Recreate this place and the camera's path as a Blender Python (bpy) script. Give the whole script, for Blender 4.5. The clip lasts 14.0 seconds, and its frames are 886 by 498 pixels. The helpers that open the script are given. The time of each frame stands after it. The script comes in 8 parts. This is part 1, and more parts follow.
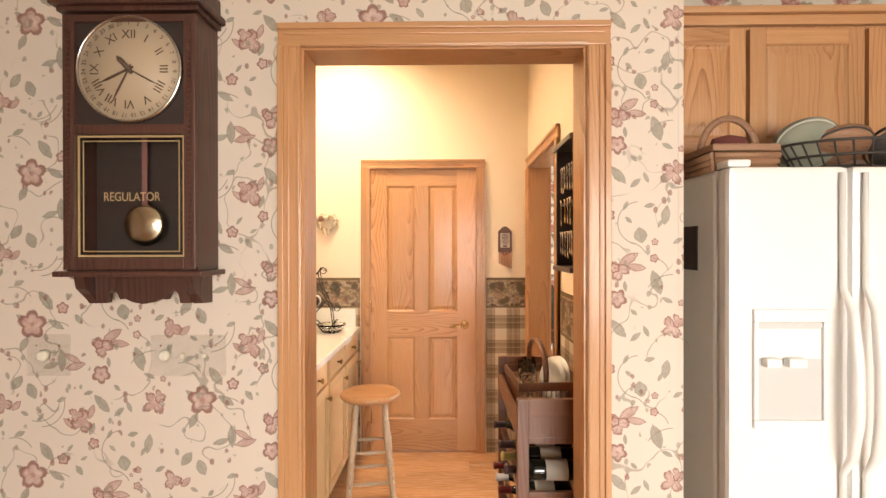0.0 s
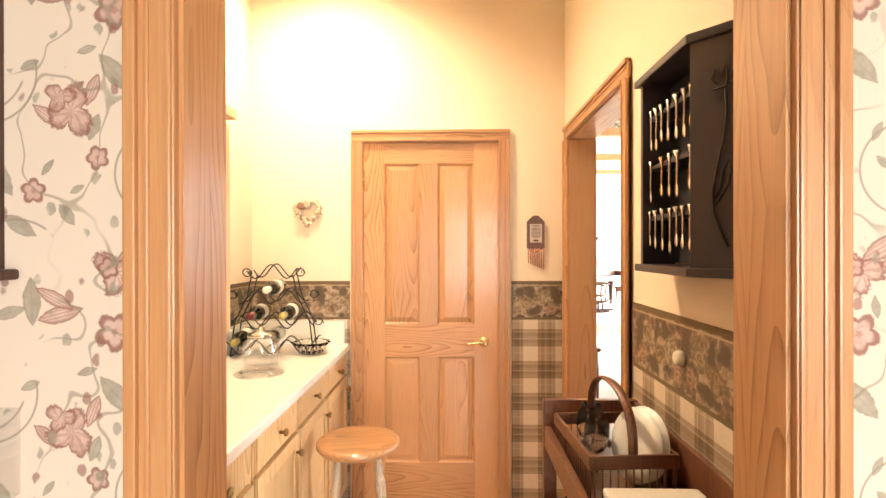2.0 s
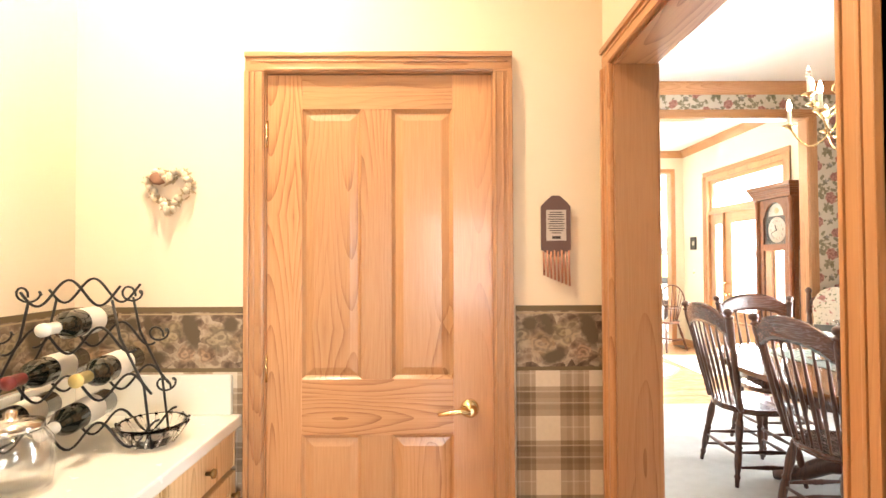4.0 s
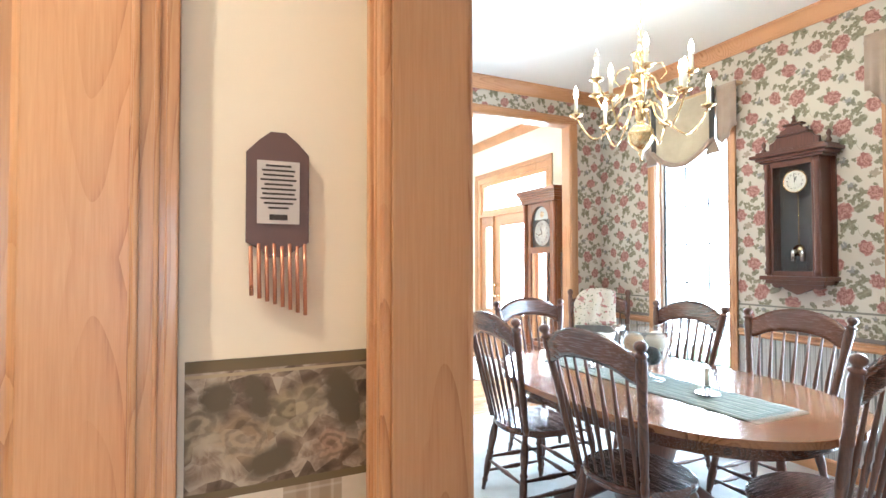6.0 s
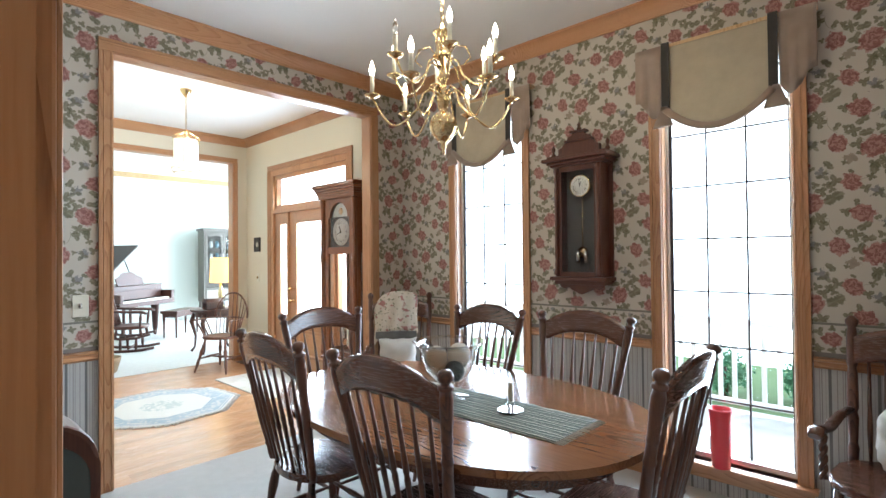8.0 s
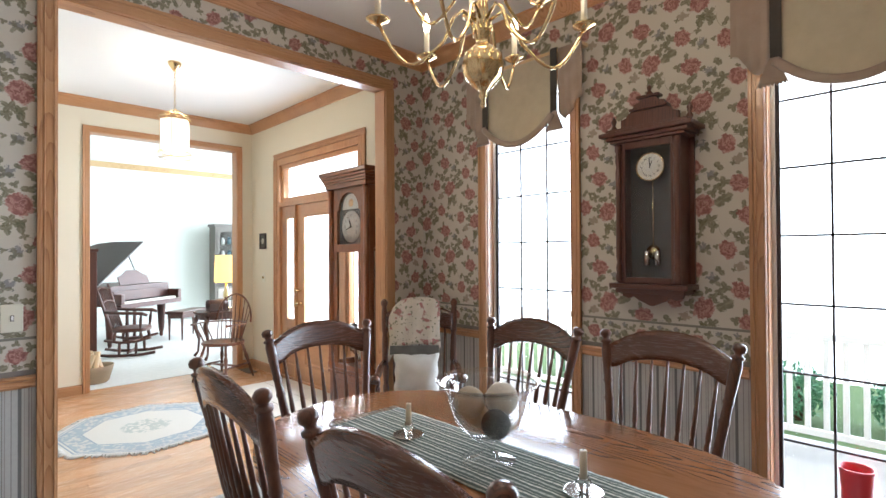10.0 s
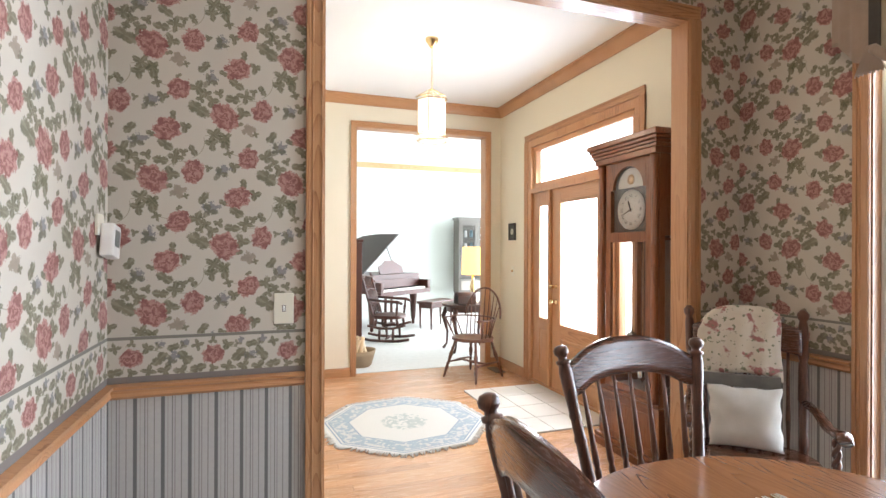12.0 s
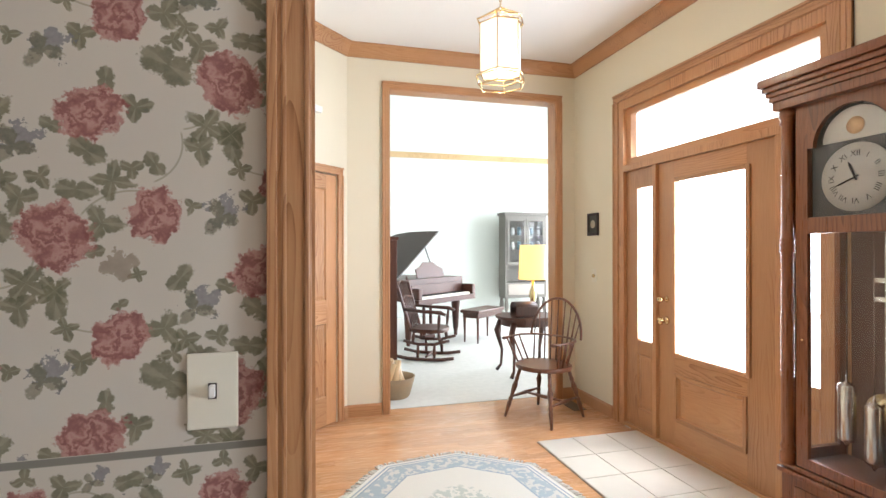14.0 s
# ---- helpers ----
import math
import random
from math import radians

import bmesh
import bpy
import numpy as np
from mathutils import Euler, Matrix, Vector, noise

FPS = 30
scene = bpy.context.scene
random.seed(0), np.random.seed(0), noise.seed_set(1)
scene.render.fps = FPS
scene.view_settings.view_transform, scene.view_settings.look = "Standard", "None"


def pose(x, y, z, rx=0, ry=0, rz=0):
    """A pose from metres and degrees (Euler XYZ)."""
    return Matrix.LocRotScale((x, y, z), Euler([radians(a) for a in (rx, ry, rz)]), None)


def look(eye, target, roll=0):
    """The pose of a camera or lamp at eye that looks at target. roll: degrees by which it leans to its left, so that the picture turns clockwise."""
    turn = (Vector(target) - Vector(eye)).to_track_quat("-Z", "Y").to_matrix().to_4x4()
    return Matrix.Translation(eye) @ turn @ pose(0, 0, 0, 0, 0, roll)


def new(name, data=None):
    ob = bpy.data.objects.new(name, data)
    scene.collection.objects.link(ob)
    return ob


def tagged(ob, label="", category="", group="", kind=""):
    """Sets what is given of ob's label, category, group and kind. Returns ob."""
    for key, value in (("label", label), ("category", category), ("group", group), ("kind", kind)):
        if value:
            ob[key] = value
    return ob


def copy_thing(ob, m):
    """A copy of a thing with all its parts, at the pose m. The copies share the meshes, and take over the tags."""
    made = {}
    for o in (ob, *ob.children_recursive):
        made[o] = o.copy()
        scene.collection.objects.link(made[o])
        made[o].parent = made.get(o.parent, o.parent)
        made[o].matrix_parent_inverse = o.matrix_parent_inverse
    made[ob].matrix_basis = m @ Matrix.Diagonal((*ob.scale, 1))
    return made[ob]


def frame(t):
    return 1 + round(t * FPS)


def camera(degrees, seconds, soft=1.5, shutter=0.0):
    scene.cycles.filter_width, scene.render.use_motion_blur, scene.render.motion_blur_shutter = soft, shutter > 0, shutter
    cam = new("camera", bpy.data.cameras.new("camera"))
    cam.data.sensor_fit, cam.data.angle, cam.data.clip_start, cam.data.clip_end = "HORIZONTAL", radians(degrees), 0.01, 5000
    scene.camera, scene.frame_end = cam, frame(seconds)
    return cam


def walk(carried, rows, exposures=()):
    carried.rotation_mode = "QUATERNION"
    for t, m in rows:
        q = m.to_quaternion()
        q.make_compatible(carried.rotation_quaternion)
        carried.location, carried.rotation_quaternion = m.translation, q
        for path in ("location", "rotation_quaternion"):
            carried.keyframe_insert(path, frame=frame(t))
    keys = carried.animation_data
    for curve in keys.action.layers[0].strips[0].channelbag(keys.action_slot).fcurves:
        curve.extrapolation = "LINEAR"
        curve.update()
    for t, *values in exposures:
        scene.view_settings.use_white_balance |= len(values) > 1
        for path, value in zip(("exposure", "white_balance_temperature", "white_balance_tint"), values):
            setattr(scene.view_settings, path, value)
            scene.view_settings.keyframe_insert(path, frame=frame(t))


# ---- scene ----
cam = camera(82.5, 14.0)
PATH = [
    (0, (0.136, 0.146, 1.475), (0.105, 2.146, 1.467), -0.1),
    (0.5, (0.1, 0.299, 1.463), (0.063, 2.299, 1.46), 0.0),
    (1, (0.086, 0.464, 1.44), (0.042, 2.463, 1.435), 0.1),
    (1.5, (0.082, 0.721, 1.435), (0.025, 2.72, 1.43), 0.2),
    (2, (0.083, 0.938, 1.439), (0.029, 2.938, 1.436), -0.1),
    (4.5, (0.169, 2.354, 1.406), (0.239, 4.352, 1.455), -0.3),
    (5, (0.221, 2.576, 1.416), (0.525, 4.552, 1.467), -0.4),
    (5.5, (0.327, 2.771, 1.404), (0.903, 4.686, 1.454), -0.8),
    (6, (0.421, 2.901, 1.41), (1.262, 4.715, 1.456), -0.1),
    (6.5, (0.528, 2.977, 1.414), (1.588, 4.673, 1.46), -0.2),
    (7, (0.623, 3.073, 1.429), (1.879, 4.628, 1.472), 0.1),
    (7.5, (0.697, 3.176, 1.453), (2.087, 4.613, 1.487), -0.4),
    (8, (0.762, 3.251, 1.457), (2.216, 4.625, 1.485), -0.6),
    (10.5, (1.349, 3.976, 1.474), (2.691, 5.459, 1.483), -0.1),
    (11, (1.371, 4.161, 1.46), (2.482, 5.824, 1.468), 0.0),
    (11.5, (1.382, 4.427, 1.45), (2.255, 6.227, 1.453), 0.2),
    (12, (1.423, 4.657, 1.438), (2.073, 6.548, 1.438), 0.2),
    (12.5, (1.428, 4.998, 1.439), (1.981, 6.92, 1.438), 0.1),
    (13, (1.478, 5.313, 1.43), (2.022, 7.238, 1.428), -0.0),
    (13.5, (1.564, 5.667, 1.419), (2.097, 7.595, 1.416), 0.1),
    (14, (1.642, 6.013, 1.424), (2.168, 7.942, 1.425), -0.1),
]
EXPOSE = [(0.0, 0.85, 7150, 16), (2.0, 1.2, 7150, 13), (4.5, 1.25, 6050, 8), (5.5, 1.05, 5250, 4), (6.0, 1.10, 5050, 1), (6.5, 1.02, 5050, 1), (7.0, 0.46, 5200, 3), (8.0, -0.27, 5450, 5), (10.5, -0.55, 5850, 13), (11.0, -0.70, 5950, 16), (11.5, -0.48, 5950, 15), (12.0, -0.30, 6050, 13), (12.5, -0.23, 6050, 14), (14.0, -0.52, 6150, 13)]
walk(cam, [(t, look(eye, target, roll)) for t, eye, target, roll in PATH], EXPOSE)

# ---- world, sun, lamps ----
world = bpy.data.worlds.new("sky")
scene.world = world
world.use_nodes = True
_sky = world.node_tree.nodes.new("ShaderNodeTexSky")
_sky.sky_type, _sky.sun_disc = "NISHITA", False
_sky.sun_elevation, _sky.sun_rotation = radians(58), radians(75)
world.node_tree.links.new(_sky.outputs[0], world.node_tree.nodes["Background"].inputs[0])
world.node_tree.nodes["Background"].inputs[1].default_value = 0.15


def sun_lamp(direction, strength, angle, color):
    d = bpy.data.lights.new("sun", "SUN")
    d.energy, d.angle, d.color = strength, radians(angle), color
    o = new("sun", d)
    o.matrix_world = look((0, 0, 0), direction)


def area_lamp(name, at, target, w, h, watts, color, spread=180):
    d = bpy.data.lights.new(name, "AREA")
    d.shape, d.size, d.size_y, d.energy, d.color = "RECTANGLE", w, h, watts, color
    d.spread = radians(spread)
    o = new(name, d)
    o.matrix_world = look(at, target)
    return o


def point_lamp(name, at, watts, color, radius=0.03):
    d = bpy.data.lights.new(name, "POINT")
    d.energy, d.color, d.shadow_soft_size = watts, color, radius
    o = new(name, d)
    o.location = at
    return o


def spot_lamp(name, at, watts, color):
    d = bpy.data.lights.new(name, "SPOT")
    d.energy, d.color, d.shadow_soft_size, d.spot_size, d.spot_blend = watts, color, 0.06, radians(150), 0.8
    o = new(name, d)
    o.location = at
    return o


DAY = (0.86, 0.94, 1.0)
WARM = (1.0, 0.82, 0.58)
sun_lamp((-0.42, 0.12, -0.9), 2.2, 8, (1.0, 0.96, 0.9))
area_lamp("daylight_dining_a", (4.34, 5.92, 1.35), (3.0, 5.92, 1.25), 0.70, 2.3, 62, DAY, 120)
area_lamp("daylight_dining_b", (4.34, 4.115, 1.35), (3.0, 4.115, 1.25), 0.70, 2.3, 62, DAY, 150)
area_lamp("daylight_door", (4.42, 8.70, 1.35), (3.0, 8.7, 1.0), 1.5, 2.2, 265, DAY)
area_lamp("daylight_living", (8.05, 13.3, 1.7), (5.0, 13.3, 1.3), 4.0, 2.8, 760, (0.93, 0.97, 0.97))
area_lamp("daylight_kitchen", (1.4, -3.0, 1.25), (1.2, 0.0, 0.45), 3.0, 1.7, 80, (0.93, 0.94, 0.91), 110)
spot_lamp("can_light", (-0.62, 3.20, 3.08), 90, WARM)
spot_lamp("can_light_near", (-0.15, 2.30, 3.08), 10, WARM)
point_lamp("lantern_light", (2.68, 8.61, 2.56), 22, (1.0, 0.80, 0.52), 0.05)

# ---- materials ----


def mat(name):
    m = bpy.data.materials.new(name)
    m.use_nodes = True
    return m, m.node_tree, m.node_tree.nodes["Principled BSDF"]


class G:
    """Short node writing for one material."""

    def __init__(self, name):
        self.m, self.t, self.b = mat(name)

    def n(self, kind, **kw):
        x = self.t.nodes.new("ShaderNode" + kind)
        for k, v in kw.items():
            setattr(x, k, v)
        return x

    def put(self, sock, v):
        if isinstance(v, bpy.types.NodeSocket):
            self.t.links.new(v, sock)
        elif isinstance(v, (tuple, list)) and len(v) == 3 and sock.type == "RGBA":
            sock.default_value = (*v, 1)
        else:
            sock.default_value = v

    def math(self, op, a, b=None, c=None, clamp=False):
        x = self.n("Math", operation=op, use_clamp=clamp)
        for i, v in enumerate((a, b, c)):
            if v is not None:
                self.put(x.inputs[i], v)
        return x.outputs[0]

    def mix(self, f, a, b, blend="MIX"):
        x = self.n("Mix", data_type="RGBA", blend_type=blend)
        self.put(x.inputs[0], f), self.put(x.inputs[6], a), self.put(x.inputs[7], b)
        return x.outputs[2]

    def ramp(self, f, stops):
        x = self.n("ValToRGB")
        while len(x.color_ramp.elements) < len(stops):
            x.color_ramp.elements.new(0.5)
        for e, (p, c) in zip(x.color_ramp.elements, stops):
            e.position, e.color = p, (*c, 1)
        self.put(x.inputs[0], f)
        return x.outputs[0]

    def step(self, v, lo, hi):
        x = self.n("MapRange", interpolation_type="SMOOTHSTEP")
        self.put(x.inputs[0], v)
        x.inputs[1].default_value, x.inputs[2].default_value = lo, hi
        return x.outputs[0]

    def local(self):
        return self.n("TexCoord").outputs["Object"]

    def place(self):
        return self.n("NewGeometry").outputs["Position"]

    def scaled(self, vec, s, shift=None):
        x = self.n("Mapping")
        self.put(x.inputs[0], vec)
        x.inputs[3].default_value = s
        if shift is not None:
            self.put(x.inputs[1], shift)
        return x.outputs[0]

    def noise(self, vec, scale, detail=3.0, rough=0.5, distort=0.0):
        x = self.n("TexNoise")
        self.put(x.inputs["Vector"], vec)
        x.inputs["Scale"].default_value, x.inputs["Detail"].default_value = scale, detail
        x.inputs["Roughness"].default_value, x.inputs["Distortion"].default_value = rough, distort
        return x.outputs[0]

    def bump(self, h, strength, dist=0.002):
        x = self.n("Bump")
        x.inputs["Strength"].default_value, x.inputs["Distance"].default_value = strength, dist
        self.put(x.inputs["Height"], h)
        self.put(self.b.inputs["Normal"], x.outputs[0])

    def out(self, color, rough=0.5, metal=0.0, coat=0.0, spec=0.5):
        self.put(self.b.inputs["Base Color"], color)
        self.put(self.b.inputs["Roughness"], rough)
        self.b.inputs["Metallic"].default_value = metal
        self.b.inputs["Coat Weight"].default_value = coat
        self.b.inputs["Coat Roughness"].default_value = 0.12
        self.b.inputs["Specular IOR Level"].default_value = spec
        return self.m


def wood(name, dark, mid, light, axis=2, rough=0.35, coat=0.2, figure=1.0, per_object=True, fine=1.0):
    """Open-grained wood, the grain along one local axis."""
    g = G(name)
    v = g.local()
    if per_object:
        r = g.n("ObjectInfo").outputs["Random"]
        c = g.n("CombineXYZ")
        for i in range(3):
            g.put(c.inputs[i], g.math("MULTIPLY", r, 7.3 + 5 * i))
        v = g.scaled(v, (1, 1, 1), c.outputs[0])
    # growth rings cut at a slant: arched figure down the middle of a board, straight lines beside it
    sep = g.n("SeparateXYZ")
    s = [1.0, 1.0, 1.0]
    s[axis] = 0.22
    warp = g.n("TexNoise")
    warp.inputs["Scale"].default_value, warp.inputs["Detail"].default_value = 7.0 * figure, 2.0
    g.put(warp.inputs["Vector"], g.scaled(v, tuple(s)))
    off = g.n("VectorMath", operation="MULTIPLY_ADD")
    g.put(off.inputs[0], warp.outputs["Color"])
    off.inputs[1].default_value = (0.075 / figure,) * 3
    g.put(off.inputs[2], v)
    g.put(sep.inputs[0], off.outputs[0])
    sq = []
    for k in range(3):
        if k == axis:
            d = g.math("PINGPONG", g.math("MULTIPLY", sep.outputs[k], 0.085), 0.075 / figure)
        else:
            d = g.math("WRAP", sep.outputs[k], 0.075 / figure, -0.075 / figure)
        sq.append(g.math("MULTIPLY", d, d))
    dist = g.math("SQRT", g.math("ADD", g.math("ADD", sq[0], sq[1]), sq[2]))
    late = g.math("FRACT", g.math("MULTIPLY", dist, 82.0 * figure))
    late = g.math("POWER", late, 2.6)
    plain_spots = g.noise(g.scaled(v, tuple(s)), 3.1, 2.0)
    late = g.math("MULTIPLY", late, g.step(plain_spots, 0.38, 0.60))
    rings = g.math("MULTIPLY_ADD", late, -0.62, 0.43)
    s2 = [1.0, 1.0, 1.0]
    s2[axis] = 0.035
    pores = g.noise(g.scaled(v, tuple(s2)), 210.0 * fine, 3.0, 0.65)
    tone = g.noise(v, 1.6, 2.0)
    f = g.math("ADD", g.math("MULTIPLY", rings, 0.62), g.math("MULTIPLY", pores, 0.60))
    f = g.math("ADD", f, g.math("MULTIPLY", g.math("SUBTRACT", tone, 0.5), 0.35))
    col = g.ramp(f, [(0.12, dark), (0.40, mid), (0.76, light)])
    if per_object:
        k = g.math("MULTIPLY_ADD", r, 0.24, 0.88)
        h = g.n("HueSaturation")
        g.put(h.inputs["Value"], k), g.put(h.inputs["Color"], col)
        col = h.outputs[0]
    g.bump(pores, 0.12, 0.001)
    return g.out(col, g.math("MULTIPLY_ADD", pores, 0.2, rough - 0.08), 0, coat)


OAK_D, OAK_M, OAK_L = (0.25, 0.100, 0.035), (0.43, 0.208, 0.090), (0.525, 0.290, 0.138)
oak_x = wood("oak_x", OAK_D, OAK_M, OAK_L, 0)
oak_y = wood("oak_y", OAK_D, OAK_M, OAK_L, 1)
oak_z = wood("oak_z", OAK_D, OAK_M, OAK_L, 2)
pale_z = wood("pale_oak_z", (0.42, 0.24, 0.10), (0.60, 0.40, 0.20), (0.70, 0.50, 0.28), 2)
floor_wood = wood("floor_oak", (0.38, 0.18, 0.080), (0.54, 0.28, 0.135), (0.62, 0.36, 0.19), 0, 0.24, 0.4)
dark_z = wood("dark_oak_z", (0.028, 0.010, 0.006), (0.078, 0.027, 0.014), (0.135, 0.051, 0.026), 2, 0.30, 0.35)
dark_x = wood("dark_oak_x", (0.028, 0.010, 0.006), (0.078, 0.027, 0.014), (0.135, 0.051, 0.026), 0, 0.24, 0.6)
table_y = wood("table_oak_y", (0.07, 0.022, 0.008), (0.20, 0.080, 0.031), (0.29, 0.130, 0.054), 1, 0.18, 0.7)
walnut_z = wood("walnut_z", (0.028, 0.010, 0.007), (0.060, 0.022, 0.015), (0.10, 0.042, 0.028), 2, 0.42, 0.1)
cherry_z = wood("cherry_z", (0.075, 0.018, 0.006), (0.180, 0.054, 0.017), (0.27, 0.094, 0.032), 2, 0.28, 0.4)
piano_z = wood("piano_mahogany_z", (0.030, 0.008, 0.006), (0.070, 0.020, 0.012), (0.11, 0.036, 0.020), 2, 0.42, 0.05)
mahog_z = wood("mahogany_z", (0.030, 0.009, 0.006), (0.075, 0.024, 0.014), (0.12, 0.042, 0.024), 2, 0.32, 0.2)


def plain(name, color, rough=0.5, metal=0.0, coat=0.0, vary=0.06, scale=30.0, bump=0.0, spec=0.5):
    g = G(name)
    n = g.noise(g.local(), scale, 4.0)
    n2 = g.noise(g.place(), 1.3, 2.0)
    k = g.math("ADD", g.math("MULTIPLY", n, vary), g.math("MULTIPLY", n2, vary))
    lo = tuple(c * (1 - vary * 0.9) for c in color)
    hi = tuple(min(1, c * (1 + vary * 0.9)) for c in color)
    col = g.mix(g.math("MULTIPLY", k, 0.5 / max(vary, 0.001)), lo, hi)
    if bump:
        g.bump(n, bump)
    return g.out(col, g.math("MULTIPLY_ADD", n, 0.12, rough - 0.06), metal, coat, spec)


def cloth(name, color, color2=None, scale=900.0, rough=0.95):
    g = G(name)
    v = g.local()
    n = g.noise(v, scale, 2.0, 0.6)
    n2 = g.noise(v, 14.0, 3.0)
    col = g.mix(n2, tuple(c * 0.86 for c in color), color2 or color)
    g.bump(n, 0.5, 0.002)
    g.b.inputs["Sheen Weight"].default_value = 0.25
    return g.out(col, rough, 0, 0, 0.2)


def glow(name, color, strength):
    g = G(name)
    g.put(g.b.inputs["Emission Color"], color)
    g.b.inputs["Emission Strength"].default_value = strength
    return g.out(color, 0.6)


def glass(name, color=(1, 1, 1), rough=0.0):
    g = G(name)
    g.b.inputs["Transmission Weight"].default_value = 1.0
    g.b.inputs["IOR"].default_value = 1.45
    return g.out(color, rough)


def pane_glass(name, power=4.0, gain=0.55, least=0.022):
    """Thin flat glass: clear, with a weak mirror."""
    m, t, b = mat(name)
    tr, gl, mx = (t.nodes.new("ShaderNode" + k) for k in ("BsdfTransparent", "BsdfGlossy", "MixShader"))
    gl.inputs["Roughness"].default_value = 0.01
    lw, pw_, ad = t.nodes.new("ShaderNodeLayerWeight"), t.nodes.new("ShaderNodeMath"), t.nodes.new("ShaderNodeMath")
    lw.inputs[0].default_value = 0.5
    pw_.operation, ad.operation = "POWER", "MULTIPLY_ADD"
    pw_.inputs[1].default_value, ad.inputs[1].default_value, ad.inputs[2].default_value = power, gain, least
    t.links.new(lw.outputs["Facing"], pw_.inputs[0])
    t.links.new(pw_.outputs[0], ad.inputs[0])
    t.links.new(ad.outputs[0], mx.inputs[0])
    t.links.new(tr.outputs[0], mx.inputs[1])
    t.links.new(gl.outputs[0], mx.inputs[2])
    t.links.new(mx.outputs[0], t.nodes["Material Output"].inputs[0])
    return m


def wall_paint(name, color):
    g = G(name)
    p = g.place()
    n = g.noise(p, 260.0, 3.0)
    n2 = g.noise(p, 0.9, 2.0)
    col = g.mix(n2, tuple(c * 0.95 for c in color), tuple(min(1, c * 1.04) for c in color))
    g.bump(n, 0.12, 0.001)
    return g.out(col, 0.75, 0, 0, 0.3)


white_ceiling = wall_paint("ceiling_white", (0.80, 0.79, 0.77))
cream_paint = wall_paint("cream_paint", (0.78, 0.66, 0.51))
foyer_paint = wall_paint("foyer_paint", (0.72, 0.66, 0.52))
mint_paint = wall_paint("mint_paint", (0.77, 0.80, 0.755))
outside_wall = plain("siding", (0.6, 0.58, 0.54), 0.8)


class Print(G):
    """A printed wallpaper: shapes in a repeating cell with a half drop."""
    rag = None

    def cell(self, across, w, h, wobble=0.007, drop=True):
        sep = self.n("SeparateXYZ")
        p = self.place()
        self.put(sep.inputs[0], p)
        wob = self.n("TexNoise")
        wob.inputs["Scale"].default_value, wob.inputs["Detail"].default_value = 48.0, 5.0
        wob.inputs["Roughness"].default_value = 0.62
        self.put(wob.inputs["Vector"], p)
        ws = self.n("SeparateXYZ")
        self.put(ws.inputs[0], wob.outputs["Color"])
        a = self.math("MULTIPLY_ADD", self.math("SUBTRACT", ws.outputs[0], 0.5), wobble * 4, sep.outputs[across])
        z = self.math("MULTIPLY_ADD", self.math("SUBTRACT", ws.outputs[1], 0.5), wobble * 4, sep.outputs[2])
        col = self.math("FLOOR", self.math("DIVIDE", a, w))
        if drop:
            z = self.math("MULTIPLY_ADD", self.math("FLOORED_MODULO", col, 2.0), h / 2, z)
        self.u = self.math("SUBTRACT", self.math("FLOORED_MODULO", a, w), w / 2)
        self.v = self.math("SUBTRACT", self.math("FLOORED_MODULO", z, h), h / 2)
        self.h = h
        self.raw = sep
        return self

    def spot(self, cx, cy, rx, ry, turn=0.0, petals=0, amp=0.0, soft=0.12):
        """Mask of an ellipse or a petalled flower about (cx, cy) in the cell; also its radius and angle."""
        du = self.math("SUBTRACT", self.u, cx)
        dv = self.math("SUBTRACT", self.v, cy)
        c, s = math.cos(turn), math.sin(turn)
        x = self.math("DIVIDE", self.math("ADD", self.math("MULTIPLY", du, c), self.math("MULTIPLY", dv, s)), rx)
        y = self.math("DIVIDE", self.math("SUBTRACT", self.math("MULTIPLY", dv, c), self.math("MULTIPLY", du, s)), ry)
        r = self.math("SQRT", self.math("ADD", self.math("MULTIPLY", x, x), self.math("MULTIPLY", y, y)))
        if self.rag is not None:
            r = self.math("ADD", r, self.rag)
        if petals:
            ang = self.math("ARCTAN2", y, x)
            r = self.math("MULTIPLY", r, self.math("MULTIPLY_ADD", self.math("COSINE", self.math("MULTIPLY", ang, petals)), amp, 1.0))
        return self.math("SUBTRACT", 1.0, self.step(r, 1 - soft, 1 + soft)), r


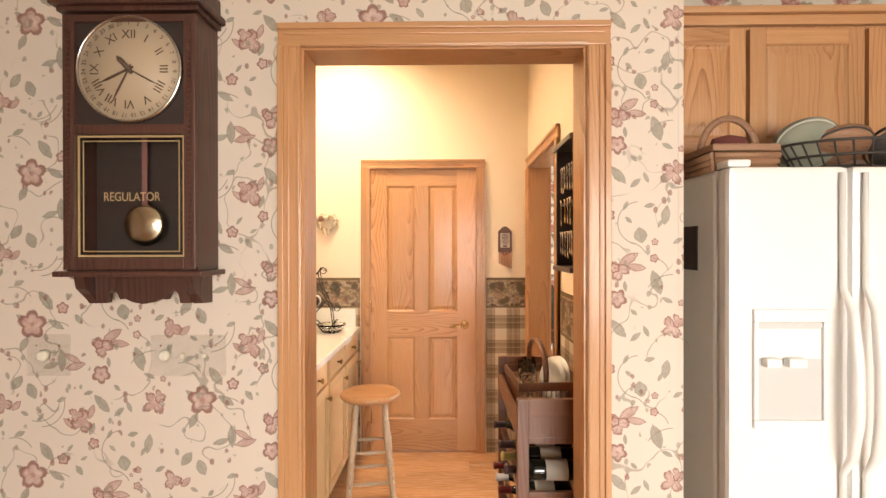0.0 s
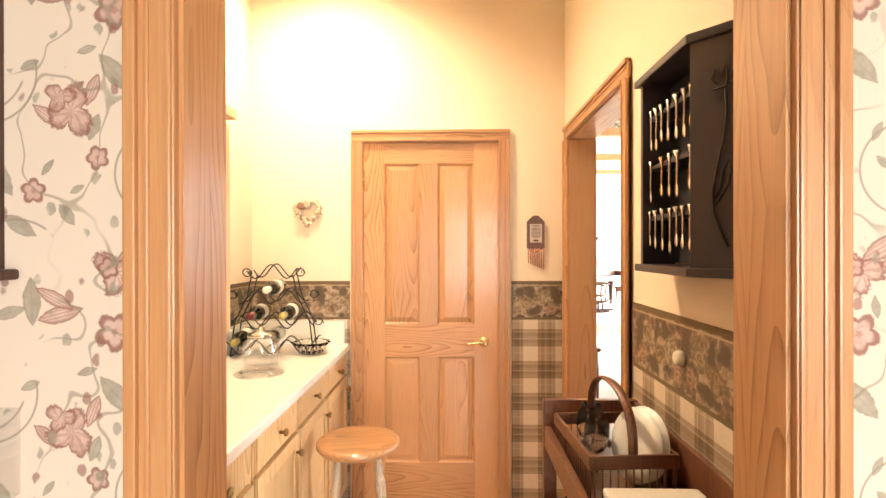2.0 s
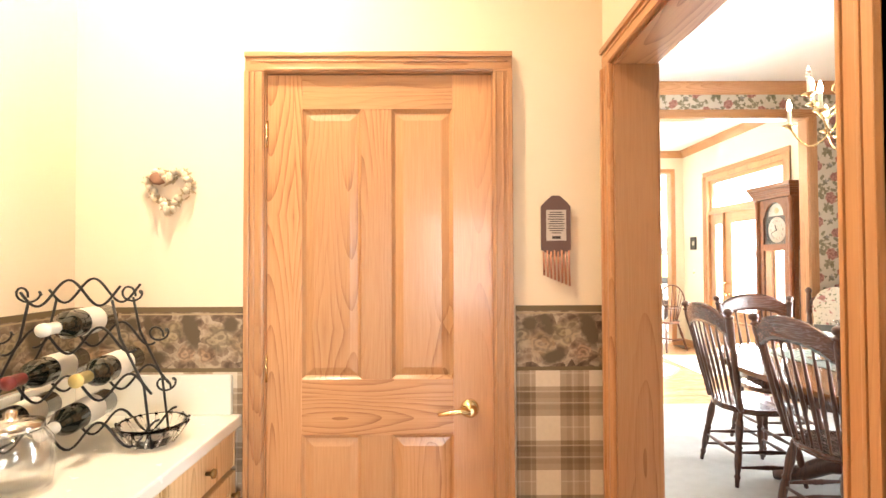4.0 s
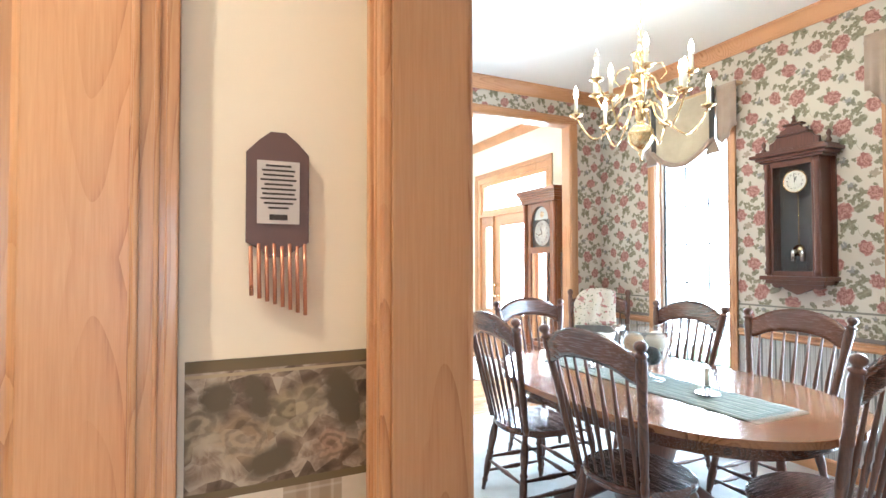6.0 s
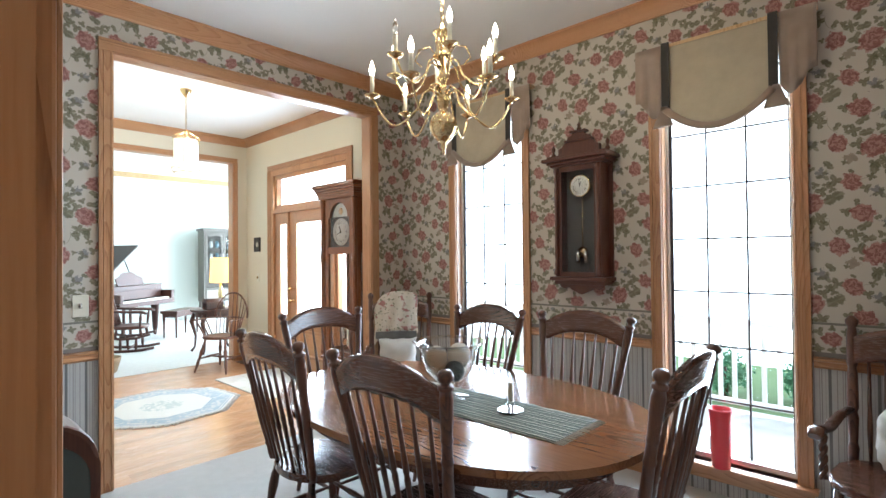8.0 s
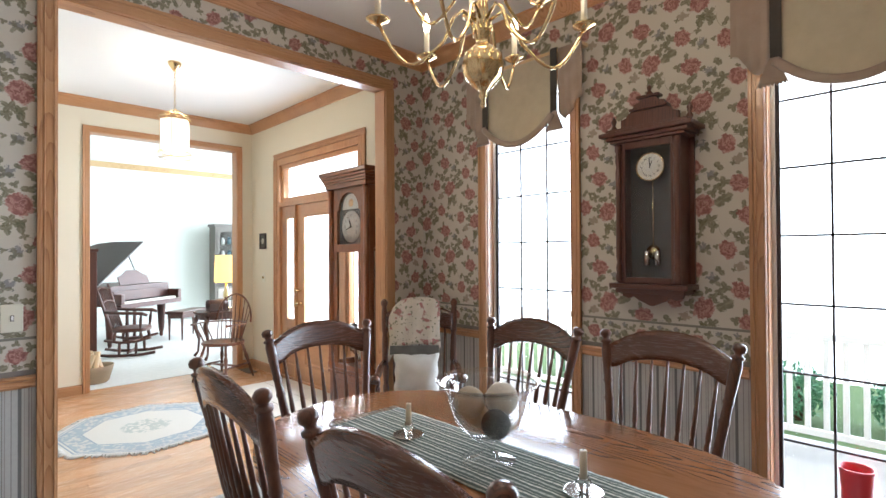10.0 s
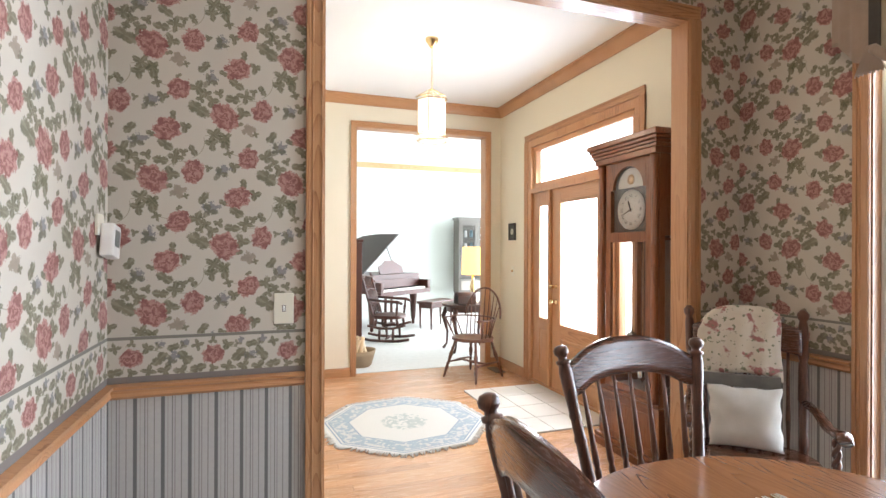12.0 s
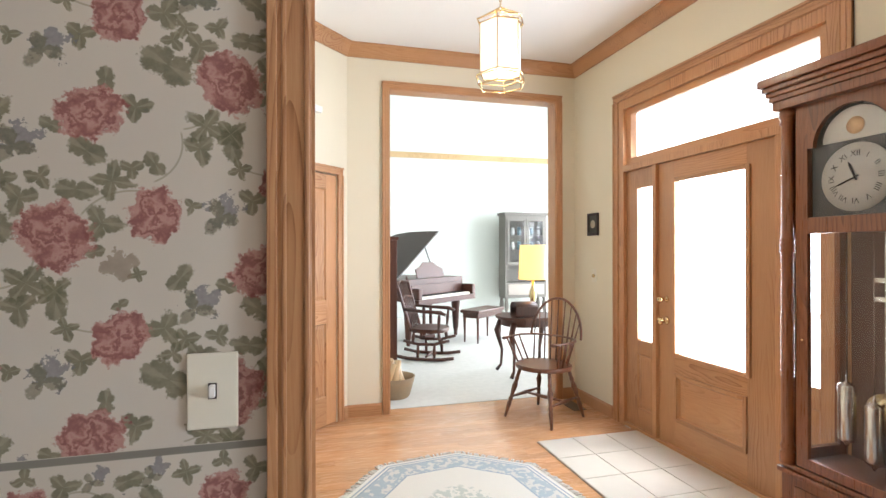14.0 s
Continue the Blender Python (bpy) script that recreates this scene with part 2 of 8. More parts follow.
def lattice_group():
    """Node group: a point on the wall to polar coordinates about the closest motif of a half-drop lattice."""
    if "motif_polar" in bpy.data.node_groups:
        return bpy.data.node_groups["motif_polar"]
    t = bpy.data.node_groups.new("motif_polar", "ShaderNodeTree")
    for nm in ("along", "height", "cx", "cz", "rx", "rz", "cos", "sin", "width", "half", "drop"):
        t.interface.new_socket(nm, in_out="INPUT", socket_type="NodeSocketFloat")
    for nm in ("x", "y", "radius", "angle"):
        t.interface.new_socket(nm, in_out="OUTPUT", socket_type="NodeSocketFloat")
    gi, go = t.nodes.new("NodeGroupInput"), t.nodes.new("NodeGroupOutput")
    along, height, cx, cz, rx, rz, co, si, width, half, drop = gi.outputs[:11]

    def f(op, *args):
        k = t.nodes.new("ShaderNodeMath")
        k.operation = op
        for i, v in enumerate(args):
            if isinstance(v, bpy.types.NodeSocket):
                t.links.new(v, k.inputs[i])
            else:
                k.inputs[i].default_value = v
        return k.outputs[0]
    a = f("SUBTRACT", along, cx)
    col = f("ROUND", f("DIVIDE", a, width))
    du = f("SUBTRACT", a, f("MULTIPLY", col, width))
    z = f("MULTIPLY_ADD", f("FLOORED_MODULO", col, 2.0), drop, f("SUBTRACT", height, cz))
    dv = f("WRAP", z, half, f("MULTIPLY", half, -1.0))
    x = f("DIVIDE", f("MULTIPLY_ADD", du, co, f("MULTIPLY", dv, si)), rx)
    y = f("DIVIDE", f("SUBTRACT", f("MULTIPLY", dv, co), f("MULTIPLY", du, si)), rz)
    r = f("SQRT", f("MULTIPLY_ADD", x, x, f("MULTIPLY", y, y)))
    for i, v in enumerate((x, y, r, f("ARCTAN2", y, x))):
        t.links.new(v, go.inputs[i])
    return t


class Motif(Print):
    """Printed motifs on a half-drop lattice, each given by its place in metres on the wall."""

    def lattice(self, across, w, h, wobble=0.004):
        self.cell(across, w, h, wobble)
        self.w, self.drop = w, h / 2
        p = self.place()
        self.fine = self.noise(p, 130.0, 3.0, 0.6)
        self.soft = self.noise(p, 42.0, 3.0, 0.6)
        self.jag = self.math("MULTIPLY_ADD", self.math("SUBTRACT", self.soft, 0.5), 0.95, self.math("MULTIPLY", self.math("SUBTRACT", self.fine, 0.5), 0.75))
        return self

    def polar(self, cx, cz, rx, rz, turn=0.0):
        """Place relative to the closest repeat of a motif: turned x and y, radius, angle."""
        k = self.n("Group")
        k.node_tree = lattice_group()
        c, s_ = math.cos(turn), math.sin(turn)
        for i, v in enumerate((self.raw.outputs[self.across], self.raw.outputs[2], cx, cz, rx, rz, c, s_, self.w, self.h / 2, self.drop)):
            self.put(k.inputs[i], v)
        return k.outputs[0], k.outputs[1], k.outputs[2], k.outputs[3]

    def leaflets(self, cx, cz, r, turn=0.0, n=3, base=0.22):
        """A spray of n pointed leaflets; its mask and the distance from the midribs."""
        x, y, d, a = self.polar(cx, cz, r, r, turn)
        side = self.math("ABSOLUTE", self.math("WRAP", a, math.pi / n, -math.pi / n))
        side = self.math("MULTIPLY", side, n / math.pi)
        reach = self.math("MULTIPLY_ADD", self.math("POWER", self.math("SUBTRACT", 1.0, side), 0.75), 1 - base, base)
        d = self.math("SUBTRACT", self.math("MULTIPLY_ADD", self.jag, 0.75, d), reach)
        return self.math("SUBTRACT", 1.0, self.step(d, -0.09, 0.09)), side

    def lens(self, cx, cz, length, width, turn=0.0):
        """One pointed leaf."""
        x, y, d, a = self.polar(cx, cz, length, width, turn)
        d = self.math("ADD", self.math("MULTIPLY_ADD", x, x, self.math("ABSOLUTE", y)), self.math("MULTIPLY", self.jag, 0.5))
        return self.math("SUBTRACT", 1.0, self.step(d, 0.90, 1.08)), d, y

    def bloom(self, cx, cz, r, turn=0.0, n=5, amp=0.12, squash=0.9, ragged=0.8):
        x, y, d, a = self.polar(cx, cz, r, r * squash, turn)
        lobe = self.math("ABSOLUTE", self.math("COSINE", self.math("MULTIPLY", a, n / 2)))
        d = self.math("DIVIDE", d, self.math("MULTIPLY_ADD", lobe, 2 * amp, 1 - 1.4 * amp))
        d = self.math("MULTIPLY_ADD", self.jag, ragged, d)
        return self.math("SUBTRACT", 1.0, self.step(d, 0.92, 1.06)), d, a

    def curl(self, cx, cz, r, lo, hi, turn=0.0, width=0.0016):
        """An arc of thin stem."""
        x, y, d, a = self.polar(cx, cz, 1.0, 1.0, turn)
        line = self.math("SUBTRACT", 1.0, self.step(self.math("ABSOLUTE", self.math("SUBTRACT", d, r)), width * 0.5, width * 1.5))
        keep = self.math("MULTIPLY", self.step(a, lo, lo + 0.1), self.math("SUBTRACT", 1.0, self.step(a, hi - 0.1, hi)))
        return self.math("MULTIPLY", line, keep)


def rose_paper(name, across, border=False):
    g = Motif(name)
    g.across = across
    g.lattice(across, *((0.271, 0.547) if not border else (0.30, 0.5)))
    p = g.place()
    bg = g.mix(g.noise(p, 3.0, 2.0), (0.49, 0.445, 0.378), (0.565, 0.518, 0.445))
    if border:
        g.h, g.drop = 50.0, 0.0
        leaves = [(-0.12, 0.93, 0.030, 0.9), (-0.105, 0.985, 0.034, 2.3), (-0.06, 1.035, 0.024, 0.2), (0.055, 1.03, 0.026, 2.2), (0.10, 0.985, 0.034, 0.8), (0.12, 0.935, 0.028, 2.9),
                  (-0.06, 0.938, 0.030, 0.2), (0.06, 0.936, 0.030, -0.2), (0.0, 0.934, 0.022, 0.05), (0.15, 1.03, 0.024, 0.3), (0.0, 1.05, 0.018, 1.5)]
        roses = [(0.0, 0.992, 0.044, 0.2)]
        berries = [(-0.15, 0.985, 0.022), (0.105, 1.045, 0.016), (-0.105, 1.045, 0.016)]
        curls = [(-0.075, 0.97, 0.05, -2.6, 0.6), (0.075, 0.97, 0.05, 0.4, 3.0)]
        buds = []
    else:
        leaves = [(1.280, 1.785, 0.026, 0.4), (1.413, 1.745, 0.046, 2.6), (1.473, 1.643, 0.036, 1.0), (1.463, 1.603, 0.030, 2.8), (1.515, 1.613, 0.031, 1.7), (1.193, 1.509, 0.030, 0.2), (1.273, 1.525, 0.030, 3.0),
                  (1.326, 1.541, 0.034, 1.4), (1.356, 1.563, 0.020, 0.6), (1.392, 1.572, 0.023, 2.1), (1.310, 1.469, 0.034, 2.0), (1.432, 1.375, 0.027, 0.9), (1.258, 1.294, 0.021, 0.3),
                  (1.406, 1.288, 0.034, 1.1), (1.317, 1.712, 0.022, 1.5), (1.362, 1.668, 0.027, 0.3), (1.289, 1.590, 0.031, 2.5), (1.243, 1.357, 0.030, 0.7), (1.440, 1.815, 0.022, 0.1), (1.236, 1.632, 0.018, 2.7), (1.420, 1.790, 0.020, 1.2), (1.300, 1.420, 0.016, 0.3), (1.365, 1.382, 0.015, 1.9), (1.450, 1.500, 0.016, 2.3), (1.338, 1.330, 0.014, 0.6), (1.222, 1.545, 0.022, 1.0)]
        roses = [(1.295, 1.656, 0.053, 0.4), (1.393, 1.485, 0.049, 1.3), (1.243, 1.448, 0.061, 2.2), (1.338, 1.276, 0.048, 0.9)]
        berries = [(1.235, 1.766, 0.027), (1.193, 1.605, 0.028)]
        curls = [(1.36, 1.61, 0.075, -1.2, 0.3), (1.31, 1.39, 0.105, -2.2, -1.1), (1.43, 1.69, 0.055, -1.5, 1.3), (1.36, 1.43, 0.095, 1.4, 2.6)]
        buds = [(1.338, 1.398, 0.028)]
    stem_c, vein_c = (0.26, 0.245, 0.175), (0.29, 0.275, 0.19)
    col = bg
    for c in curls:
        col = g.mix(g.math("MULTIPLY", g.curl(*c), 0.65), col, stem_c)
    leaf_c = g.mix(g.math("MULTIPLY_ADD", g.fine, 0.6, g.math("MULTIPLY_ADD", g.soft, 1.4, -0.5), True), (0.080, 0.077, 0.042), (0.235, 0.215, 0.138))
    for k, (cx, cz, r, t) in enumerate(leaves):
        m, side = g.leaflets(cx, cz, r * 1.06, t, (3, 2, 4, 3, 2)[k % 5], 0.30)
        rib = g.math("SUBTRACT", 1.0, g.step(side, 0.06, 0.20))
        col = g.mix(g.math("MULTIPLY", m, 0.88), col, g.mix(g.math("MULTIPLY", rib, 0.5), leaf_c, vein_c))
    blue_c = g.mix(g.fine, (0.11, 0.112, 0.125), (0.25, 0.245, 0.25))
    for cx, cz, r in berries:
        m, d, a = g.bloom(cx, cz, r, 0.3, 5, 0.22, 0.85, 2.6)
        col = g.mix(g.math("MULTIPLY", m, 0.8), col, blue_c)
        m, side = g.leaflets(cx - 0.01, cz - 0.012, r * 1.25, 4.0, 3, 0.1)
        col = g.mix(g.math("MULTIPLY", m, 0.7), col, leaf_c)
    for cx, cz, r in buds:
        m, d, a = g.bloom(cx, cz, r, 0.3, 4, 0.25, 0.9, 1.4)
        col = g.mix(g.math("MULTIPLY", m, 0.75), col, g.mix(g.soft, (0.17, 0.13, 0.09), (0.34, 0.27, 0.20)))
    for cx, cz, r, t in roses:
        m, d, a = g.bloom(cx, cz, r, t, 7, 0.07, 0.86, 0.75)
        ruffle = g.math("SINE", g.math("ADD", g.math("MULTIPLY", d, 11.0), g.math("ADD", g.math("MULTIPLY", g.math("SINE", g.math("MULTIPLY_ADD", a, 3.0, g.math("MULTIPLY", d, 5.0))), 1.5), g.math("MULTIPLY", g.soft, 7.0))))
        tone = g.math("ADD", g.math("MULTIPLY_ADD", ruffle, 0.25, 0.28), g.math("MULTIPLY", g.fine, 0.30))
        petal = g.ramp(tone, [(0.10, (0.185, 0.058, 0.052)), (0.42, (0.310, 0.125, 0.110)), (0.80, (0.46, 0.265, 0.225))])
        col = g.mix(g.math("MULTIPLY", m, 0.92), col, petal)
    if border:
        zz = g.raw.outputs[2]
        line = g.math("MULTIPLY", g.step(zz, 1.066, 1.068), g.math("SUBTRACT", 1.0, g.step(zz, 1.079, 1.081)))
        low = g.math("SUBTRACT", 1.0, g.step(zz, 0.918, 0.921))
        col = g.mix(line, col, (0.20, 0.19, 0.16))
        col = g.mix(low, col, (0.20, 0.175, 0.16))
    g.bump(g.fine, 0.08, 0.0006)
    return g.out(col, 0.7, 0, 0, 0.25)


def stripe_paper(name, across):
    g = Print(name).cell(across, 0.1, 5.0, 0.0, False)
    u = g.math("ADD", g.u, 0.05)
    col = g.mix(g.noise(g.place(), 60.0), (0.42, 0.40, 0.38), (0.50, 0.48, 0.45))
    for lo, hi, c in ((0.006, 0.020, (0.16, 0.155, 0.15)), (0.046, 0.0495, (0.22, 0.20, 0.195)), (0.056, 0.0595, (0.30, 0.27, 0.26)), (0.080, 0.0835, (0.24, 0.22, 0.21)), (0.030, 0.0325, (0.33, 0.30, 0.28))):
        m = g.math("MULTIPLY", g.step(u, lo - 0.0008, lo + 0.0008), g.math("SUBTRACT", 1.0, g.step(u, hi - 0.0008, hi + 0.0008)))
        col = g.mix(m, col, c)
    return g.out(col, 0.7, 0, 0, 0.25)


def vine_paper(name, across):
    """Kitchen paper: outlined pink flowers, tulips and grey-green leaves on thin curling vines."""
    g = Motif(name)
    g.across = across
    g.lattice(across, 0.509, 0.450, 0.003)
    p = g.place()
    fine, soft = g.fine, g.soft
    bg = g.mix(g.noise(p, 2.0, 2.0), (0.61, 0.525, 0.44), (0.68, 0.595, 0.505))
    rim_c = g.mix(fine, (0.17, 0.062, 0.050), (0.32, 0.150, 0.120))
    pale_c = g.mix(g.math("MULTIPLY_ADD", soft, 1.6, -0.3, True), (0.36, 0.19, 0.155), (0.64, 0.49, 0.42))
    stalk = g.mix(fine, (0.15, 0.125, 0.09), (0.30, 0.255, 0.195))
    grey_c = g.mix(g.math("MULTIPLY_ADD", fine, 0.5, g.math("MULTIPLY_ADD", soft, 1.2, -0.4), True), (0.15, 0.14, 0.105), (0.42, 0.38, 0.30))

    def at(x, y):
        """Millimetres right of and below the print's corner, as metres on the wall."""
        return -1.208 + x * 0.00102, 1.573 - y * 0.00102
    col = bg
    # stems
    for x, y, r, lo, hi in ((160, 385, 0.075, 0.9, 2.4), (360, 690, 0.062, 1.6, 4.6), (330, 800, 0.055, 0.4, 1.5), (620, 330, 0.07, -1.6, 0.3), (455, 480, 0.085, 1.5, 2.6), (540, 490, 0.06, 0.5, 1.9), (110, 540, 0.065, -1.9, -0.3), (400, 395, 0.045, 0.2, 1.6)):
        turn = 0.0
        if hi > 3.1:
            turn, lo, hi = 1.6, lo - 1.6, hi - 1.6
        col = g.mix(g.math("MULTIPLY", g.curl(*at(x, y), r, lo, hi, turn), 0.7), col, stalk)
    # pale shadow leaves, then the drawn ones with a darker edge and midrib
    for x, y, n, w, t in ((135, 250, 34, 15, 2.2), (165, 320, 28, 11, 2.6), (70, 378, 26, 11, 1.1), (364, 284, 24, 19, 1.8), (410, 420, 38, 17, 1.9), (436, 668, 30, 13, 1.4), (300, 552, 34, 14, 2.3), (350, 575, 20, 8, 0.7),
                          (548, 270, 26, 14, 0.9), (592, 295, 26, 16, 2.0), (182, 425, 34, 13, 1.6), (150, 440, 26, 9, 0.3), (232, 305, 18, 9, 2.2), (246, 270, 12, 5, 0.5), (345, 505, 13, 6, 2.4), (270, 185, 20, 9, 1.2),
                          (390, 640, 16, 7, 0.2), (322, 640, 15, 6, 1.1), (470, 300, 16, 7, 0.5), (520, 250, 12, 6, 1.9), (120, 590, 12, 6, 0.9), (60, 300, 16, 7, 2.6), (205, 240, 14, 5, 0.9), (440, 470, 18, 7, 2.7), (500, 390, 15, 6, 1.2), (555, 420, 18, 8, 0.4), (260, 520, 15, 6, 0.3), (320, 430, 16, 6, 1.7), (180, 540, 15, 7, 0.4), (380, 560, 18, 7, 2.0), (570, 360, 13, 6, 2.7), (420, 250, 14, 6, 1.1), (330, 240, 13, 6, 2.4)):
        m, d, y_ = g.lens(*at(x, y), n * 0.00102, w * 0.00102, t)
        rib = g.math("SUBTRACT", 1.0, g.step(g.math("ABSOLUTE", y_), 0.05, 0.16))
        edge = g.math("MAXIMUM", g.step(d, 0.62, 0.92), g.math("MULTIPLY", rib, 0.7))
        col = g.mix(g.math("MULTIPLY", m, 0.78), col, g.mix(g.math("MULTIPLY", edge, 0.75), grey_c, stalk))
    # striped wings and turned-back petals
    for x, y, n, w, t in ((222, 442, 34, 12, 0.25), (214, 420, 30, 10, -0.5), (545, 338, 20, 10, 0.8), (330, 352, 34, 14, 0.55), (352, 376, 30, 11, -0.1), (268, 575, 24, 10, 1.2), (205, 610, 26, 10, 2.5)):
        m, d, y_ = g.lens(*at(x, y), n * 0.00102, w * 0.00102, t)
        stripe = g.step(g.math("SINE", g.math("MULTIPLY", y_, 16.0)), -0.2, 0.5)
        edge = g.math("MAXIMUM", g.step(d, 0.60, 0.90), g.math("MULTIPLY", stripe, 0.5))
        col = g.mix(g.math("MULTIPLY", m, 0.85), col, g.mix(edge, pale_c, rim_c))
    # tulips: three lobes, dark rim, veined inside
    for x, y, r, t, n in ((300, 385, 30, 2.4, 3), (238, 604, 33, 1.3, 3), (222, 585, 20, 0.2, 3), (505, 332, 27, 2.0, 3), (455, 548, 32, 0.6, 4), (470, 530, 18, 2.0, 3)):
        m, d, a = g.bloom(*at(x, y), r * 0.00102, t, n, 0.34, 0.9, 0.8)
        vein = g.step(g.math("SINE", g.math("MULTIPLY_ADD", a, 9.0, g.math("MULTIPLY", d, 4.0))), 0.1, 0.7)
        edge = g.math("MAXIMUM", g.step(d, 0.66, 0.88), g.math("MULTIPLY", vein, 0.45))
        col = g.mix(g.math("MULTIPLY", m, 0.88), col, g.mix(edge, pale_c, rim_c))
    # five-petalled flowers: red rim, pale inside, small dark heart
    for x, y, r, t in ((95, 320, 40, 0.3), (298, 466, 26, 1.0), (290, 378, 15, 0.6), (185, 272, 17, 0.3), (403, 350, 12, 0.0), (275, 668, 16, 0.7), (405, 303, 10, 0.3), (385, 318, 6, 0.3), (480, 478, 9, 0.2)):
        m, d, a = g.bloom(*at(x, y), r * 0.00102, t, 5, 0.17, 1.0, 0.3)
        heart = g.mix(g.step(d, 0.58, 0.80), pale_c, rim_c)
        heart = g.mix(g.step(d, 0.14, 0.26), (0.38, 0.20, 0.16), heart)
        col = g.mix(g.math("MULTIPLY", m, 0.9), col, heart)
    # thin wandering tendrils with small leaves and buds along them
    field = g.noise(p, 8.5, 1.5, 0.45)
    off = g.math("ABSOLUTE", g.math("SUBTRACT", field, 0.5))
    part_of = g.step(g.noise(p, 6.0, 1.0), 0.42, 0.52)
    tendril = g.math("MULTIPLY", g.math("SUBTRACT", 1.0, g.step(off, 0.004, 0.011)), part_of)
    col = g.mix(g.math("MULTIPLY", tendril, 0.6), col, stalk)
    vo = g.n("TexVoronoi")
    vo.inputs["Scale"].default_value = 46.0
    g.put(vo.inputs["Vector"], g.scaled(p, (1.0, 1.0, 0.72)))
    pick = g.n("SeparateXYZ")
    g.put(pick.inputs[0], vo.outputs["Color"])
    fleck = g.math("SUBTRACT", 1.0, g.step(g.math("MULTIPLY_ADD", g.jag, 0.25, vo.outputs["Distance"]), 0.26, 0.36))
    fleck = g.math("MULTIPLY", fleck, g.math("MULTIPLY", g.step(pick.outputs[0], 0.50, 0.52), g.math("SUBTRACT", 1.0, g.step(off, 0.05, 0.07))))
    col = g.mix(g.math("MULTIPLY", fleck, 0.72), col, g.mix(g.step(pick.outputs[1], 0.62, 0.64), grey_c, rim_c))
    g.bump(fine, 0.06, 0.0005)
    return g.out(col, 0.65, 0, 0, 0.3)


def fruit_border(name, across):
    g = Print(name).cell(across, 0.33, 5.0, 0.01, False)
    p = g.place()
    z = g.raw.outputs[2]
    big = g.noise(p, 22.0, 5.0, 0.62, 1.2)
    fine = g.noise(p, 70.0, 4.0, 0.65)
    vo = g.n("TexVoronoi")
    vo.inputs["Scale"].default_value = 30.0
    g.put(vo.inputs["Vector"], g.scaled(p, (1, 1, 1.3)))
    cut = g.n("SeparateXYZ")
    g.put(cut.inputs[0], vo.outputs["Color"])
    big = g.math("ADD", g.math("MULTIPLY", big, 0.62), g.math("MULTIPLY_ADD", cut.outputs[0], 0.24, g.math("MULTIPLY", vo.outputs["Distance"], 0.22)))
    col = g.ramp(big, [(0.32, (0.070, 0.044, 0.030)), (0.45, (0.14, 0.092, 0.062)), (0.56, (0.23, 0.160, 0.110)), (0.70, (0.42, 0.33, 0.24))])
    g.v = g.math("SUBTRACT", z, 1.145)
    for a, b, rx, ry, t, c in ((-0.10, 0.005, 0.045, 0.04, 0.2, (0.42, 0.33, 0.21)), (-0.02, -0.02, 0.035, 0.045, 0.9, (0.33, 0.22, 0.12)), (0.06, 0.02, 0.05, 0.035, 0.4, (0.38, 0.30, 0.17)), (0.12, -0.045, 0.028, 0.025, 0.0, (0.45, 0.28, 0.18)), (-0.145, -0.05, 0.028, 0.022, 0.0, (0.40, 0.24, 0.14))):
        m, rr = g.spot(a, b, rx, ry, t, 5, 0.10, 0.35)
        fold = g.step(g.math("SINE", g.math("MULTIPLY_ADD", rr, 9.0, g.math("MULTIPLY", vo.outputs["Distance"], 9.0))), -0.9, 0.9)
        col = g.mix(g.math("MULTIPLY", m, g.math("MULTIPLY_ADD", fine, 0.7, 0.25)), col, g.mix(fold, tuple(k * 0.45 for k in c), c))
    for a, b, rx, ry in ((-0.06, 0.05, 0.03, 0.02), (0.0, 0.045, 0.02, 0.03), (0.14, 0.03, 0.035, 0.05), (0.02, -0.06, 0.05, 0.018)):
        m, rr = g.spot(a, b, rx, ry, 0.3, 2, 0.2, 0.35)
        col = g.mix(m, col, (0.11, 0.080, 0.05))
    edge = g.math("MAXIMUM", g.step(z, 1.236, 1.238), g.math("SUBTRACT", 1.0, g.step(z, 1.052, 1.054)))
    col = g.mix(edge, col, (0.15, 0.105, 0.055))
    thin = g.math("MULTIPLY", g.step(z, 1.228, 1.229), g.math("SUBTRACT", 1.0, g.step(z, 1.233, 1.234)))
    col = g.mix(thin, col, (0.40, 0.30, 0.18))
    return g.out(col, 0.6, 0, 0, 0.3)


def plaid_paper(name, across):
    g = Print(name).cell(across, 0.178, 0.178, 0.0, False)
    p = g.place()
    base = g.mix(g.noise(p, 80.0), (0.60, 0.50, 0.39), (0.68, 0.58, 0.46))

    def bands(x, col, blend):
        for lo, hi, c in ((-0.089, 0.008, (0.60, 0.545, 0.49)), (-0.068, -0.052, (0.86, 0.84, 0.82)), (-0.030, -0.012, (0.86, 0.84, 0.82))):
            m = g.math("MULTIPLY", g.step(x, lo - 0.0012, lo + 0.0012), g.math("SUBTRACT", 1.0, g.step(x, hi - 0.0012, hi + 0.0012)))
            col = g.mix(m, col, g.mix(1.0, col, c, "MULTIPLY"))
        for at in (-0.046, -0.008, 0.052):
            m = g.math("SUBTRACT", 1.0, g.step(g.math("ABSOLUTE", g.math("SUBTRACT", x, at)), 0.0012, 0.003))
            col = g.mix(g.math("MULTIPLY", m, 0.35), col, (0.62, 0.52, 0.42))
        return col
    col = bands(g.u, base, 0)
    col = bands(g.v, col, 0)
    return g.out(col, 0.7, 0, 0, 0.25)


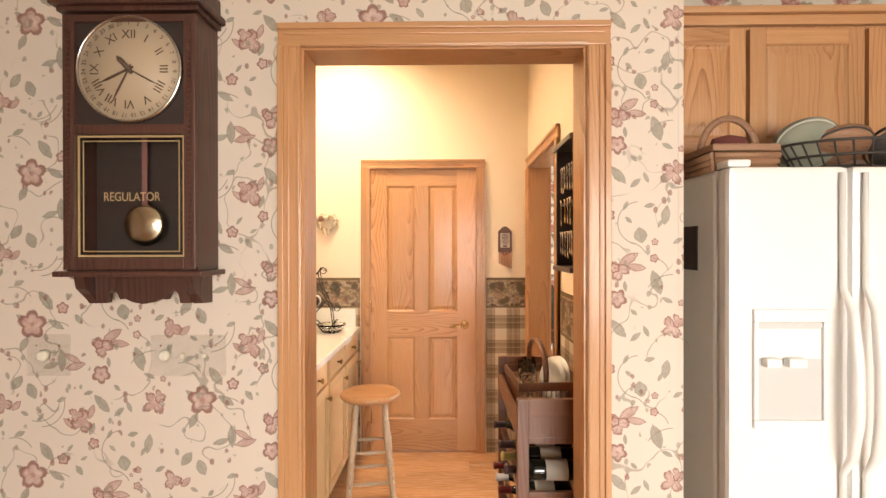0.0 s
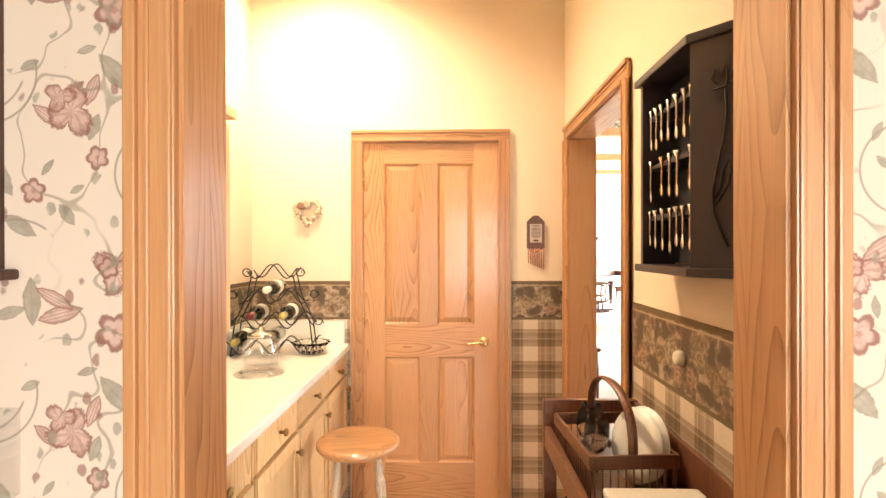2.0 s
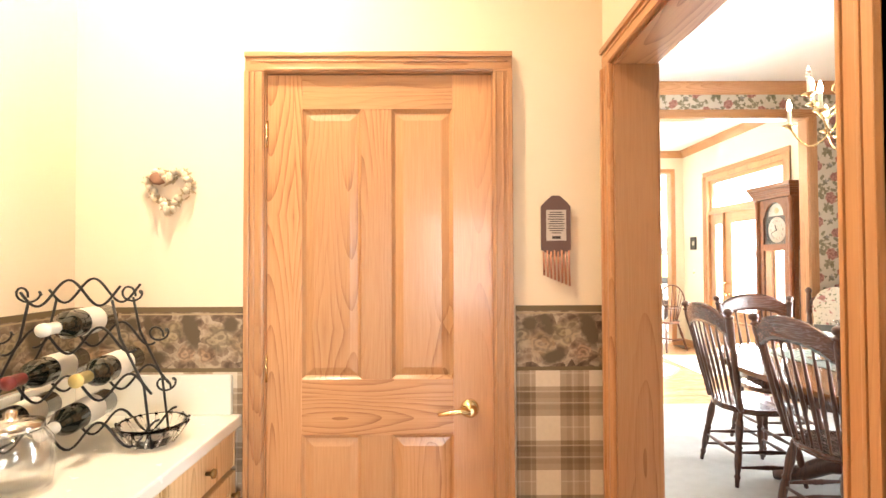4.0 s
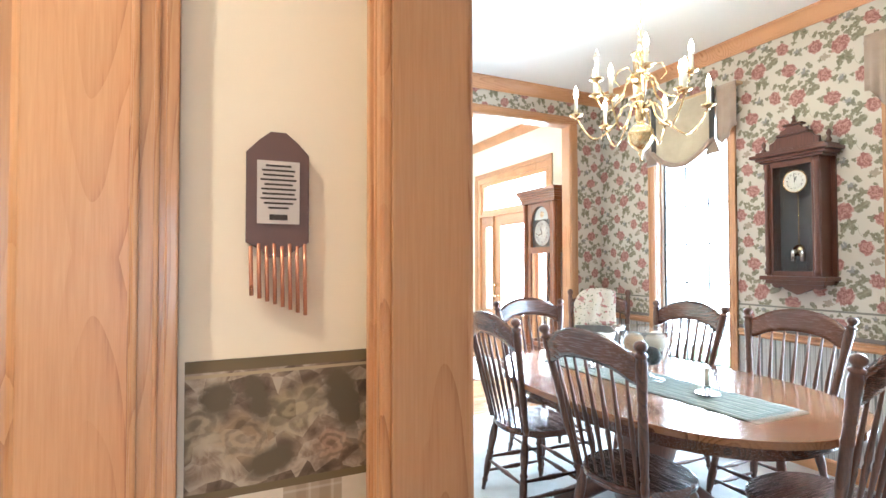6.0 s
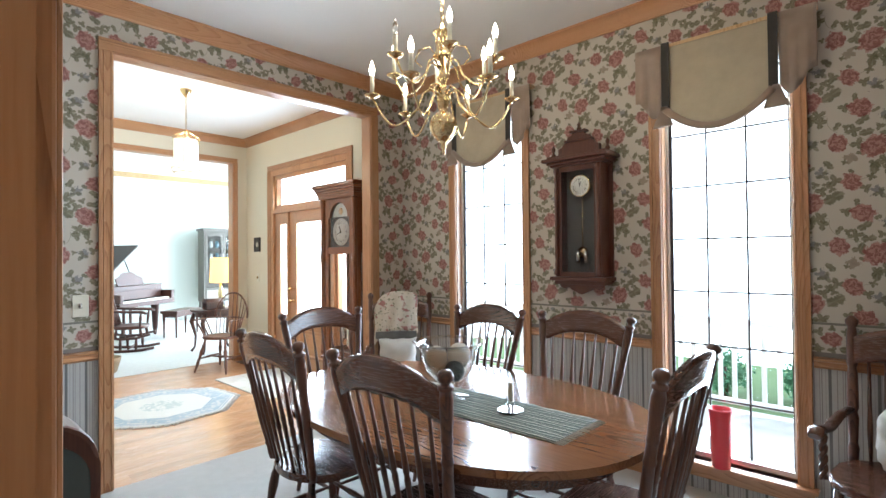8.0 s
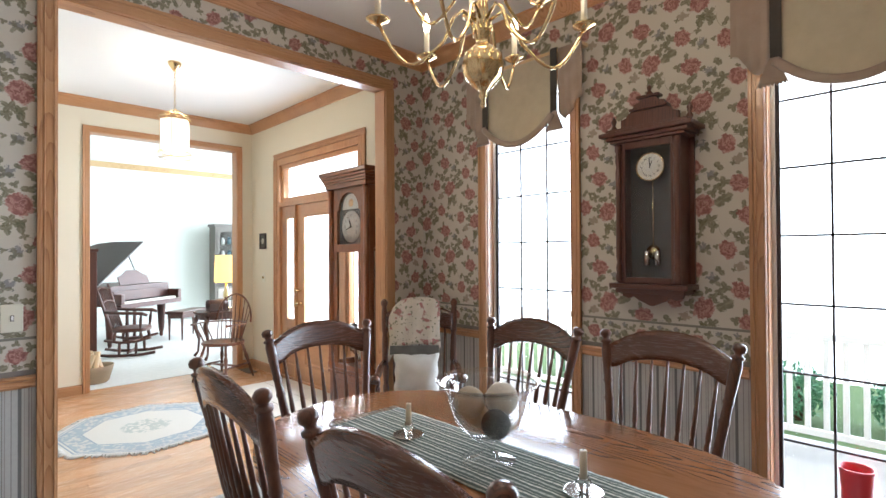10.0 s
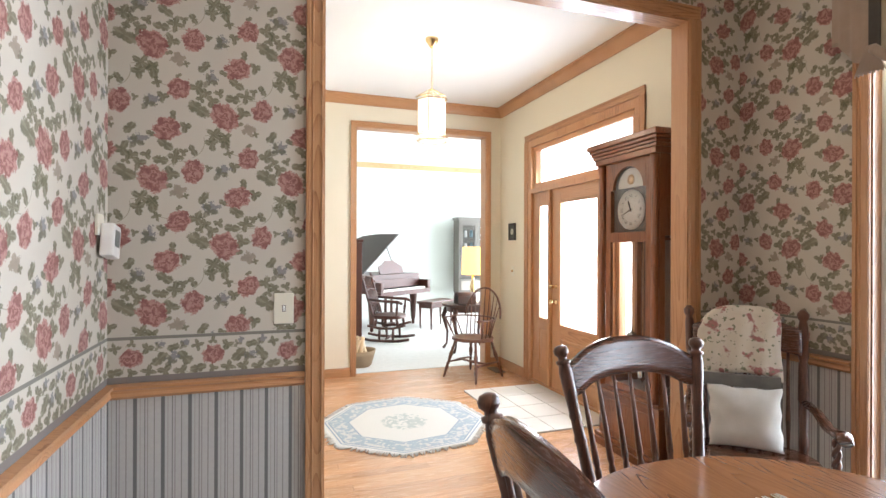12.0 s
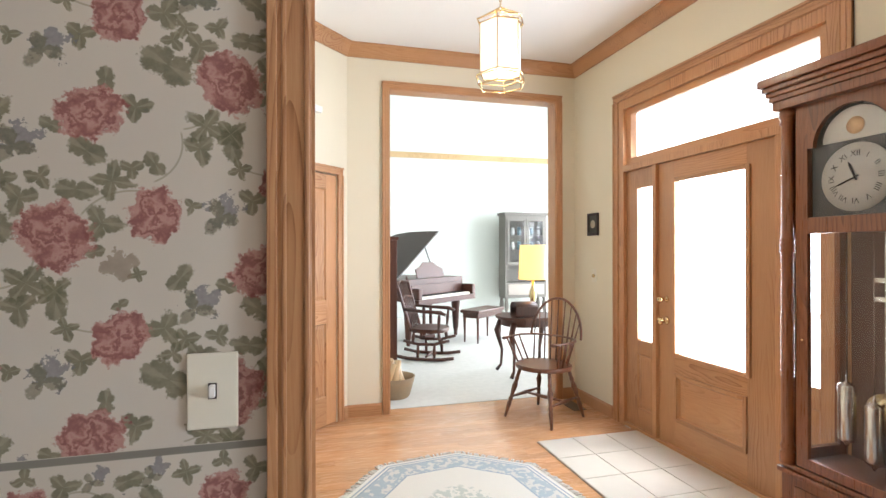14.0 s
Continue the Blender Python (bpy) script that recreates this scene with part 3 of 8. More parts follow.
rose_x, rose_y = rose_paper("rose_paper_x", 0), rose_paper("rose_paper_y", 1)
rose_band_x, rose_band_y = rose_paper("rose_border_x", 0, True), rose_paper("rose_border_y", 1, True)
stripe_x, stripe_y = stripe_paper("striped_paper_x", 0), stripe_paper("striped_paper_y", 1)
kitchen_paper = vine_paper("vine_paper", 0)
fruit_x, fruit_y = fruit_border("fruit_border_x", 0), fruit_border("fruit_border_y", 1)
plaid_x, plaid_y = plaid_paper("plaid_paper_x", 0), plaid_paper("plaid_paper_y", 1)
carpet = cloth("carpet", (0.50, 0.49, 0.46), (0.56, 0.55, 0.52), 420.0)
carpet_pale = cloth("pale_carpet", (0.66, 0.65, 0.61), (0.72, 0.71, 0.67), 420.0)
brass = plain("brass", (0.74, 0.57, 0.31), 0.18, 1.0, 0, 0.05)
steel = plain("steel", (0.62, 0.60, 0.57), 0.2, 1.0, 0, 0.05)
iron = plain("iron", (0.03, 0.027, 0.025), 0.45, 0.6)
white_enamel = plain("white_enamel", (0.80, 0.79, 0.76), 0.3, 0, 0.3, 0.02)
counter_top = plain("counter_laminate", (0.78, 0.75, 0.68), 0.25, 0, 0.2, 0.03)
ivory = plain("ivory_plastic", (0.72, 0.68, 0.56), 0.35, 0, 0.1, 0.02)
cream_dial = plain("dial_cream", (0.46, 0.36, 0.25), 0.5, 0, 0, 0.05)
white_dial = plain("dial_white", (0.78, 0.77, 0.74), 0.5, 0, 0, 0.03)
black = plain("black", (0.012, 0.011, 0.010), 0.5)
dark_box = plain("dark_inside", (0.030, 0.018, 0.014), 0.6)
clear = pane_glass("pane")
bowl_glass = pane_glass("bowl_glass", 2.2, 0.75, 0.06)
crystal = glass("crystal")
tile_mat = plain("stone_tile", (0.62, 0.58, 0.51), 0.4, 0, 0, 0.12, 12.0, 0.1)
grout = plain("grout", (0.34, 0.30, 0.25), 0.9)
bulb_glow = glow("bulb_glow", (1.0, 0.82, 0.55), 26.0)
wicker = wood("wicker", (0.12, 0.05, 0.025), (0.26, 0.13, 0.07), (0.38, 0.21, 0.12), 0, 0.6, 0.0, 4.0)
dark_wicker = wood("dark_wicker", (0.012, 0.010, 0.009), (0.03, 0.024, 0.02), (0.07, 0.055, 0.045), 0, 0.6, 0.0, 4.0)

# ---- mesh helpers ----


def box(bm, x0, x1, y0, y1, z0, z1, bevel=0.0, m=None):
    made = bmesh.ops.create_cube(bm, size=1.0)["verts"]
    for v in made:
        v.co = Vector(((x0 + x1) / 2 + v.co.x * (x1 - x0), (y0 + y1) / 2 + v.co.y * (y1 - y0), (z0 + z1) / 2 + v.co.z * (z1 - z0)))
    if bevel:
        edges = list({e for v in made for e in v.link_edges})
        out = bmesh.ops.bevel(bm, geom=edges, offset=bevel, segments=2, profile=0.6, affect="EDGES")
        made = out["verts"]
    if m is not None:
        bmesh.ops.transform(bm, matrix=m, verts=[v for v in made if v.is_valid])
    return bm


def boxes(*rows, bevel=0.0):
    bm = bmesh.new()
    for r in rows:
        box(bm, *r[:6], bevel=r[6] if len(r) > 6 else bevel)
    return bm


def lathe(profile, seg=16, bm=None, m=None, cap=True):
    """Turned shape: (radius, height) from the bottom up, about the local z axis."""
    bm = bm or bmesh.new()
    rings = []
    for r, z in profile:
        rings.append([bm.verts.new((r * math.cos(2 * math.pi * i / seg), r * math.sin(2 * math.pi * i / seg), z)) for i in range(seg)])
    for a, b in zip(rings, rings[1:]):
        for i in range(seg):
            f = bm.faces.new((a[i], a[(i + 1) % seg], b[(i + 1) % seg], b[i]))
            f.smooth = True
    if cap:
        bm.faces.new(rings[0][::-1]), bm.faces.new(rings[-1])
    if m is not None:
        bmesh.ops.transform(bm, matrix=m, verts=[v for r in rings for v in r])
    return bm


def turned(p, q, profile, seg=12, bm=None):
    """A turned stick from p to q; profile rows are (share of the length, radius)."""
    p, q = Vector(p), Vector(q)
    m = Matrix.Translation(p) @ (q - p).to_track_quat("Z", "Y").to_matrix().to_4x4()
    n = (q - p).length
    return lathe([(r, s * n) for s, r in profile], seg, bm, m)


def tube(points, r, seg=8, bm=None, flat=1.0, cap=True):
    """A round bar along points; r may be a list."""
    bm = bm or bmesh.new()
    pts = [Vector(p) for p in points]
    rs = r if isinstance(r, (list, tuple)) else [r] * len(pts)
    rings, up = [], None
    for i, p in enumerate(pts):
        d = (pts[min(i + 1, len(pts) - 1)] - pts[max(i - 1, 0)]).normalized()
        if up is None:
            up = Vector((0, 0, 1)) if abs(d.z) < 0.9 else Vector((1, 0, 0))
        a = d.cross(up).normalized()
        b = a.cross(d).normalized()
        up = b
        rings.append([bm.verts.new(p + (a * math.cos(2 * math.pi * k / seg) + b * flat * math.sin(2 * math.pi * k / seg)) * rs[i]) for k in range(seg)])
    for a, b in zip(rings, rings[1:]):
        for k in range(seg):
            f = bm.faces.new((a[k], b[k], b[(k + 1) % seg], a[(k + 1) % seg]))
            f.smooth = True
    if cap:
        bm.faces.new(rings[0]), bm.faces.new(rings[-1][::-1])
    return bm


def slab(outline, z0, z1, bevel=0.0, bm=None, m=None, seg=2):
    """A flat piece with that outline (x, y), from z0 to z1."""
    bm = bm or bmesh.new()
    lo = [bm.verts.new((x, y, z0)) for x, y in outline]
    hi = [bm.verts.new((x, y, z1)) for x, y in outline]
    n = len(lo)
    top, bot = bm.faces.new(hi), bm.faces.new(lo[::-1])
    sides = [bm.faces.new((lo[i], lo[(i + 1) % n], hi[(i + 1) % n], hi[i])) for i in range(n)]
    verts = lo + hi
    if bevel:
        edges = list(top.edges) + list(bot.edges)
        out = bmesh.ops.bevel(bm, geom=edges, offset=bevel, segments=seg, profile=0.6, affect="EDGES")
        verts = list({v for f in out["faces"] for v in f.verts} | {v for v in verts if v.is_valid})
    if m is not None:
        bmesh.ops.transform(bm, matrix=m, verts=[v for v in verts if v.is_valid])
    return bm


def sheet(grid, bm=None):
    """A surface through rows of points."""
    bm = bm or bmesh.new()
    vs = [[bm.verts.new(p) for p in row] for row in grid]
    for a, b in zip(vs, vs[1:]):
        for i in range(len(a) - 1):
            f = bm.faces.new((a[i], a[i + 1], b[i + 1], b[i]))
            f.smooth = True
    return bm


def solid_sheet(grid, t, bm=None):
    bm = sheet(grid, bm)
    bmesh.ops.recalc_face_normals(bm, faces=bm.faces[:])
    bmesh.ops.solidify(bm, geom=bm.faces[:], thickness=t)
    return bm


def oval(a, b, n=48, power=2.0, cx=0.0, cy=0.0):
    out = []
    for i in range(n):
        t = 2 * math.pi * i / n
        c, s = math.cos(t), math.sin(t)
        out.append((cx + a * math.copysign(abs(c) ** (2 / power), c), cy + b * math.copysign(abs(s) ** (2 / power), s)))
    return out


def part(name, bm, material, parent=None, label=""):
    me = bpy.data.meshes.new(name)
    bm.normal_update()
    bm.to_mesh(me)
    bm.free()
    me.materials.append(material)
    ob = new(name, me)
    if parent is not None:
        ob.parent = parent
    if label:
        ob["label"] = label
    return ob


def thing(name, label, category, at=(0, 0, 0), rz=0.0, group="", kind=""):
    ob = new(name)
    ob.empty_display_size = 0.1
    ob.matrix_world = pose(*at, 0, 0, rz)
    return tagged(ob, label, category, group, kind)


def setting(name, bm, material, label="", category=""):
    return tagged(part(name, bm, material), label or name.replace("_", " "), category or name.split("_")[0], kind="structure")


def text_mesh(words, size, depth=0.0):
    """Lettering as a mesh in the x-y plane, centred."""
    c = bpy.data.curves.new("letters", "FONT")
    c.body, c.size, c.align_x, c.align_y, c.extrude = words, size, "CENTER", "CENTER", depth
    o = bpy.data.objects.new("letters", c)
    me = bpy.data.meshes.new_from_object(o)
    bm = bmesh.new()
    bm.from_mesh(me)
    bpy.data.objects.remove(o)
    return bm

# ---- the shell ----
Z_CEIL, Z_FOYER = 3.115, 3.165


def wall_boxes(axis, d0, d1, a0, a1, z0, z1, holes=()):
    """A wall along x (axis 0) or y (axis 1), d0 to d1 thick, with holes (from, to, bottom, top)."""
    rows, at = [], a0
    for h0, h1, hb, ht in sorted(holes):
        if h0 > at:
            rows.append((at, h0, z0, z1))
        if hb > z0:
            rows.append((h0, h1, z0, min(hb, z1)))
        if ht < z1:
            rows.append((h0, h1, max(ht, z0), z1))
        at = h1
    if a1 > at:
        rows.append((at, a1, z0, z1))
    return boxes(*[(a, b, d0, d1, lo, hi) if axis == 0 else (d0, d1, a, b, lo, hi) for a, b, lo, hi in rows if hi > lo])


def wall(name, label, material, *args):
    return setting(name, wall_boxes(*args), material, label, "wall")


def skin(name, label, material, *args):
    return setting(name, wall_boxes(*args), material, label, "wallpaper")


def sweep(path, profile, closed=False, bm=None):
    """A moulding along path (x, y), its profile (offset to the left of the way, height)."""
    bm = bm or bmesh.new()
    pts = [Vector((*p, 0)) for p in path]
    n, rows = len(pts), []
    for i, p in enumerate(pts):
        prev = pts[i - 1] if (i or closed) else None
        nxt = pts[(i + 1) % n] if (i < n - 1 or closed) else None
        d1 = (p - prev).normalized() if prev else (nxt - p).normalized()
        d2 = (nxt - p).normalized() if nxt else d1
        n1, n2 = Vector((-d1.y, d1.x, 0)), Vector((-d2.y, d2.x, 0))
        k = (n1 + n2) / (1 + n1.dot(n2))
        rows.append([bm.verts.new((p.x + k.x * o, p.y + k.y * o, z)) for o, z in profile])
    m = len(profile)
    pairs = list(zip(rows, rows[1:])) + ([(rows[-1], rows[0])] if closed else [])
    for a, b in pairs:
        for j in range(m):
            bm.faces.new((a[j], a[(j + 1) % m], b[(j + 1) % m], b[j]))
    if not closed:
        bm.faces.new(rows[0][::-1]), bm.faces.new(rows[-1])
    bmesh.ops.recalc_face_normals(bm, faces=bm.faces[:])
    return bm


def crown_profile(top, h=0.105, d=0.085):
    return [(0.0, top - h), (0.012, top - h), (0.016, top - h + 0.016), (0.03, top - h * 0.62), (0.055, top - h * 0.32), (d - 0.012, top - 0.02), (d, top - 0.016), (d, top - 0.0005), (0.0, top - 0.0005)]


def casing_profile_boxes(axis, face, sign, a0, a1, top, w=0.068, bottom=0.0):
    """Three boards round an opening in a wall; face is the wall's plane and sign the side they stand proud of it."""
    bms = []
    for a, b, z0, z1, inner in ((a0 - w, a0, bottom, top, 1), (a1, a1 + w, bottom, top, -1), (a0 - w, a1 + w, top, top + w, 0)):
        bm = bmesh.new()

        def board(p, q, lo, hi, t):
            d0, d1 = sorted((face, face + sign * t))
            r = (p, q, d0, d1, lo, hi) if axis == 0 else (d0, d1, p, q, lo, hi)
            box(bm, *r, bevel=0.003)
        board(a, b, z0, z1, 0.014)
        if inner == 1:
            board(a, a + 0.018, z0, z1, 0.022), board(a + 0.026, a + 0.034, z0, z1, 0.0175), board(b - 0.012, b - 0.003, z0, z1, 0.018)
        elif inner == -1:
            board(b - 0.018, b, z0, z1, 0.022), board(b - 0.034, b - 0.026, z0, z1, 0.0175), board(a + 0.003, a + 0.012, z0, z1, 0.018)
        else:
            board(a, b, z1 - 0.018, z1, 0.022), board(a + 0.018, b - 0.018, z1 - 0.034, z1 - 0.026, 0.0175), board(a + w, b - w, z0 + 0.003, z0 + 0.012, 0.018)
        bms.append((bm, inner == 0))
    return bms


def casing(name, label, axis, face, sign, a0, a1, top, w=0.068, bottom=0.0):
    root = thing(name, label, "door casing", kind="structure")
    for bm, head in casing_profile_boxes(axis, face, sign, a0, a1, top, w, bottom):
        part("casing_head" if head else "casing_leg", bm, (oak_x if axis == 0 else oak_y) if head else oak_z, root)
    return root


def lining(name, axis, d0, d1, a0, a1, top, t=0.012, z0=0.0):
    """The jambs and head that line an opening through a wall."""
    root = thing(name, "golden oak jamb lining of an open doorway", "door jamb", kind="structure")
    for p, q, lo, hi, head in ((a0, a0 + t, z0, top - t, 0), (a1 - t, a1, z0, top - t, 0), (a0, a1, top - t, top, 1)):
        r = (p, q, d0, d1, lo, hi) if axis == 0 else (d0, d1, p, q, lo, hi)
        part("head_jamb" if head else "side_jamb", boxes(r), (oak_x if axis == 0 else oak_y) if head else oak_z, root)


# kitchen
KO = (-0.307, 0.537, 0.0, 2.067)
wall("wall_kitchen", "papered wall between the kitchen and the pantry passage", cream_paint, 0, 1.635, 1.755, -3.0, 0.80, 0, Z_CEIL, [KO])
skin("wallpaper_kitchen", "cream wallpaper with pink flowers and grey vines", kitchen_paper, 0, 1.631, 1.6345, -3.0, 0.80, 0, Z_CEIL, [KO])
setting("wall_end", boxes((0.8005, 0.815, 1.631, 1.755, 0, Z_CEIL)), kitchen_paper, "papered end of the kitchen wall", "wall")
lining("kitchen_jamb", 0, 1.629, 1.757, *KO[:2], KO[3])
casing("kitchen_casing", "golden oak casing round the kitchen doorway", 0, 1.631, -1, KO[0] + 0.005, KO[1] - 0.005, KO[3] - 0.006)
casing("pantry_casing", "golden oak casing on the pantry side of the doorway", 0, 1.755, 1, KO[0] + 0.005, KO[1] - 0.005, KO[3] - 0.006)
wall("wall_kitchen_left", "papered kitchen wall behind the walker", kitchen_paper, 1, -3.12, -3.0, -3.0, 1.755, 0, Z_CEIL)
wall("wall_kitchen_right", "papered kitchen wall", kitchen_paper, 1, 3.4, 3.52, -3.0, 2.30, 0, Z_CEIL)
wall("wall_kitchen_rear", "kitchen wall with a wide window", cream_paint, 0, -3.0, -2.88, -3.0, 3.4, 0, Z_CEIL, [(-0.3, 3.1, 0.55, 2.45)])
setting("floor_kitchen", boxes((-3.1, 3.5, -3.0, 1.635, -0.12, 0.0)), floor_wood, "oak floor of the kitchen", "floor")
# pantry passage
PD = (-0.447, 0.319, 0.0, 2.04)
DO = (2.752, 3.667, 0.0, 2.032)
wall("wall_pantry_left", "cream painted wall behind the counter", cream_paint, 1, -1.195, -1.075, 1.755, 3.89, 0, Z_CEIL)
wall("wall_pantry_far", "cream painted wall with a panelled door", cream_paint, 0, 3.772, 3.89, -1.075, 0.688, 0, Z_CEIL, [PD])
wall("wall_pantry_right", "wall between the pantry passage and the dining room", cream_paint, 1, 0.688, 0.811, 1.755, 7.105, 0, Z_FOYER, [DO])
for nm, mt, z0, z1 in (("fruit_border", fruit_x, 1.04, 1.255), ("plaid_paper", plaid_x, 0.0, 1.04)):
    skin(nm + "_far", "dark fruit wallpaper border" if mt is fruit_x else "brown and cream plaid wallpaper", mt, 0, 3.768, 3.7718, -1.075, 0.688, z0, z1, [(PD[0] - 0.07, PD[1] + 0.07, 0, 2.1)])
for nm, mt, z0, z1 in (("fruit_border", fruit_y, 1.04, 1.255), ("plaid_paper", plaid_y, 0.0, 1.04)):
    skin(nm + "_side", "dark fruit wallpaper border" if mt is fruit_y else "brown and cream plaid wallpaper", mt, 1, 0.684, 0.6878, 1.755, 3.768, z0, z1, [(DO[0] - 0.07, DO[1] + 0.07, 0, 2.1)])
skin("fruit_border_left", "dark fruit wallpaper border", fruit_y, 1, -1.0748, -1.071, 1.755, 3.768, 1.04, 1.255)
lining("dining_jamb", 1, 0.684, 0.817, *DO[:2], DO[3])
casing("pantry_side_casing", "golden oak casing round the doorway to the dining room", 1, 0.684, -1, DO[0] + 0.005, DO[1] - 0.005, DO[3] - 0.006)
casing("dining_side_casing", "golden oak casing on the dining room side", 1, 0.815, 1, DO[0] + 0.005, DO[1] - 0.005, DO[3] - 0.006)
setting("ceiling", boxes((-3.12, 4.30, -3.0, 7.05, Z_CEIL, Z_CEIL + 0.14)), white_ceiling, "white plastered ceiling", "ceiling")
setting("ceiling_foyer", boxes((-3.12, 4.30, 7.0505, 10.5, Z_FOYER, Z_FOYER + 0.14)), white_ceiling, "white plastered foyer ceiling", "ceiling")
# dining room
FO = (1.648, 3.742, 0.0, 2.787)
W1, W2 = (5.555, 6.275, 0.18, 2.62), (3.755, 4.475, 0.18, 2.62)
FD = (7.862, 9.652, 0.0, 2.632)
wall("wall_dining_front", "wall between the dining room and the foyer", foyer_paint, 0, 6.99, 7.105, 0.811, 4.14, 0, Z_FOYER, [FO])
wall("wall_dining_rear", "papered rear wall of the dining room", rose_x, 0, 2.30, 2.42, 0.811, 4.30, 0, Z_CEIL)
wall("wall_outer", "outer wall with two tall windows and the front door", foyer_paint, 1, 4.14, 4.30, 2.30, 10.36, 0, Z_FOYER, [W1, W2, FD])
for nm, (mx, my), z0, z1 in (("rose_wallpaper", (rose_x, rose_y), 1.081, Z_CEIL), ("rose_border", (rose_band_x, rose_band_y), 0.86, 1.081), ("striped_wallpaper", (stripe_x, stripe_y), 0.0, 0.86)):
    lab = {"rose_wallpaper": "beige wallpaper with dusty red roses", "rose_border": "wallpaper border of roses and scrolling leaves", "striped_wallpaper": "grey striped wallpaper below the chair rail"}[nm]
    skin(nm + "_front", lab, mx, 0, 6.986, 6.9898, 0.815, 4.136, z0, z1, [FO])
    skin(nm + "_left", lab, my, 1, 0.8112, 0.815, 2.42, 6.99, z0, z1, [DO])
    skin(nm + "_window", lab, my, 1, 4.136, 4.1398, 2.42, 6.99, z0, z1, [W1, W2])
lining("foyer_jamb", 0, 6.984, 7.107, *FO[:2], FO[3])
casing("dining_foyer_casing", "golden oak casing round the wide foyer opening", 0, 6.986, -1, FO[0] + 0.005, FO[1] - 0.005, FO[3] - 0.006, 0.078)
casing("foyer_dining_casing", "golden oak casing on the foyer side", 0, 7.105, 1, FO[0] + 0.005, FO[1] - 0.005, FO[3] - 0.006, 0.078)
setting("crown_dining", sweep([(0.815, 2.42), (4.136, 2.42), (4.136, 6.986), (0.815, 6.986)], crown_profile(Z_CEIL), True), oak_x, "golden oak crown moulding", "crown moulding")
RAIL = [(0, 0.832), (0.012, 0.834), (0.022, 0.846), (0.016, 0.858), (0.016, 0.868), (0.028, 0.876), (0.030, 0.888), (0.0, 0.893)]
BASE = [(0, 0), (0.014, 0), (0.014, 0.085), (0.008, 0.098), (0, 0.102)]
for i, path in enumerate(([(1.572, 6.986), (0.815, 6.986), (0.815, 3.735)], [(4.136, 2.42), (4.136, 3.68)], [(4.136, 4.55), (4.136, 5.48)], [(4.136, 6.35), (4.136, 6.986), (3.82, 6.986)])):
    setting("chair_rail", sweep(path, RAIL), oak_x if i == 0 else oak_y, "golden oak chair rail on the dining room wall", "chair rail")
    setting("baseboard", sweep(path, BASE), oak_x if i == 0 else oak_y, "golden oak baseboard", "baseboard")
setting("floor_dining", boxes((0.70, 4.30, 2.30, 7.0, -0.12, 0.0)), carpet, "pale grey dining room carpet", "carpet")
# foyer
LO = (2.340, 3.942, 0.0, 2.822)
wall("wall_foyer_far", "cream wall between the foyer and the living room", foyer_paint, 0, 10.36, 10.50, 0.40, 7.92, 0, 4.7, [LO])
wall("wall_foyer_left", "cream foyer wall", foyer_paint, 1, 0.88, 1.0, 7.105, 9.44, 0, Z_FOYER)
lining("living_jamb", 0, 10.355, 10.505, *LO[:2], LO[3])
casing("living_casing", "golden oak casing round the living room opening", 0, 10.36, -1, LO[0] + 0.005, LO[1] - 0.005, LO[3] - 0.006, 0.062)
setting("crown_foyer", sweep([(1.0, 7.105), (4.14, 7.105), (4.14, 10.36), (1.985, 10.36), (1.0, 9.375)], crown_profile(Z_FOYER), True), oak_x, "golden oak crown moulding in the foyer", "crown moulding")
for path in ([(2.28, 10.36), (1.985, 10.36), (1.95, 10.325)], [(4.14, 9.735), (4.14, 10.36), (4.005, 10.36)], [(3.82, 7.105), (4.14, 7.105), (4.14, 7.78)]):
    setting("baseboard", sweep(path, BASE), oak_x, "golden oak baseboard", "baseboard")


slant = Matrix.Translation((1.985, 10.36, 0)) @ Matrix.Rotation(radians(225), 4, "Z")
# in the slanting wall's frame x runs along it from the corner, and +y into the room
b = wall_boxes(0, -0.11, 0.0, -0.05, 1.45, 0, Z_FOYER, [(0.125, 0.885, 0.0, 2.04)])
bmesh.ops.transform(b, matrix=slant, verts=b.verts)
setting("wall_foyer_slant", b, foyer_paint, "slanting cream foyer wall with a closet door", "wall")

# living room
wall("wall_living_far", "pale green living room wall", mint_paint, 0, 16.3, 16.42, 0.40, 7.92, 0, 4.7)
wall("wall_living_left", "pale green living room wall", mint_paint, 1, 0.28, 0.40, 10.36, 16.42, 0, 4.7)
wall("wall_living_right", "pale green living room wall with wide windows", mint_paint, 1, 7.80, 7.92, 10.36, 16.42, 0, 4.7, [(11.3, 15.3, 0.3, 3.1)])
skin("living_near_paint", "pale green paint", mint_paint, 0, 10.5005, 10.504, 0.40, 7.80, 0, 4.7, [LO])
setting("ceiling_living", boxes((0.28, 7.92, 10.36, 16.42, 4.7, 4.82)), white_ceiling, "white living room ceiling", "ceiling")
setting("trim_living", boxes((0.40, 7.80, 16.272, 16.3, 3.32, 3.44, 0.006)), pale_z, "pale wooden band high on the living room wall", "trim")
setting("baseboard", boxes((0.40, 7.80, 16.285, 16.3, 0.0, 0.10)), mint_paint, "pale baseboard", "baseboard")
setting("floor_living", boxes((0.28, 7.92, 10.47, 16.42, -0.12, 0.004)), carpet_pale, "very pale living room carpet", "carpet")


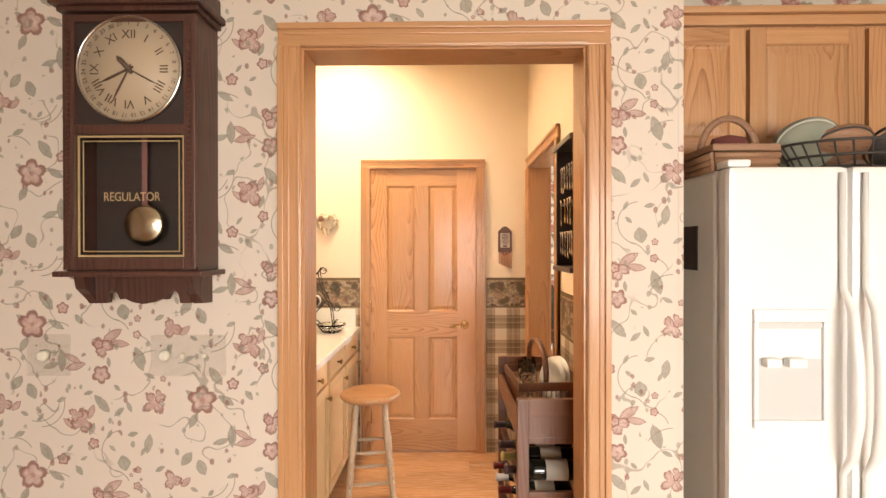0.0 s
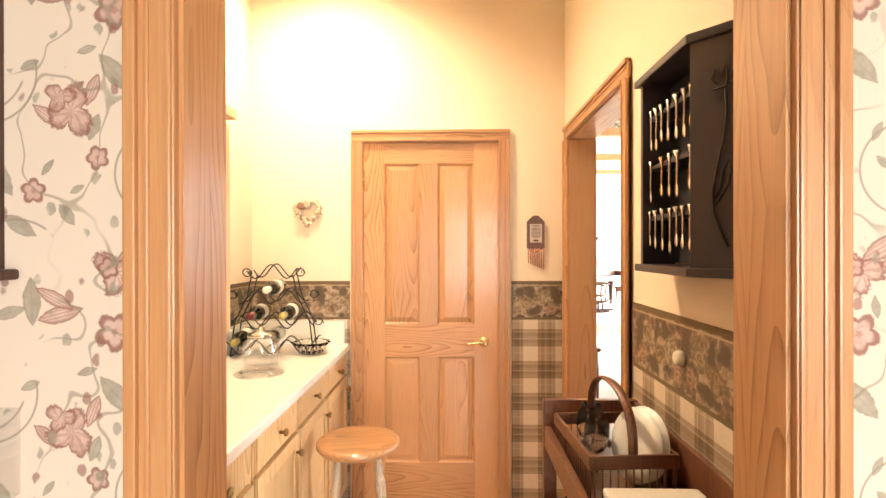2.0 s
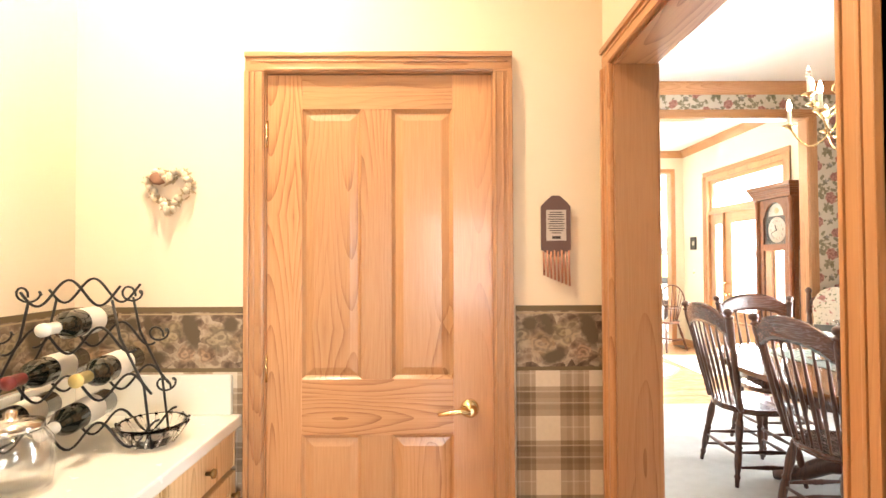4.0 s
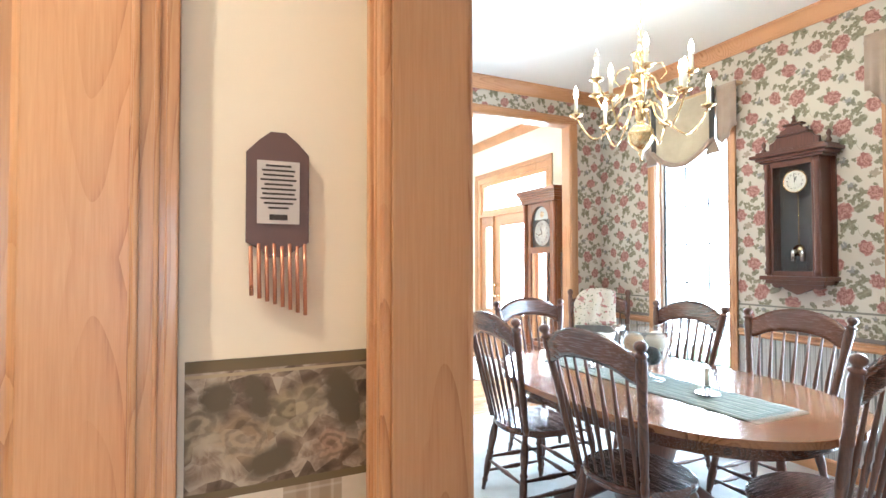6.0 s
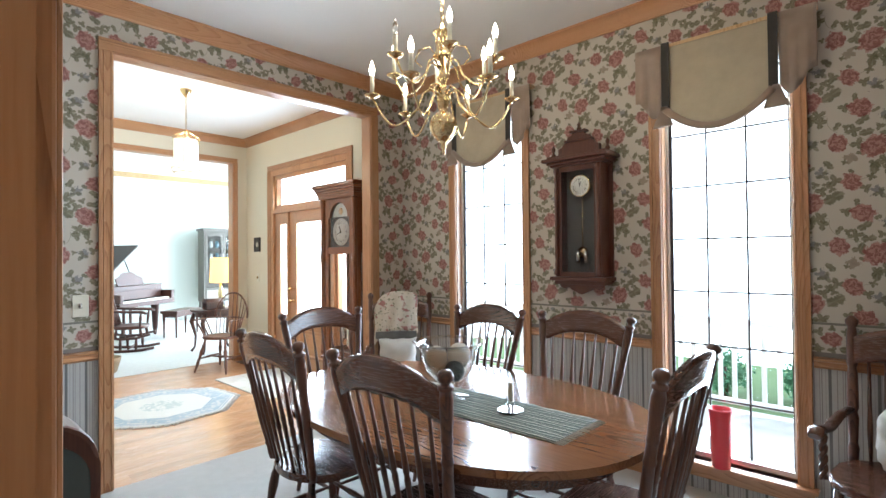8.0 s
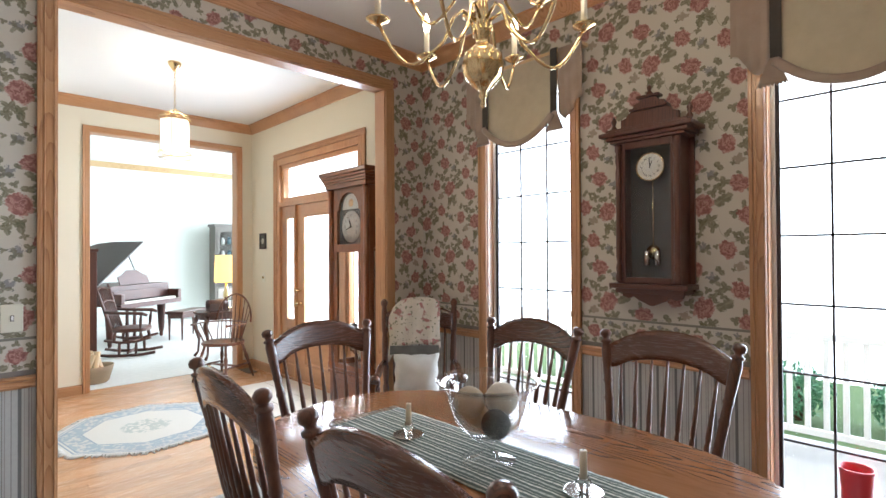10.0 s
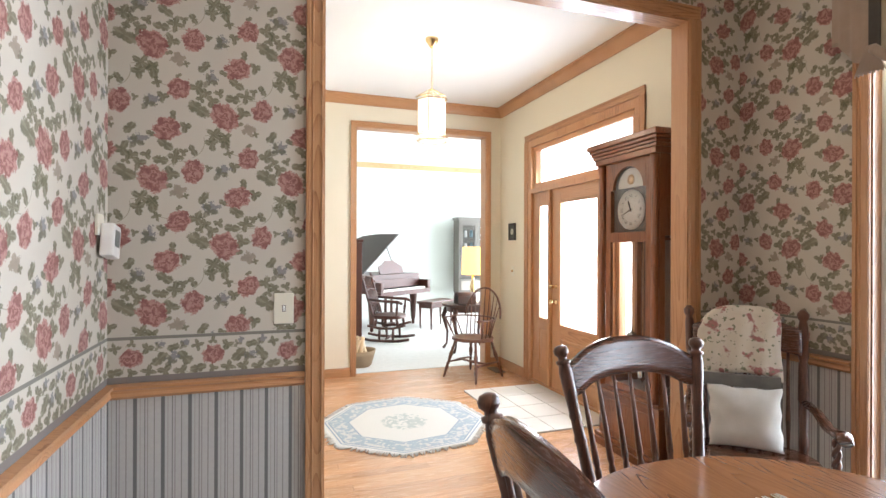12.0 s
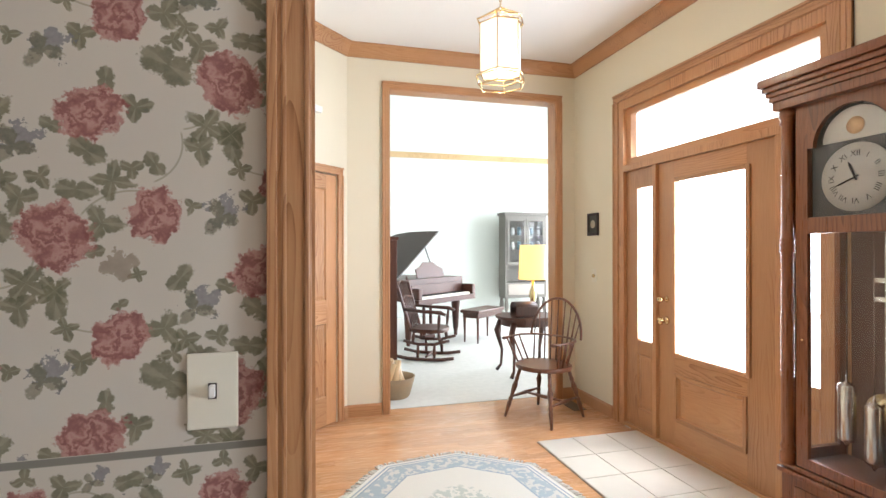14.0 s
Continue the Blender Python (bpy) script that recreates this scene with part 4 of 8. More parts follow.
def panel_bm(bm, x0, x1, z0, z1, y, depth=0.010, bead=0.028):
    """A raised panel in a sunk field: frame slope, then a sloping rise to a flat middle."""
    rows = ((0, 0), (0.006, 0.006), (0.012, depth), (bead + 0.010, depth * 0.35), (bead + 0.014, depth * 0.35))
    rings = [[bm.verts.new(p) for p in ((x0 + i, y + d, z0 + i), (x1 - i, y + d, z0 + i), (x1 - i, y + d, z1 - i), (x0 + i, y + d, z1 - i))] for i, d in rows]
    for a, b in zip(rings, rings[1:]):
        for k in range(4):
            bm.faces.new((a[k], a[(k + 1) % 4], b[(k + 1) % 4], b[k]))
    bm.faces.new(rings[-1])


def stile_front(name, parent, w, h, panels, t=0.035, z0=0.0):
    """A panelled door leaf in its own frame: x 0..w, front at y 0 facing -y. Rails, stiles and panels are parts."""
    leaf = part(name, boxes((0, w, 0.012, t, z0, z0 + h)), oak_z, parent)
    left, right = min(p[0] for p in panels), max(p[1] for p in panels)
    zs = sorted({(p[2], p[3]) for p in panels})
    part("stile", boxes((0, left, 0, 0.012, z0, z0 + h, 0.0015)), oak_z, leaf)
    part("stile", boxes((right, w, 0, 0.012, z0, z0 + h, 0.0015)), oak_z, leaf)
    cuts = [z0] + [c for a in zs for c in a] + [z0 + h]
    for lo, hi in zip(cuts[::2], cuts[1::2]):
        part("rail", boxes((left, right, 0, 0.012, lo, hi, 0.0015)), oak_x, leaf)
    mids = sorted({(p[0], p[1]) for p in panels})
    for (a0, a1), (b0, b1) in zip(mids, mids[1:]):
        for lo, hi in zs:
            part("mullion", boxes((a1, b0, 0, 0.012, lo, hi, 0.0015)), oak_z, leaf)
    for p in panels:
        bm = bmesh.new()
        panel_bm(bm, p[0], p[1], p[2], p[3], 0.0)
        part("panel", bm, oak_z, leaf)
    return leaf


# the panelled pantry door, shut
door_1 = thing("door_1", "shut golden oak four-panel door with a brass lever", "door", (-0.441, 3.776, 0.0), 0, kind="structure")
PANELS = [(0.118, 0.315, 1.012, 1.915), (0.418, 0.622, 1.012, 1.915), (0.118, 0.315, 0.235, 0.828), (0.418, 0.622, 0.235, 0.828)]
leaf_1 = stile_front("leaf", door_1, 0.754, 2.024, PANELS, z0=0.008)
b = lathe([(0.031, 0), (0.031, 0.004), (0.026, 0.009), (0.012, 0.014), (0.011, 0.045)], 20, None, pose(0.676, 0.0, 0.915, 90))
tube([(0.676, -0.045, 0.915), (0.64, -0.047, 0.917), (0.60, -0.047, 0.911), (0.57, -0.043, 0.905)], [0.009, 0.009, 0.008, 0.006], 8, b)
part("lever", b, brass, door_1, "brass lever handle")
for z in (0.25, 1.05, 1.83):
    part("hinge", lathe([(0.006, z - 0.045), (0.006, z + 0.045)], 8, None, pose(0.0, -0.004, 0)), brass, door_1)
lining("door_jamb", 0, 3.766, 3.89, PD[0], PD[1], PD[3], 0.006)
casing("door_casing", "golden oak casing round the panelled door", 0, 3.7675, -1, PD[0] + 0.003, PD[1] - 0.003, PD[3] - 0.004, 0.064)

# closet door in the slanting wall, shut
door_2 = thing("door_2", "shut golden oak closet door", "door", (0, 0, 0), 0, kind="structure")
door_2.matrix_world = slant @ pose(0.885, -0.006, 0.0, 0, 0, 180)
stile_front("leaf", door_2, 0.754, 2.024, [(0.118, 0.315, 1.012, 1.915), (0.439, 0.636, 1.012, 1.915), (0.118, 0.315, 0.235, 0.828), (0.439, 0.636, 0.235, 0.828)], z0=0.008)
closet = thing("closet_casing", "golden oak casing round the closet door", "door casing", kind="structure")
closet.matrix_world = slant
for bm, head in casing_profile_boxes(0, 0.0, 1, 0.125, 0.885, 2.04, 0.062):
    part("casing_head" if head else "casing_leg", bm, oak_x if head else oak_z, closet)

# front door with sidelights and transom, shut
fd = thing("door_3", "shut oak front door with a glazed upper half, sidelights and a transom", "front door", (4.165, 0, 0), 0, kind="structure")


def yz(bm, y0, y1, z0, z1, x0=0.0, x1=0.045, bev=0.003):
    return box(bm, x0, x1, y0, y1, z0, z1, bev)


b = bmesh.new()
for y0, y1, z0, z1 in ((9.585, 9.652, 0, 2.632), (7.862, 7.93, 0, 2.632), (7.93, 9.585, 2.555, 2.632), (7.93, 9.585, 2.05, 2.10), (9.195, 9.235, 0, 2.05), (8.175, 8.215, 0, 2.05)):
    yz(b, y0, y1, z0, z1, -0.03, 0.10)
part("frame", b, oak_z, fd)
b = bmesh.new()
for y0, y1, z0, z1 in ((7.93, 9.585, 2.10, 2.155), (7.93, 9.585, 2.505, 2.555), (7.93, 7.985, 2.155, 2.505), (9.525, 9.585, 2.155, 2.505)):
    yz(b, y0, y1, z0, z1, 0, 0.04)
tr = part("transom_sash", b, oak_y, fd)
part("transom_glass", boxes((0.02, 0.024, 7.985, 9.525, 2.155, 2.505)), clear, fd).visible_shadow = False
b = bmesh.new()
for k in range(5):
    tube([(0.018, 8.85 + 0.09 * k, 2.17), (0.018, 8.60 + 0.09 * k, 2.33), (0.018, 8.85 + 0.09 * k, 2.49)], 0.003, 6, b)
part("leaded_came", b, iron, tr)
lf = part("leaf", boxes((0.016, 0.040, 8.42, 9.04, 0.2, 0.56)), oak_z, fd)
for nm, y0, y1, z0, z1 in (("stile", 8.215, 8.425, 0.026, 2.052), ("stile", 9.035, 9.195, 0.026, 2.052), ("rail", 8.425, 9.035, 1.905, 2.052), ("rail", 8.425, 9.035, 0.545, 0.675), ("rail", 8.425, 9.035, 0.026, 0.205)):
    part(nm, yz(bmesh.new(), y0, y1, z0, z1, 0, 0.045, 0.002), oak_z if nm == "stile" else oak_y, lf)
for y0, y1, z0, z1 in ((8.425, 8.452, 0.205, 0.545), (9.008, 9.035, 0.205, 0.545), (8.452, 9.008, 0.205, 0.232), (8.452, 9.008, 0.518, 0.545)):
    part("panel_bead", yz(bmesh.new(), y0, y1, z0, z1, -0.010, 0.012, 0.006), oak_z if z1 - z0 > 0.1 else oak_y, lf)
part("glazing", boxes((0.02, 0.024, 8.43, 9.03, 0.68, 1.90)), clear, lf).visible_shadow = False
for y0, y1, z0, z1 in ((8.395, 8.425, 0.66, 1.925), (9.015, 9.045, 0.66, 1.925), (8.425, 9.015, 0.66, 0.69), (8.425, 9.015, 1.895, 1.925)):
    part("glazing_bead", yz(bmesh.new(), y0, y1, z0, z1, -0.016, 0.01, 0.007), oak_z if z1 - z0 > 0.1 else oak_y, lf)
b = bmesh.new()
panel_bm(b, 8.452, 9.008, 0.232, 0.518, 0.0, 0.016, 0.055)
bmesh.ops.transform(b, matrix=Matrix(((0, 1, 0, 0), (1, 0, 0, 0), (0, 0, 1, 0), (0, 0, 0, 1))), verts=b.verts)
part("panel", b, oak_y, lf)
for y0, y1 in ((9.235, 9.585), (7.93, 8.175)):
    g0, g1 = (9.265, 9.45) if y0 > 9 else (7.985, 8.14)
    b = bmesh.new()
    for p, q, z0, z1 in ((y0, g0, 0.02, 2.05), (g1, y1, 0.02, 2.05), (g0, g1, 1.90, 2.05), (g0, g1, 0.60, 0.71), (g0, g1, 0.02, 0.17)):
        yz(b, p, q, z0, z1, 0, 0.04)
    box(b, 0.016, 0.036, g0 - 0.005, g1 + 0.005, 0.165, 0.605)
    sl = part("sidelight", b, oak_z, fd)
    part("sidelight_glass", boxes((0.02, 0.024, g0, g1, 0.71, 1.90)), clear, sl).visible_shadow = False
    b = bmesh.new()
    panel_bm(b, g0, g1, 0.17, 0.60, 0.0, 0.010, 0.03)
    bmesh.ops.transform(b, matrix=Matrix(((0, 1, 0, 0), (1, 0, 0, 0), (0, 0, 1, 0), (0, 0, 0, 1))), verts=b.verts)
    part("panel", b, oak_z, sl)
for z, r in ((0.905, 0.03), (1.06, 0.024)):
    part("knob" if z < 1 else "deadbolt", lathe([(r, 0), (r * 0.8, 0.008), (0.011, 0.014), (0.011, 0.04), (r * 0.9, 0.05), (r * 0.9, 0.065), (0.01, 0.075)], 16, None, pose(0.0, 9.115, z, 0, -90, 0)), brass, lf, "polished brass")
for z in (0.3, 1.1, 1.85):
    part("hinge", boxes((-0.006, 0.004, 8.212, 8.224, z - 0.05, z + 0.05)), brass, lf)
part("threshold", boxes((-0.03, 0.12, 7.93, 9.585, 0.0, 0.028, 0.004)), oak_y, fd)
casing("front_door_casing", "golden oak casing round the front door", 1, 4.14, -1, FD[0] + 0.003, FD[1] - 0.003, FD[3] - 0.002, 0.066)


def tall_window(name, y0, y1, z0, z1):
    root = thing(name, "tall dining room window with thin dark muntins", "window", (4.14, 0, 0), 0, kind="structure")
    b = bmesh.new()
    for p, q, lo, hi in ((y0, y0 + 0.028, z0, z1), (y1 - 0.028, y1, z0, z1), (y0 + 0.028, y1 - 0.028, z0, z0 + 0.03), (y0 + 0.028, y1 - 0.028, z1 - 0.03, z1)):
        box(b, 0.06, 0.12, p, q, lo, hi, 0.003)
    part("window_frame", b, white_enamel, root, "white inner window frame")
    b = bmesh.new()
    for p, q, lo, hi in ((y0, y0 + 0.010, z0, z1), (y1 - 0.010, y1, z0, z1), (y0 + 0.01, y1 - 0.01, z1 - 0.01, z1)):
        box(b, -0.002, 0.06, p, q, lo, hi)
    part("side_lining", b, oak_z, root)
    rows = [z0 + 0.03 + 0.335 * k for k in range(1, 8) if z0 + 0.03 + 0.335 * k < z1 - 0.05]
    for zz in rows:
        part("muntin", boxes((0.082, 0.094, y0 + 0.028, y1 - 0.028, zz - 0.005, zz + 0.005)), dark_box, root)
    for k in (1, 2):
        yy = y0 + 0.028 + (y1 - y0 - 0.056) * k / 3
        part("muntin", boxes((0.082, 0.094, yy - 0.005, yy + 0.005, z0 + 0.03, z1 - 0.03)), dark_box, root)
    part("sash_edge", boxes((0.07, 0.085, y1 - 0.046, y1 - 0.028, z0 + 0.03, z1 - 0.03), (0.07, 0.085, y0 + 0.028, y0 + 0.034, z0 + 0.03, z1 - 0.03)), dark_box, root)
    part("pane", boxes((0.096, 0.100, y0 + 0.028, y1 - 0.028, z0 + 0.03, z1 - 0.03)), clear, root).visible_shadow = False
    part("window_sill", boxes((-0.07, 0.06, y0 - 0.09, y1 + 0.09, z0 - 0.022, z0, 0.006)), oak_y, root)
    part("apron", boxes((-0.022, -0.004, y0 - 0.07, y1 + 0.07, z0 - 0.10, z0 - 0.022, 0.004)), oak_y, root)
    for bm, head in casing_profile_boxes(1, -0.004, -1, y0 + 0.004, y1 - 0.004, z1 - 0.004, 0.072, z0):
        part("casing_head" if head else "casing_leg", bm, oak_y if head else oak_z, root)
    return root


tall_window("window_1", *W1)
tall_window("window_2", *W2)

# living room window and kitchen window, out of direct view
for nm, axis, d, a0, a1, z0, z1 in (("window_3", 1, 7.84, 11.3, 15.3, 0.3, 3.1), ("window_4", 0, -2.96, -0.3, 3.1, 0.55, 2.45)):
    root = thing(nm, "wide white-framed window", "window", kind="structure")
    n = 4
    for k in range(n + 1):
        a = a0 + (a1 - a0) * k / n
        r = (a - 0.03, a + 0.03, d, d + 0.06, z0, z1) if axis == 0 else (d, d + 0.06, a - 0.03, a + 0.03, z0, z1)
        part("window_frame", boxes(r), white_enamel, root)
    for z in (z0 + 0.03, z1 - 0.03, (z0 + z1) / 2):
        r = (a0, a1, d + 0.005, d + 0.055, z - 0.03, z + 0.03) if axis == 0 else (d + 0.005, d + 0.055, a0, a1, z - 0.03, z + 0.03)
        part("window_frame", boxes(r), white_enamel, root)

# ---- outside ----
# added emissive sheet: stands in for blown-out daylight and lights the rooms
sheet_glow = glow("backdrop_glow", (0.93, 0.97, 1.0), 5.5)
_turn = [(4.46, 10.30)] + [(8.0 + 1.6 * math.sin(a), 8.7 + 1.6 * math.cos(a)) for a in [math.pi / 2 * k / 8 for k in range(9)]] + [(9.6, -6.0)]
setting("backdrop", sheet([[(x, y, z) for x, y in _turn] for z in (-0.25, 5.5)]), sheet_glow, "glowing sheet standing in for bright daylight beyond the porch", "backdrop")
lawn = plain("lawn", (0.10, 0.16, 0.05), 0.9, 0, 0, 0.3, 3.0)
setting("ground", boxes((-300, 400, -300, 400, -0.45, -0.25)), lawn, "green lawn round the house", "ground")
white_paint = plain("white_paint", (0.80, 0.80, 0.79), 0.5)
setting("porch", boxes((4.31, 6.2, 1.5, 10.2, -0.24, -0.03)), plain("porch_boards", (0.5, 0.49, 0.47), 0.7), "grey porch deck outside the windows", "porch")
rail_root = thing("porch_railing", "white painted porch railing with slim balusters", "railing", (6.1, 0, 0))
part("top_rail", boxes((-0.03, 0.03, 1.6, 10.1, 0.78, 0.84, 0.008)), white_paint, rail_root)
part("bottom_rail", boxes((-0.025, 0.025, 1.6, 10.1, 0.04, 0.09, 0.006)), white_paint, rail_root)
_bal = None
for k in range(70):
    y = 1.66 + k * 0.12
    if _bal is None:
        _bal = part("baluster", boxes((-0.018, 0.018, -0.018, 0.018, 0.09, 0.78)), white_paint, rail_root)
        _bal.location.y = y
    else:
        o = new("baluster", _bal.data)
        o.parent, o.location = rail_root, (0, y, 0)
for y in (1.6, 5.6, 10.1):
    part("post", boxes((-0.05, 0.05, y - 0.05, y + 0.05, -0.03, 0.95, 0.006)), white_paint, rail_root)

# ---- dining room things ----


def spindle_chair():
    """Press-back dining chair: front towards -y, on the floor at z 0."""
    r = thing("dining_chair", "dark-stained oak spindle-back dining chair at the table", "chair", group="chairs round the table")
    seat = [(0.235 * math.copysign(abs(math.cos(t)) ** 0.75, math.cos(t)) * (1 - 0.10 * math.sin(t)), 0.215 * math.copysign(abs(math.sin(t)) ** 0.8, math.sin(t))) for t in [2 * math.pi * i / 36 for i in range(36)]]
    part("seat", slab(seat, 0.435, 0.470, 0.012), dark_x, r)

    def arc(x, z):
        """Depth of the back at that height and side: it leans and curves."""
        s = (z - 0.46) / 0.64
        return 0.165 + 0.125 * s + 0.035 * (1 - (x / 0.30) ** 2) * s
    post = [(0, 0.015), (0.05, 0.018), (0.10, 0.015), (0.12, 0.020), (0.14, 0.015), (0.30, 0.021), (0.50, 0.019), (0.52, 0.023), (0.54, 0.019), (0.62, 0.018), (0.64, 0.022), (0.66, 0.019), (0.78, 0.023), (0.86, 0.024), (0.90, 0.019), (0.905, 0.026), (0.92, 0.026), (0.925, 0.016), (0.94, 0.016), (0.955, 0.026), (0.975, 0.027), (0.992, 0.020), (1, 0.006)]
    for s in (-1, 1):
        part("back_post", turned((s * 0.195, 0.165, 0.455), (s * 0.292, arc(0.30, 1.10), 1.105), post), dark_z, r)
    # crest: an arched board, cut away below
    top, n = [], 22
    grid = []
    for k in range(n + 1):
        x = -0.277 + 0.554 * k / n
        u = abs(x) / 0.277
        hi = 1.012 + 0.104 * max(0.0, 1 - u ** 2.3) ** 0.85 + 0.012 * max(0, u - 0.85) / 0.15
        lo = 0.922 + 0.066 * (1 - u ** 2.2) - 0.010 * math.exp(-((u - 0.82) / 0.12) ** 2)
        grid.append([(x, arc(x, lo + (hi - lo) * j / 5) + 0.011, lo + (hi - lo) * j / 5) for j in range(6)])
    part("crest_rail", solid_sheet(grid, 0.022), dark_x, r)
    for k in range(7):
        x = -0.165 + 0.33 * k / 6
        xt = x * 1.28
        zt = 0.985 + 0.01 * (1 - abs(xt) / 0.2)
        part("spindle", turned((x, 0.165 + 0.02 * (1 - (x / 0.2) ** 2), 0.46), (xt, arc(xt, zt), zt), [(0, 0.006), (0.1, 0.007), (0.35, 0.0105), (0.42, 0.012), (0.45, 0.009), (0.48, 0.012), (0.7, 0.009), (1, 0.006)], 8), dark_z, r)
    leg = [(0, 0.012), (0.10, 0.014), (0.14, 0.019), (0.17, 0.013), (0.30, 0.021), (0.45, 0.022), (0.50, 0.017), (0.53, 0.024), (0.56, 0.017), (0.75, 0.024), (0.88, 0.021), (0.92, 0.016), (1, 0.018)]
    feet = {}
    for sx in (-1, 1):
        for sy, ft in ((-1, -0.205), (1, 0.215)):
            a, b2 = (sx * 0.225, ft, 0.0), (sx * 0.165, ft * 0.72, 0.44)
            feet[sx, sy] = (Vector(a), Vector(b2))
            part("leg", turned(a, b2, leg), dark_z, r)
    rung = [(0, 0.007), (0.25, 0.010), (0.42, 0.013), (0.46, 0.016), (0.5, 0.013), (0.54, 0.016), (0.58, 0.013), (0.75, 0.010), (1, 0.007)]

    def on(k, f):
        a, b2 = feet[k]
        return a + (b2 - a) * f
    for p, q, f in (((-1, -1), (1, -1), 0.52), ((-1, -1), (1, -1), 0.34), ((-1, 1), (1, 1), 0.42), ((-1, -1), (-1, 1), 0.46), ((1, -1), (1, 1), 0.46), ((-1, -1), (-1, 1), 0.26), ((1, -1), (1, 1), 0.26)):
        part("stretcher", turned(on(p, f), on(q, f), rung, 8), dark_z, r)
    return r


# seat centre and the way that each chair's back faces (degrees; 0: back towards +y)
CH = [(2.18, 5.43, 88), (2.18, 4.625, 92), (3.215, 5.43, -92), (3.25, 4.72, -90), (2.66, 5.885, -2), (2.63, 4.125, 181)]
first = spindle_chair()
first.matrix_world = pose(CH[0][0], CH[0][1], 0, 0, 0, CH[0][2])
for x, y, a in CH[1:]:
    copy_thing(first, pose(x, y, 0, 0, 0, a))

TX, TY = 2.62, 4.98
tab = thing("dining_table", "oval oak pedestal dining table with a glossy top", "table", (TX, TY, 0))
part("tabletop", slab(oval(0.67, 1.0, 72, 2.35), 0.722, 0.752, 0.010, seg=3), table_y, tab)
part("leaf_joint", boxes((-0.66, 0.66, -0.232, -0.230, 0.7518, 0.7524), (-0.66, 0.66, 0.230, 0.232, 0.7518, 0.7524)), black, tab)
part("apron", slab(oval(0.56, 0.88, 64, 2.35), 0.635, 0.722, 0.004), dark_x, tab)
part("pedestal", lathe([(0.15, 0.06), (0.17, 0.10), (0.12, 0.16), (0.10, 0.24), (0.14, 0.34), (0.16, 0.42), (0.11, 0.50), (0.10, 0.58), (0.20, 0.637)], 28), dark_z, tab)
for k in range(4):
    a = math.pi / 4 + k * math.pi / 2
    c, s = math.cos(a), math.sin(a)
    part("foot", tube([(c * 0.10, s * 0.10, 0.20), (c * 0.22, s * 0.22, 0.17), (c * 0.34, s * 0.34, 0.09), (c * 0.44, s * 0.44, 0.045), (c * 0.50, s * 0.50, 0.035)], [0.06, 0.055, 0.048, 0.042, 0.035], 10), dark_z, tab)

# runner with fringes
g = Print("runner_cloth").cell(0, 0.058, 9.0, 0.0, False)
wv = g.noise(g.place(), 600.0, 2.0)
cr = g.mix(wv, (0.075, 0.092, 0.08), (0.15, 0.175, 0.15))
for lo, hi, c in ((-0.024, -0.016, (0.60, 0.58, 0.50)), (-0.006, -0.003, (0.52, 0.50, 0.43)), (0.010, 0.020, (0.42, 0.43, 0.37))):
    cr = g.mix(g.math("MULTIPLY", g.step(g.u, lo - 0.001, lo + 0.001), g.math("SUBTRACT", 1.0, g.step(g.u, hi - 0.001, hi + 0.001))), cr, c)
sy = g.math("SINE", g.math("MULTIPLY", g.raw.outputs[1], 210.0))
cr = g.mix(g.math("MULTIPLY", g.step(sy, 0.5, 0.8), 0.35), cr, (0.10, 0.12, 0.10))
g.bump(wv, 0.5)
runner_mat = g.out(cr, 0.95, 0, 0, 0.1)
fringe_cloth = cloth("fringe", (0.62, 0.60, 0.52))
rn = thing("table_runner", "green and cream striped woven table runner with fringed ends", "table runner", (2.595, 4.955, 0.7525))
grid = [[(-0.18 + 0.36 * i / 10, -0.70 + 1.40 * j / 40, 0.003 + 0.0015 * math.sin(3 * i + 1.7 * j)) for i in range(11)] for j in range(41)]
part("weave", solid_sheet(grid, 0.002), runner_mat, rn)
for e in (-1, 1):
    b = bmesh.new()
    for i in range(26):
        x = -0.176 + 0.352 * i / 25
        dx = random.uniform(-0.008, 0.008)
        tube([(x, e * 0.698, 0.003), (x + dx * 0.5, e * 0.715, 0.003), (x + dx, e * 0.738, 0.0025)], [0.0028, 0.0026, 0.0014], 5, b)
    tagged(part("fringe", b, fringe_cloth, rn), kind="stuff")


def candlestick(x, y, h):
    r = thing("candlestick", "short cream candle in a small glass and silver holder", "candle", (x, y, 0.757), 0, group="candles on the runner")
    part("dish", lathe([(0.045, 0), (0.055, 0.004), (0.06, 0.009), (0.056, 0.009), (0.045, 0.006), (0.012, 0.006)], 28), steel, r)
    part("stem", lathe([(0.016, 0.006), (0.012, 0.016), (0.020, 0.026), (0.024, 0.036), (0.014, 0.044), (0.016, 0.052)], 16), crystal, r)
    part("candle", lathe([(0.0115, 0.045), (0.0112, h), (0.009, h + 0.004), (0.002, h + 0.003)], 14), plain("wax", (0.72, 0.63, 0.46), 0.5, 0, 0, 0.03), r, "cream wax candle")
    part("wick", lathe([(0.0012, h), (0.001, h + 0.012)], 6), black, r)


candlestick(2.56, 5.33, 0.125)
candlestick(2.62, 4.60, 0.125)

